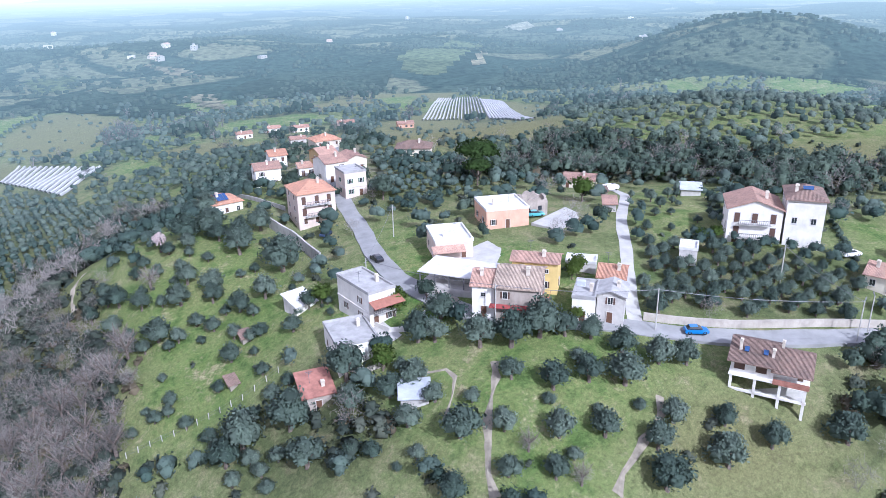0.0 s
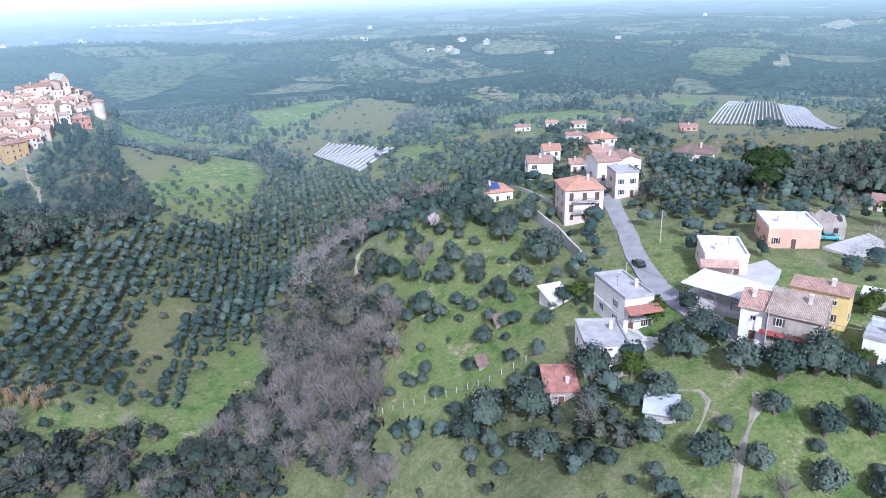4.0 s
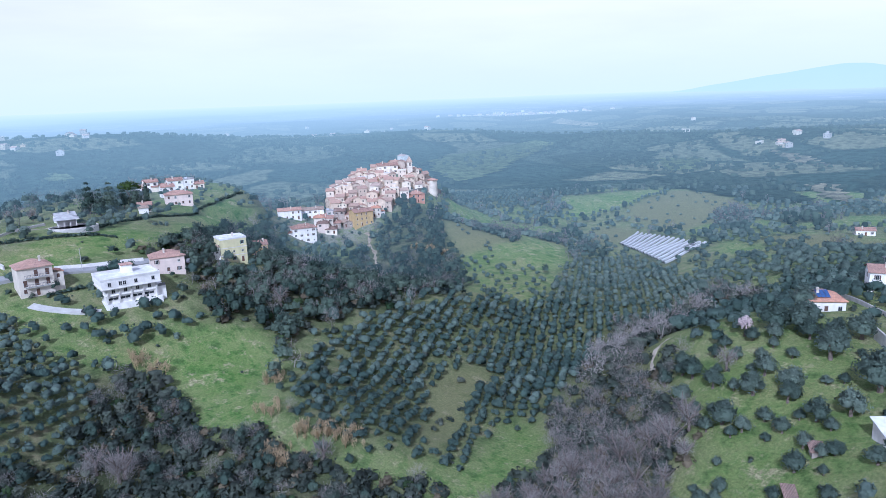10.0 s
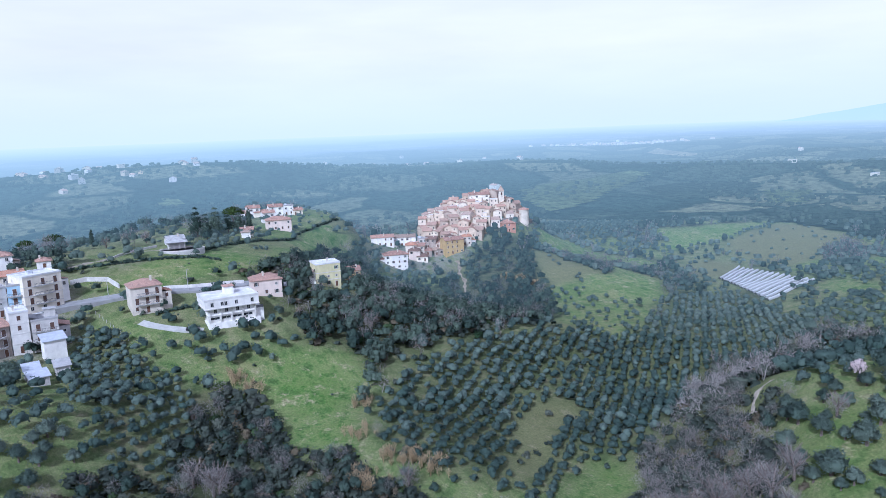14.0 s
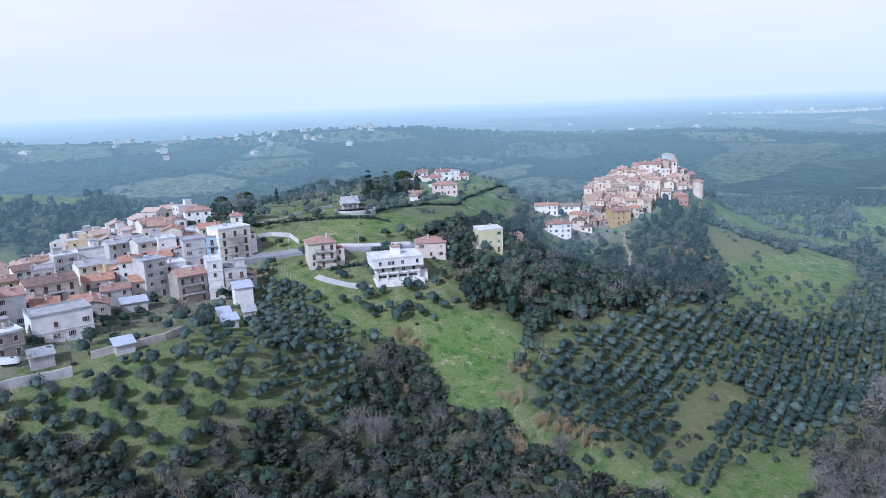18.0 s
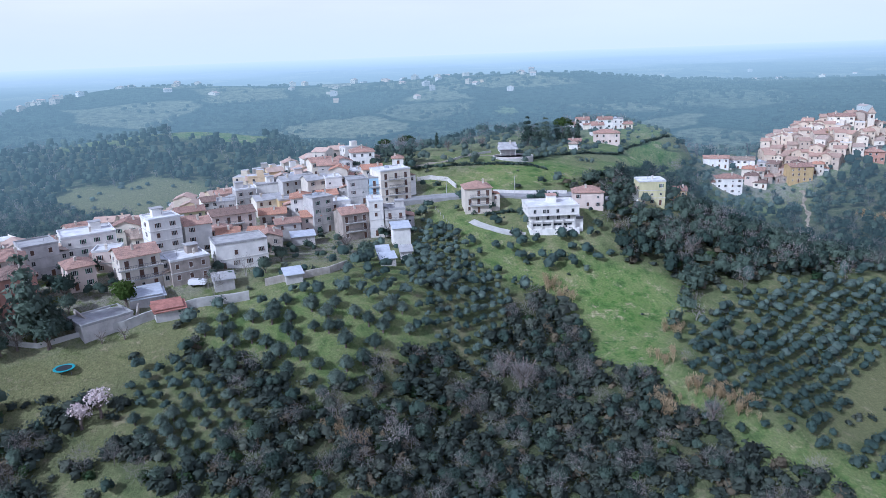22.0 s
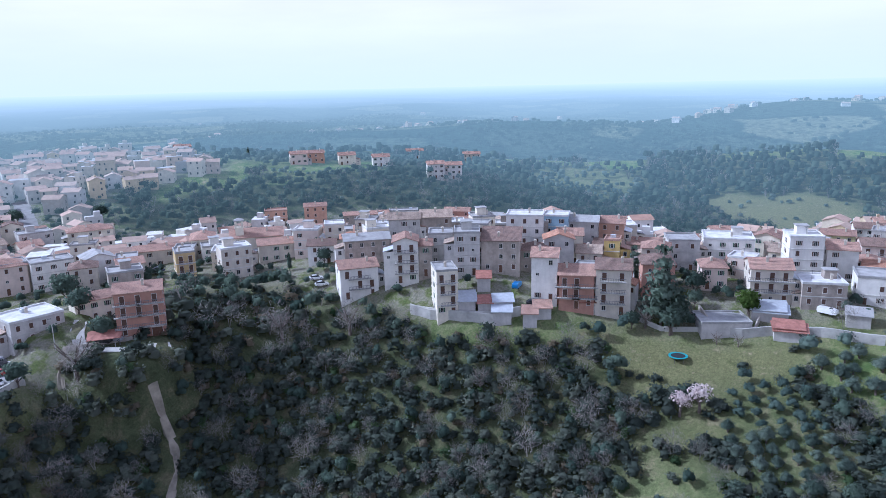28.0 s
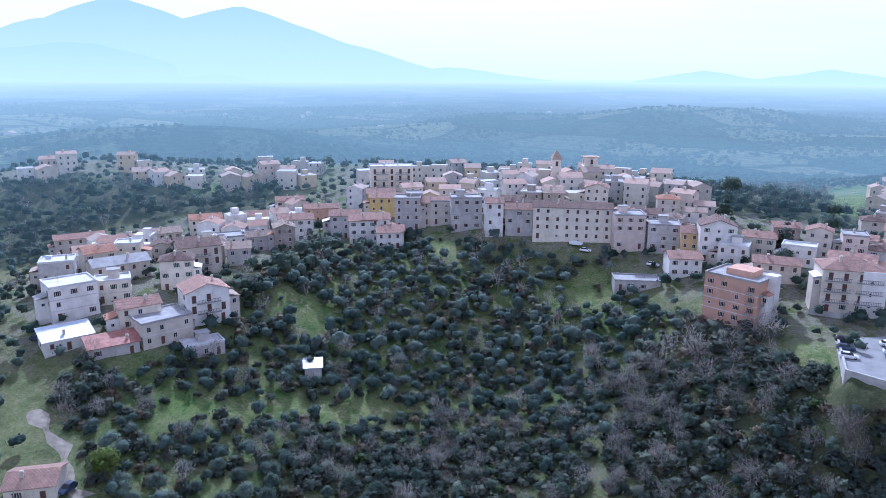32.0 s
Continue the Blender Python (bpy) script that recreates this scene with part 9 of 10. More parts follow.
def trampoline(x, y):
    ob = tagged(new("trampoline"), "round trampoline with a turquoise padded rim on dry grass", "trampoline")
    ob.matrix_basis = pose(x, y, float(height(x, y)))
    part("rim_pad", disc_ring(1.75, 2.3, 0.80, 0.90), plain("turquoise_vinyl", (0.05, 0.30, 0.33), 0.5), ob, "turquoise padded rim")
    part("jumping_mat", disc_ring(0, 1.74, 0.80, 0.84), plain("dark_mesh", (0.03, 0.035, 0.04), 0.8), ob, "dark jumping mat")
    for i in range(6):
        a = i * math.pi / 3
        bm = bmesh.new()
        tube(bm, [Vector((2.0 * math.cos(a), 2.0 * math.sin(a), -1.2)), Vector((2.0 * math.cos(a), 2.0 * math.sin(a), 0.8))], [0.04, 0.04], 6)
        part("leg", bm, METAL, ob)
    keep_clear(x, y, 5)


trampoline(-157.2, -62.9)


def hedge(pts, wide, high, label):
    rng = np.random.RandomState(len(pts) + int(abs(pts[0][0])))
    P = []
    for (x0, y0), (x1, y1) in zip(pts, pts[1:]):
        k = max(2, int(math.hypot(x1 - x0, y1 - y0) / 0.9))
        P += [(x0 + (x1 - x0) * i / k, y0 + (y1 - y0) * i / k) for i in range(k)]
    P = np.array(P) + rng.normal(size=(len(P), 2)) * 0.15
    return scatter("hedge", SCRUBS[1], P, wide, DARK_LEAF, label, "hedge")


hedge([(-294.3, 33.4), (-296.5, 41.9), (-294.2, 58.7), (-291.8, 71.8), (-288.5, 85.1), (-283.5, 89.8)], 0.8, 1, "clipped dark hedge across the park")
hedge([(-300.9, 85.4), (-315.3, 100.9), (-327.9, 118.6), (-349.6, 149.0), (-364.7, 163.4), (-402.6, 204.3)], 0.8, 1, "clipped dark hedge across the park")
hedge([(-243.0, 53.8), (-243.5, 60.3), (-242.5, 66.4)], 0.8, 1, "clipped dark hedge beside the drive")
hedge([(87.6, 150.3), (85.5, 141.2), (83.2, 132.3)], 0.6, 1, "dark hedge beside the lawn")

CYPRESS = [joined(core(RNG, [(0, 0, 2.5, 1.0, 2.4), (0, 0, 5.5, 0.8, 2.6)], 0.8), leaf_cloud(RNG, [(0, 0, 2.5, 1.0, 2.4), (0, 0, 5.0, 0.85, 2.6), (0, 0, 7.2, 0.5, 2.6)], 420, 0.28)) for _ in range(2)]
FIR = [joined(core(RNG, [(0, 0, 3 + 2.2 * k, 3.0 - 0.55 * k, 0.55) for k in range(5)], 0.75), leaf_cloud(RNG, [(0, 0, 3 + 2.2 * k, 3.2 - 0.55 * k, 0.5) for k in range(5)], 520, 0.45)) for _ in range(2)]
pine_bl = [(2.6 * math.cos(a), 2.6 * math.sin(a), 6.6 + 0.4 * math.sin(3 * a), 2.3, 0.62) for a in np.arange(0, 6.28, 0.9)] + [(0, 0, 7.4, 3.0, 0.6)]
PINE = [joined(core(RNG, pine_bl, 0.78), leaf_cloud(RNG, pine_bl, 900, 0.36))]
ROUND = [joined(core(RNG, lobes(RNG, 5, 1.6, 1.7, 3.6, 1.0), 0.75), leaf_cloud(RNG, lobes(RNG, 5, 1.6, 1.7, 3.6, 1.0), 560, 0.32)) for _ in range(2)]
TREES = {k: [crowned(raw_mesh("crown", v, f, [m]), v) for v, f in s] for k, s, m in (("cypress", CYPRESS, DARK_LEAF), ("fir", FIR, DARK_LEAF), ("pine", PINE, PINE_LEAF), ("round", ROUND, DARK_LEAF), ("citrus", ROUND, BRIGHT_LEAF))}
BARE_MESH = [raw_mesh("branches", *twig_cloud(RNG, 6.5, 5.2, 620, 0.026), [TWIG]) for _ in range(3)]
BLOSSOM_MESH = [raw_mesh("blossom", *leaf_cloud(RNG, lobes(RNG, 4, 1.0, 0.9, 2.6, 1.0), 420, 0.16), [BLOSSOM])]
TALL_TRUNK = trunk_mesh(RNG, 6.0, 0.28, 5)
SHORT_TRUNK = trunk_mesh(RNG, 3.2, 0.2, 4)
TREE_WORD = {"cypress": "tall narrow dark cypress", "fir": "dark spreading conifer", "pine": "umbrella pine with a broad bright green crown", "round": "dense dark evergreen tree", "citrus": "bright green leafy tree", "bare": "leafless grey winter tree", "blossom": "small tree in white blossom"}


def tree(kind, x, y, size=1.0):
    rng = random.Random(int(x * 11 + y * 5))
    ob = tagged(new(f"{kind}_tree"), TREE_WORD[kind] + " on the hillside", "tree", "garden trees")
    ob.matrix_basis = pose(x, y, float(height(x, y)) - 0.1, 0, 0, rng.uniform(0, 360)) @ Matrix.Diagonal((size, size, size, 1))
    use("trunk", TALL_TRUNK if kind in ("pine", "bare") else SHORT_TRUNK, ob)
    use("crown", rng.choice(BARE_MESH if kind == "bare" else BLOSSOM_MESH if kind == "blossom" else TREES[kind]), ob)
    keep_clear(x, y, 2 * size)


tree("pine", 11.0, 205.5, 1.35)
for kind, place, size in (("round", (-16.3, 187.8), 1.15), ("round", (-44.3, 201.3), 1.1), ("citrus", (-9.2, 120.7), 0.8), ("citrus", (-10.7, 105.6), 0.7), ("citrus", (-24.8, 130.0), 0.8), ("round", (-27.4, 129.8), 0.7), ("citrus", (25.1, 126.7), 0.6), ("citrus", (37.0, 177.8), 1.1),
                          ("citrus", (23.2, 111.2), 0.5), ("round", (-3.3, 123.0), 0.7), ("blossom", (-70.7, 165.5), 1.3), ("bare", (11.8, 85.5), 0.6), ("bare", (18.8, 81.1), 0.6), ("bare", (-67.9, 150.2), 0.9),
                          ("fir", (-345.0, 98.7), 1.2), ("fir", (-348.1, 108.8), 1.1), ("fir", (-332.9, 99.6), 1.0), ("fir", (-353.2, 116.7), 0.9), ("fir", (-353.7, 122.6), 1.0), ("cypress", (-355.0, 128.5), 1.5), ("pine", (-686.0, 74.0), 1.7), ("pine", (-688.0, 52.5), 1.4),
                          ("pine", (-391.9, 133.2), 1.2), ("cypress", (-240.1, 96.6), 1.1), ("cypress", (-368.6, 55.7), 1.0), ("round", (-332.2, 178.8), 1.1), ("bare", (-338.4, 73.6), 0.9), ("bare", (-335.8, 64.6), 0.9), ("bare", (-327.7, 54.8), 0.8),
                          ("pine", (-367.5, -584.0), 1.5), ("cypress", (-395.5, -565.4), 1.2), ("cypress", (-266.2, -402.6), 1.0), ("round", (-136.8, -169.8), 0.9), ("round", (-163.5, -67.9), 1.3), ("round", (-88.1, -186.0), 0.9), ("round", (-78.3, -220.4), 1.0), ("round", (-73.6, -191.9), 0.8),
                          ("cypress", (-130.4, -179.5), 0.7), ("round", (-193.8, -93.1), 0.7), ("citrus", (-179.2, -53.9), 0.9), ("blossom", (-141.8, -55.6), 1.5), ("blossom", (-144.6, -52.4), 1.7), ("round", (-107.9, -350.4), 1.3),
                          ("round", (47.1, -324.3), 1.6), ("cypress", (70.7, -312.0), 1.0), ("fir", (9.6, -304.1), 1.0), ("round", (-29.3, -307.6), 1.2), ("bare", (-50.9, -244.7), 1.2), ("round", (-11.2, -240.9), 0.9), ("cypress", (-94.9, -352.4), 1.1), ("round", (-96.5, -337.0), 1.3),
                          ("citrus", (113.6, -88.4), 1.1), ("bare", (-121.0, -141.0), 1.4), ("bare", (-108.8, -155.5), 1.4), ("bare", (-125.6, -99.1), 0.9), ("bare", (-153.3, 41.9), 1.2), ("bare", (-157.3, 38.6), 1.1), ("bare", (-151.8, 42.7), 1.3), ("bare", (-210.5, 117.0), 1.2),
                          ("citrus", (-9.2, 119.2), 0.8), ("citrus", (-10.5, 106.1), 0.75), ("citrus", (26.4, 128.8), 0.7), ("citrus", (23.0, 111.2), 0.5), ("round", (-12.9, 119.2), 0.35), ("round", (-5.3, 116.0), 0.4), ("round", (-55.4, 222.6), 1.0), ("round", (-23.2, 197.7), 1.0), ("cypress", (-25.4, 219.7), 0.7), ("citrus", (58.9, 142.8), 0.6), ("citrus", (55.9, 142.9), 0.55), ("pine", (10.4, 196.6), 0.9), ("fir", (-165.7, -71.4), 1.7), ("round", (-164.0, -67.6), 1.3), ("round", (-181.1, -68.9), 1.1), ("fir", (-181.7, -86.9), 0.9), ("citrus", (-179.8, -54.4), 1.1), ("round", (-175.8, -66.7), 0.8), ("round", (-160.2, -76.7), 0.8), ("round", (-141.2, -176.6), 1.1), ("round", (-160.5, -90.7), 0.8), ("bare", (-166.3, -57.1), 0.5), ("bare", (-167.9, -52.4), 0.5), ("bare", (-162.6, -74.1), 0.9), ("round", (9.8, -340.6), 1.7), ("fir", (-11.3, -252.0), 0.9), ("round", (-31.9, -333.2), 1.1), ("bare", (-49.5, -251.1), 1.2), ("round", (-75.7, -213.3), 1.5), ("round", (-69.8, -189.9), 1.2), ("fir", (-95.7, -331.0), 0.9), ("round", (-142.3, -341.9), 1.2), ("round", (18.9, -258.1), 0.9), ("round", (-70.0, -175.7), 1.1), ("round", (-217.4, -72.5), 0.9), ("round", (-98.9, -187.2), 1.0), ("round", (-210.0, 8.5), 1.0), ("round", (-192.1, -48.3), 0.9), ("fir", (-168.7, -67.8), 0.9), ("round", (-205.8, -16.9), 0.8), ("bare", (-221.9, 2.5), 1.0), ("round", (-195.9, -20.8), 0.8), ("round", (-270.3, -2.3), 0.7), ("round", (164.6, -241.7), 0.9), ("round", (156.4, -186.4), 1.0), ("bare", (37.9, -191.7), 1.1), ("bare", (-58.9, -166.8), 1.5), ("round", (-47.3, -169.6), 1.0), ("bare", (-23.6, -158.5), 1.3), ("bare", (9.5, -188.0), 1.3)):
    tree(kind, *place, size)


# ---- a ruin, outdoor stairs and wires ----
def ruin(x, y, rot, w, d, high):
    """A roofless stone house: thick walls with a broken top, and dark panels for empty window holes."""
    rng = random.Random(9)
    ob = tagged(new("ruined_house"), "roofless ruined house of pale grey rubble stone", "ruin")
    ob.matrix_basis = pose(x, y, float(height(x, y)), 0, 0, rot)
    for name, a, length in (("front_wall", pose(0, -d / 2, 0), w), ("back_wall", pose(0, d / 2, 0, 0, 0, 180), w), ("side_wall", pose(w / 2, 0, 0, 0, 0, 90), d), ("side_wall", pose(-w / 2, 0, 0, 0, 0, -90), d)):
        bm = bmesh.new()
        n = int(length / 0.7)
        tops = [high * (0.62 + 0.38 * math.sin(2.2 * i / n + 0.5)) + rng.uniform(-0.5, 0.35) for i in range(n + 1)]
        cols = []
        for i in range(n + 1):
            px = -length / 2 + length * i / n
            b = rng.uniform(-0.06, 0.06)
            cols.append([bm.verts.new(p) for p in ((px, b, -2.5), (px, b, tops[i]), (px, 0.55 + b, tops[i] + rng.uniform(-0.2, 0.2)), (px, 0.55 + b, -2.5))])
        for p, q in zip(cols, cols[1:]):
            for k in range(3):
                bm.faces.new((p[k], q[k], q[k + 1], p[k + 1]))
        bm.faces.new(cols[0][::-1]), bm.faces.new(cols[-1])
        part(name, bm, WALLS["stone"], ob, at=a)
    # dark panels on the solid wall stand in for shaded holes
    for px in (-w * 0.25, w * 0.2):
        use("hole_panel", box_mesh("hole_panel", [(-0.45, 0.45, -0.1, 0.02, 1.4, 2.5)], GLASS), ob, "dark panel in place of an empty window hole", pose(px, -d / 2 - 0.06, 0))
    keep_clear(x, y, 6)


def bastion(x, y, r, high):
    ob = tagged(new("round_tower"), "round pale stone tower at the end of the town wall", "tower")
    ob.matrix_basis = pose(x, y, float(height(x, y)), 0, 0, 0)
    use("shaft", turned("shaft", [(-6, r * 1.12, r * 1.12), (high, r, r), (high, r * 1.08, r * 1.08), (high + 0.8, r * 1.08, r * 1.08)], WALLS["beige"], 16), ob)
    use("roof", turned("roof", [(high + 0.8, r * 1.2, r * 1.2), (high + 1.0, r * 1.2, r * 1.2), (high + 2.4, 0.1, 0.1)], ROOFS["tile"], 16), ob)
    keep_clear(x, y, r + 2)


bastion(-384.2, 346.4, 3.6, 9)


def pavilion(x, y, rot):
    """A small open hall under a grey hipped roof, on a round pale terrace."""
    ob = tagged(new("pavilion"), "white pavilion with a grey hipped roof on a round terrace", "pavilion")
    ob.matrix_basis = pose(x, y, float(height(x, y)), 0, 0, rot)
    use("terrace", turned("terrace", [(-3, 9.0, 6.0), (0.25, 9.0, 6.0), (0.3, 8.9, 5.9)], PAVE, 28), ob, "round pale paved terrace", pose(2.0, -4.0, 0))
    use("rim_wall", turned("rim_wall", [(0.3, 9.0, 6.0), (0.9, 9.0, 6.0), (0.9, 8.7, 5.7), (0.3, 8.7, 5.7)], WHITEWALL, 28), ob, at=pose(2.0, -4.0, 0))
    part("wall", (lambda bm: (box(bm, -3.5, 3.5, 1, 5, -1, 3.2), bm)[1])(bmesh.new()), WALLS["white"], ob)
    for px in (-3.3, -1.1, 1.1, 3.3):
        use("post", box_mesh("post", [(-0.15, 0.15, -0.15, 0.15, 0, 3.2)], WALLS["white"]), ob, at=pose(px, -1.2, 0))
    use("roof", turned("roof", [(3.2, 4.6, 4.0), (3.4, 4.6, 4.0), (5.2, 0.8, 0.4)], ROOFS["slab"], 4), ob, at=pose(0, 1.9, 0))
    keep_clear(x, y, 9)


pavilion(-307.5, 78.8, 78)
ruin(22.4, 168.6, 8, 6.5, 6.0, 4.6)


def stairs(x, y, rot, steps, wide, material, label, z=None):
    """A straight flight outdoors, with each step a part and a rail of posts."""
    ob = tagged(new("outdoor_stairs"), label, "stairs")
    ob.matrix_basis = pose(x, y, float(height(x, y)) if z is None else z, 0, 0, rot)
    me = box_mesh("step", [(-wide / 2, wide / 2, -0.15, 0.15, -0.6, 0)], material)
    for i in range(steps):
        use("step", me, ob, at=pose(0, 0.28 * i, 0.18 * (i + 1)))
    post = box_mesh("rail_post", [(-0.03, 0.03, -0.03, 0.03, 0, 0.95)], METAL)
    for s in (-1, 1):
        for i in range(0, steps, 4):
            use("rail_post", post, ob, at=pose(s * wide * 0.48, 0.28 * i, 0.18 * (i + 1)))
        bm = bmesh.new()
        v = box(bm, s * wide * 0.48 - 0.04, s * wide * 0.48 + 0.04, 0, 0.28 * steps, 1.05, 1.13)
        for q in v:
            q.co.z += 0.18 * q.co.y / 0.28
        part("handrail", bm, material, ob)


BRICK_RED = plain("red_brick", (0.36, 0.15, 0.11), 0.85)
stairs(17.0, 111.3, -20, 16, 1.3, BRICK_RED, "red brick outdoor stair beside the yellow house")
stairs(-14.5, 106.1, 40, 10, 1.2, CONCRETE, "grey concrete outdoor stair below the white house")
stairs(-134.4, -121.8, 10, 12, 1.4, CONCRETE, "grey concrete stair down from the houses")


def fence(pts, gap, label):
    """Weathered wooden posts along a line, with two wires."""
    ob = tagged(new("fence"), label, "fence")
    ob.matrix_basis = pose(0, 0, 0)
    me = box_mesh("fence_post", [(-0.06, 0.06, -0.06, 0.06, -0.4, 1.3)], WALLS["grey"])
    line = []
    for (x0, y0), (x1, y1) in zip(pts, pts[1:]):
        k = max(1, int(math.hypot(x1 - x0, y1 - y0) / gap))
        line += [(x0 + (x1 - x0) * i / k, y0 + (y1 - y0) * i / k) for i in range(k)]
    for x, y in line:
        use("fence_post", me, ob, at=pose(x, y, float(height(x, y)), 0, 3 * math.sin(x * 5)))
    for up in (0.55, 1.1):
        bm = bmesh.new()
        rows = [[bm.verts.new((x + a, y, float(height(x, y)) + up + b)) for a, b in ((-0.015, 0), (0, 0.02), (0.015, 0), (0, -0.02))] for x, y in line]
        for p, q in zip(rows, rows[1:]):
            for i in range(4):
                bm.faces.new((p[i], p[(i + 1) % 4], q[(i + 1) % 4], q[i]))
        part("fence_wire", bm, METAL, ob)


fence([(-58.3, 106.9), (-47.5, 108.9), (-37.2, 111.1), (-28.6, 114.5)], 2.0, "old post and wire fence across the grassy slope")
fence([(-253.1, 36.8), (-242.6, 39.1), (-228.1, 42.2)], 2.2, "post and wire fence along the meadow")
fence([(-56.1, -167.0), (-63.9, -169.7), (-72.4, -169.6)], 2.2, "post and wire fence beside the track")


def wire(p, q, sag=0.8):
    bm = bmesh.new()
    n = 14
    path = [(p[0] + (q[0] - p[0]) * i / n, p[1] + (q[1] - p[1]) * i / n, p[2] + (q[2] - p[2]) * i / n - sag * 4 * (i / n) * (1 - i / n)) for i in range(n + 1)]
    rings = [[bm.verts.new((x, y, z + 0.045)), bm.verts.new((x, y, z - 0.045))] for x, y, z in path]
    e = [[bm.verts.new((x + 0.04, y + 0.02, z)), bm.verts.new((x - 0.04, y - 0.02, z))] for x, y, z in path]
    for i in range(n):
        for a, b in ((rings[i][0], rings[i + 1][0]), ):
            bm.faces.new((a, e[i][0], e[i + 1][0], b))
            bm.faces.new((a, b, e[i + 1][1], e[i][1]))
            bm.faces.new((rings[i][1], rings[i + 1][1], e[i + 1][0], e[i][0]))
            bm.faces.new((rings[i][1], e[i][1], e[i + 1][1], rings[i + 1][1]))
    return tagged(part("overhead_wire", bm, METAL, None), "thin dark overhead wire between two poles", "wire", "overhead wires")


def mast_top(x, y, up=7.8):
    return (x, y, float(height(x, y)) + up)


for a, b in ((mast_top(37.0, 110.6), mast_top(71.5, 108.3)), (mast_top(65.4, 125.4), mast_top(71.5, 108.3)), (mast_top(37.0, 110.6), mast_top(8.9, 111.1)), (mast_top(-15.3, 129.2), mast_top(-11.7, 158.6)), (mast_top(8.9, 111.1), mast_top(-15.3, 129.2))):
    wire(a, b)


# ---- woods, groves and scrub ----
def sow(kinds, gap, keep, jitter=0.45, rows=0.0, seed=1, r0=45, r1=690):
    """Places for plants: a jittered grid over the cells with these covers, clear of roads and houses."""
    rng = np.random.RandomState(seed)
    k = np.arange(-r1 * 1.42, r1 * 1.42, gap)
    X, Y = np.meshgrid(k, k, indexing="ij")
    X, Y = X.ravel() + rng.uniform(-jitter, jitter, X.size) * gap, Y.ravel() + rng.uniform(-jitter, jitter, Y.size) * gap
    c, s = math.cos(rows), math.sin(rows)
    X, Y = X * c - Y * s, X * s + Y * c
    r = np.hypot(X, Y)
    cov, road = cover_at(X, Y)
    ok = np.isin(cov, [COVERS.index(q) for q in kinds]) & ~road & (rng.rand(X.size) < keep) & (r < r1) & (r > r0)
    return np.stack([X[ok], Y[ok]], 1)


def plant(name, kinds, P, size, material, label, category, hazy=None, full=0.72, near=190):
    """Plants near by, farther off, and past FAR_FROM, where haze is painted into their leaves and they stand for
    several each.
    """
    r, g = np.hypot(P[:, 0], P[:, 1]), np.random.RandomState(len(P))
    az = np.degrees(np.arctan2(-P[:, 0], P[:, 1])) % 360
    u = g.rand(len(P)) + 0.85 * ((az > 248) & (az < 318))        # the land behind is thinly planted
    scatter(name, kinds[0], P[(r < near) & (u < 1)], size, material, label, category)
    thin, thick = hazy or FAR_LEAF
    scatter(name, kinds[1], P[(r >= near) & (r < FAR_FROM) & (u < full)], size * (1.18 if full < 1 else 1), material, label, category)
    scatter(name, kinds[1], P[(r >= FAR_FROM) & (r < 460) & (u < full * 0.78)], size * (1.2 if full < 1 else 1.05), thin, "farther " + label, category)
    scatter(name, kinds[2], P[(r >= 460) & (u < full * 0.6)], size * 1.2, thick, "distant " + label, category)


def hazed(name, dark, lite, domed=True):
    # one leaf material with haze emission serves both distances
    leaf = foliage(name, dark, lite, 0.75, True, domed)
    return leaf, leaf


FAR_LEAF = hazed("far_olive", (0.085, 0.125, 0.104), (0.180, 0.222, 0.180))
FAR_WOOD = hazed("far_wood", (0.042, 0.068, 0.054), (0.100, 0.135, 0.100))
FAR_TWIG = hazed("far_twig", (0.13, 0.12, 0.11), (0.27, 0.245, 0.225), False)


# reeds beside the stream
def clump(x, y, r, n, seed):
    g = np.random.RandomState(seed)
    return np.array((x, y)) + g.normal(size=(n, 2)) * r


P = np.concatenate([clump(*q, 1.7, 13, i) for i, q in enumerate(((-139.8, 70.3), (-136.4, 71.4), (-134.1, 73.0), (-140.3, 82.3), (-137.6, 85.0), (-135.1, 87.1), (-132.9, 89.1), (-171.8, 91.3), (-154.2, 80.0), (-200.3, 64.0), (-193.8, 65.8), (-136.3, -1.5), (-134.4, 1.4), (-319.8, 273.0), (-308.4, 274.4), (-297.2, 275.5)))])
scatter("reeds", REED_SMALL, P, 0.72, REED, "tall dry straw-coloured reeds", "reeds")

def foremost(P, n, make):
    """The n nearest of these places, on the side that is looked at, get things of their own; the rest are given back."""
    az = np.degrees(np.arctan2(-P[:, 0], P[:, 1])) % 360
    r = np.hypot(P[:, 0], P[:, 1]) + 500 * ((az > 238) & (az < 326))
    k = np.argsort(r)
    for x, y in P[k[:n]]:
        make(float(x), float(y))
    return P[k[n:]]


P = sow(("grove",), 3.55, 0.97, 0.10, 0.6, 1)
P = foremost(P, 95, lambda x, y: olive(x, y, 0.68 + 0.3 * ((x * 13.7 + y * 7.1) % 1)))
plant("olive_grove", OLIVES, P, 0.80, GROVE_LEAF, "grove of grey-green olive trees in loose rows", "olive grove", full=0.97)
P = sow(("rows",), 6.0, 0.95, 0.10, 0.35, 2)
plant("olive_grove", OLIVES, P, 1.1, OLIVE_LEAF, "olive trees in even rows on a hill", "olive grove", full=0.97)
P = sow(("terrace",), 5.0, 0.92, 0.3, 0.9, 22)
P = foremost(P, 50, lambda x, y: olive(x, y, 0.85 + 0.4 * ((x * 13.7 + y * 7.1) % 1)))
plant("olive_grove", OLIVES, P, 1.05, GROVE_LEAF, "olive trees on a grassy slope", "olive grove", full=0.97)
P = sow(("orchard",), 6.5, 0.78, 0.35, 0.2, 3)
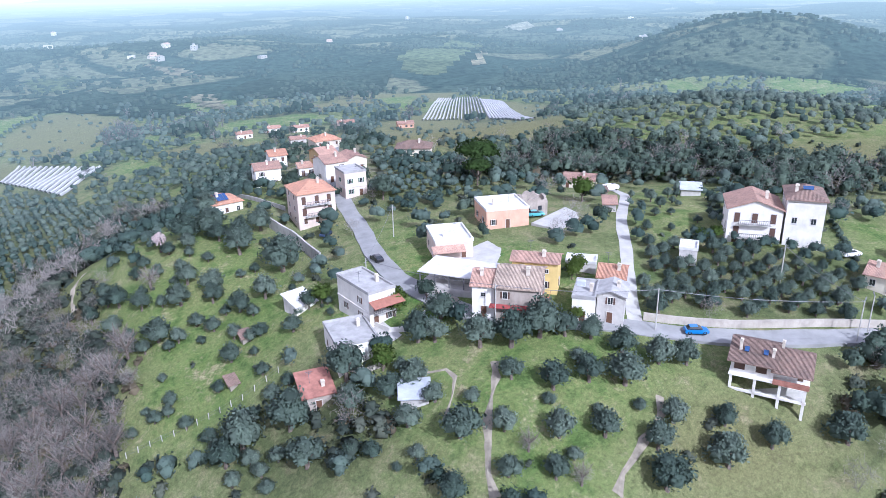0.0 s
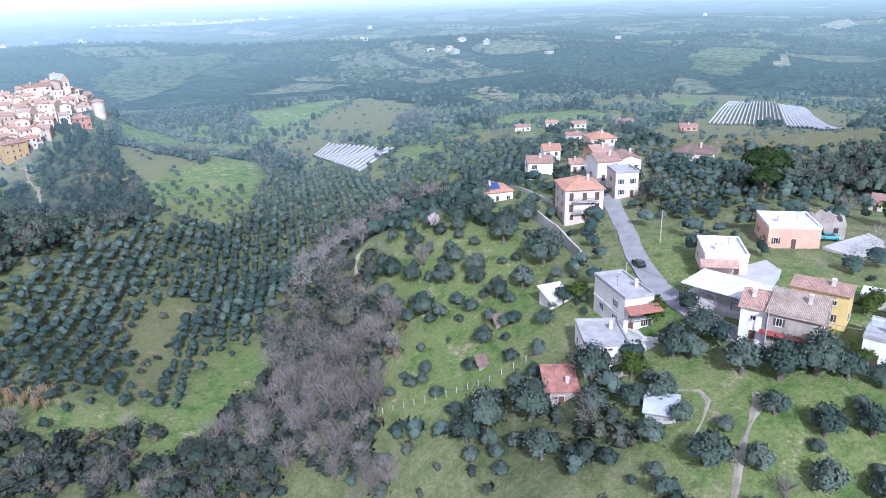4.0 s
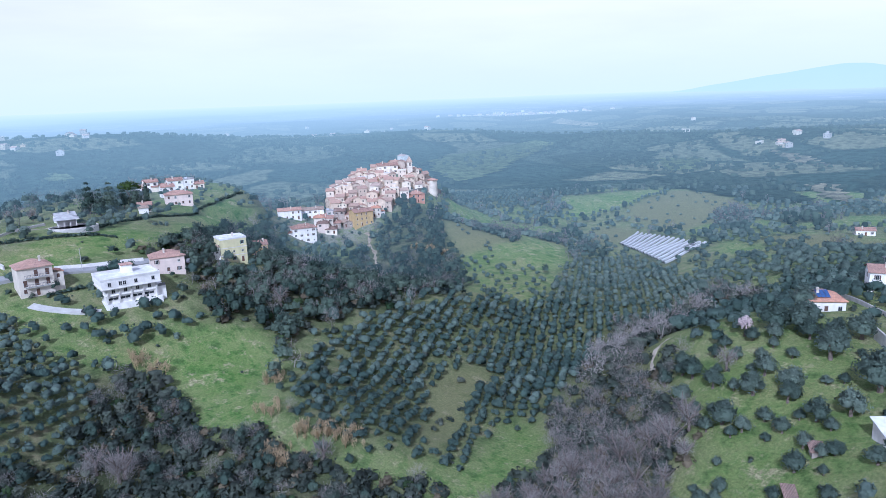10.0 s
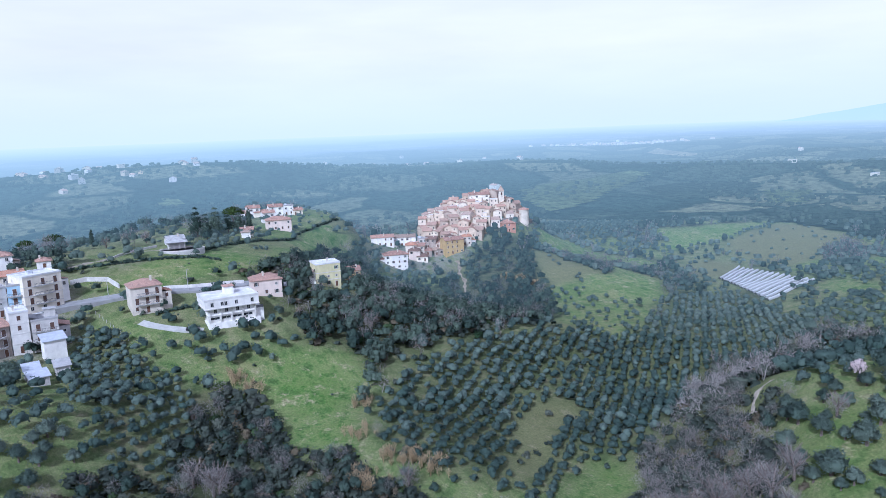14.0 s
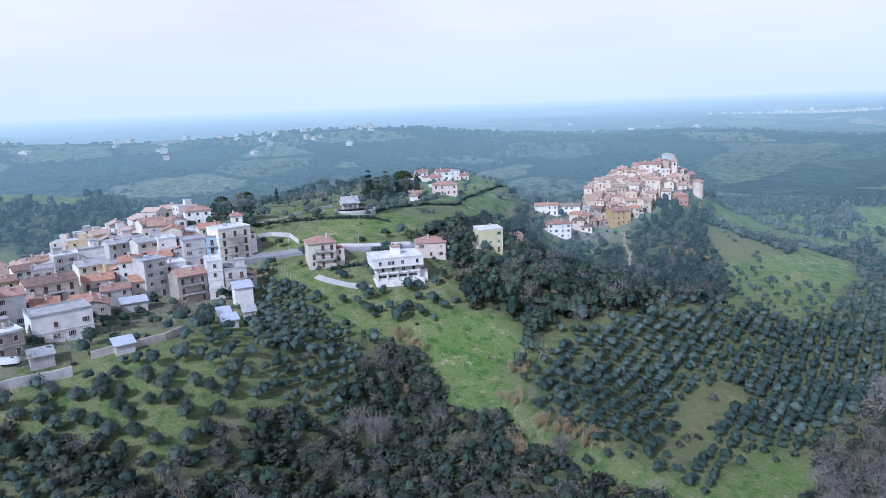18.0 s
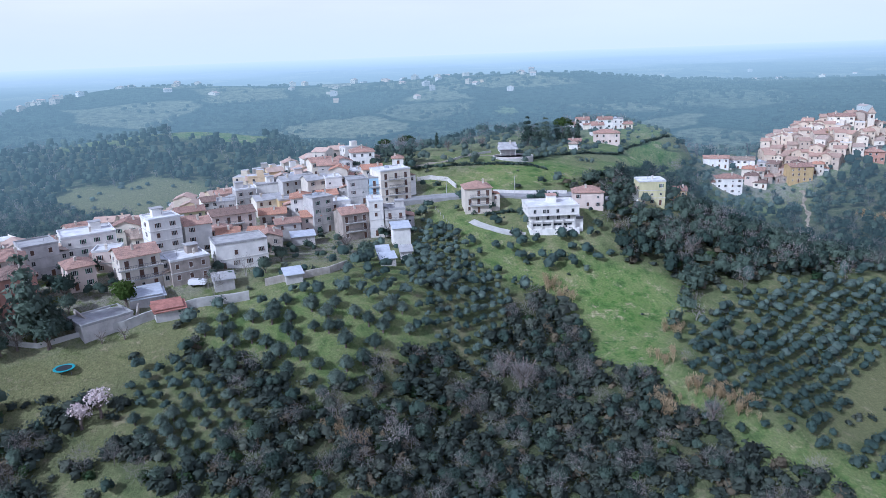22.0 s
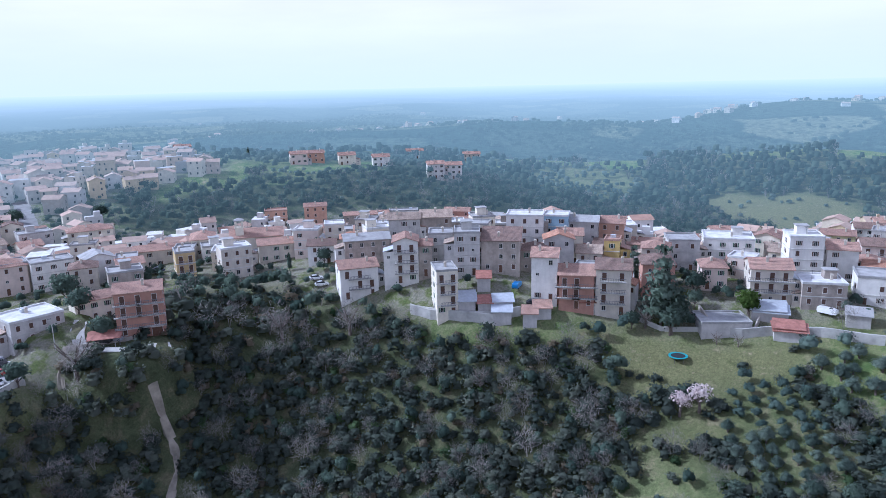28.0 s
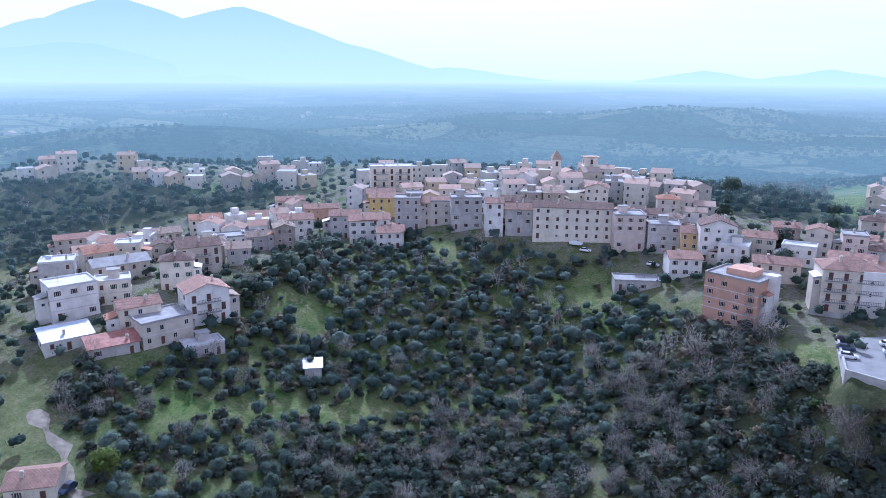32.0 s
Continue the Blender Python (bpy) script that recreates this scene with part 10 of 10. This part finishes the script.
P = foremost(P, 60, lambda x, y: olive(x, y, 0.48 + 0.42 * ((x * 13.7 + y * 7.1) % 1)))
plant("olive_grove", OLIVES, P, 0.74, OLIVE_LEAF, "young olive trees scattered over grass", "olive grove", full=0.97)
P = sow(("wild",), 6.6, 0.55, 0.45, 0.3, 4)
plant("hillside_trees", OLIVES, P, 1.1, GROVE_LEAF, "olive and evergreen trees over the hillside", "trees", full=0.9, near=130)
P = sow(("wood",), 3.9, 0.85, 0.45, 0.1, 5)
plant("woodland", WOODS, P, 0.85, DARK_LEAF, "dark evergreen woodland on a steep slope", "woodland", FAR_WOOD, near=160)
P = sow(("built",), 5.0, 0.62, 0.45, 0.5, 16)
plant("garden_trees", OLIVES, P, 0.8, DARK_LEAF, "small dark garden trees and shrubs between the houses", "trees", FAR_WOOD, near=110)
P = sow(("wild", "built"), 8, 0.3, 0.45, 0.8, 6)
plant("woodland", WOODS, P, 0.62, DARK_LEAF, "scattered dark evergreen trees", "trees", FAR_WOOD)
P = sow(("thicket",), 4.8, 0.85, 0.42, 0.4, 31)
P = foremost(P, 22, lambda x, y: olive(x, y, 0.7 + 0.5 * ((x * 13.7 + y * 7.1) % 1)))
plant("thicket", OLIVES, P, 1.05, GROVE_LEAF, "overgrown olive trees and bushes on a steep slope", "trees", full=0.97)
P = sow(("thicket",), 3.4, 0.7, 0.5, 0.2, 32)
plant("scrub", SCRUBS, P, 1.3, SCRUB_LEAF, "tangled brambles between the trees", "scrub")
P = sow(("thicket",), 8.5, 0.6, 0.45, 0.1, 33)
plant("bare_trees", BARES, P, 0.9, TWIG, "leafless winter trees among olives", "trees", FAR_TWIG)
P = sow(("scrub", "bare"), 2.9, 0.8, 0.5, 0.5, 7)
plant("scrub", SCRUBS, P, 1.65, SCRUB_LEAF, "tangled brambles and low scrub", "scrub")
P = sow(("scrub", "bare", "thicket", "wood"), 5.2, 0.42, 0.5, 0.8, 41, r1=330)
plant("scrub", SCRUBS, P, 1.25, DRY_LEAF, "brown withered brambles and dry weeds", "scrub")
P = sow(("wild", "grove", "wood", "dry"), 7.0, 0.35, 0.5, 0.9, 8)
plant("scrub", SCRUBS, P, 1.0, SCRUB_LEAF, "low bushes between the trees", "scrub")
P = sow(("wood",), 3.4, 0.7, 0.5, 0.5, 17, r1=330)
plant("scrub", SCRUBS, P, 1.2, SCRUB_LEAF, "tangled undergrowth beneath the trees", "scrub", near=140)
P = sow(("scrub", "wood"), 6.0, 0.35, 0.5, 0.3, 14, r1=300)
plant("ivy_scrub", SCRUBS, P, 1.25, IVY_LEAF, "green ivy and young bushes over the slope", "scrub")
P = sow(("meadow", "orchard"), 7.0, 0.12, 0.5, 0.7, 13, r1=330)
plant("scrub", SCRUBS, P, 0.6, SCRUB_LEAF, "small bushes and weeds in the grass", "scrub")
P = sow(("bare",), 4.2, 0.85, 0.45, 0.2, 9)
P = foremost(P, 70, lambda x, y: tree("bare", x, y, 0.7 + 0.5 * ((x * 3.7 + y * 9.1) % 1)))
plant("bare_trees", BARES, P, 1.0, TWIG, "leafless grey-brown winter trees", "trees", FAR_TWIG)
P = sow(("wood", "scrub"), 6.5, 0.6, 0.45, 0.2, 10)
plant("bare_trees", BARES, P, 1.0, TWIG, "leafless winter trees among evergreens", "trees", FAR_TWIG)
P = sow(("scrub",), 6.0, 0.6, 0.45, 0.4, 11)
P = foremost(P, 60, lambda x, y: tree("round", x, y, 0.4 + 0.35 * ((x * 3.7 + y * 9.1) % 1)))
plant("woodland", WOODS, P, 0.6, DARK_LEAF, "young evergreen trees in scrub", "trees", FAR_WOOD)
P = sow(("wild",), 12.0, 0.3, 0.45, 0.4, 12)
plant("bare_trees", BARES, P, 1.0, TWIG, "leafless winter trees on the hillside", "trees", FAR_TWIG)


# ---- woods and farms of the far country ----
g = np.random.RandomState(77)
az, rr = g.uniform(radians(-50), radians(250), 26000), 690 + 1300 * g.rand(26000) ** 1.2
FX, FY = -rr * np.sin(az), rr * np.cos(az)
ok = 0.6 * value_noise(FX, FY, 70, 41) + 0.4 * value_noise(FX, FY, 160, 42) + 0.25 * g.rand(len(FX)) > 0.60
FX, FY, rr = FX[ok], FY[ok], rr[ok]
far_crown = [core(RNG, [(0, 0, 2.0, 2.8, 0.85), (2.4, 1.0, 1.6, 2.3, 0.85)], 1.0, 4) for _ in range(4)]
near_height = height
height = lambda x, y: far_height(np.arctan2(-np.asarray(x), np.asarray(y)), np.hypot(x, y))
# crowns of the far country, with haze painted in as emission
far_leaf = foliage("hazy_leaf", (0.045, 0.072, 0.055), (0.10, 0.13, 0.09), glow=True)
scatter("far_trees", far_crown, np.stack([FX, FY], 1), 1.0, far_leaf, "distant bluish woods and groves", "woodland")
spots = []
for _ in range(170):
    a, r = g.uniform(0, 2 * math.pi), 900 + 1300 * g.rand()
    x, y = -r * math.sin(a), r * math.cos(a)
    if value_noise(np.array(x), np.array(y), 260, 51) > 0.5:
        spots.append((x, y, g.uniform(0, 180), g.uniform(8, 14), g.uniform(7, 10), int(g.randint(1, 3)), g.rand() < 0.7, float(height(x, y))))
for a0, r0, n, sa, sr in ((21, 1050, 7, 1.2, 30), (40, 2600, 110, 2.6, 60), (128, 1150, 40, 7, 60), (110, 1230, 26, 7, 70), (82, 1130, 34, 8, 80)):
    for _ in range(n):
        a, r = radians(a0 + g.normal() * sa), r0 + g.normal() * sr
        x, y = -r * math.sin(a), r * math.cos(a)
        spots.append((x, y, g.uniform(0, 180), g.uniform(7, 11) * (1.5 if r0 > 2000 else 1), g.uniform(6, 9), int(g.randint(1, 3)), g.rand() < 0.8, float(height(x, y))))
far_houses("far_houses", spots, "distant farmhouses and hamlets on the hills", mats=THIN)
height = near_height
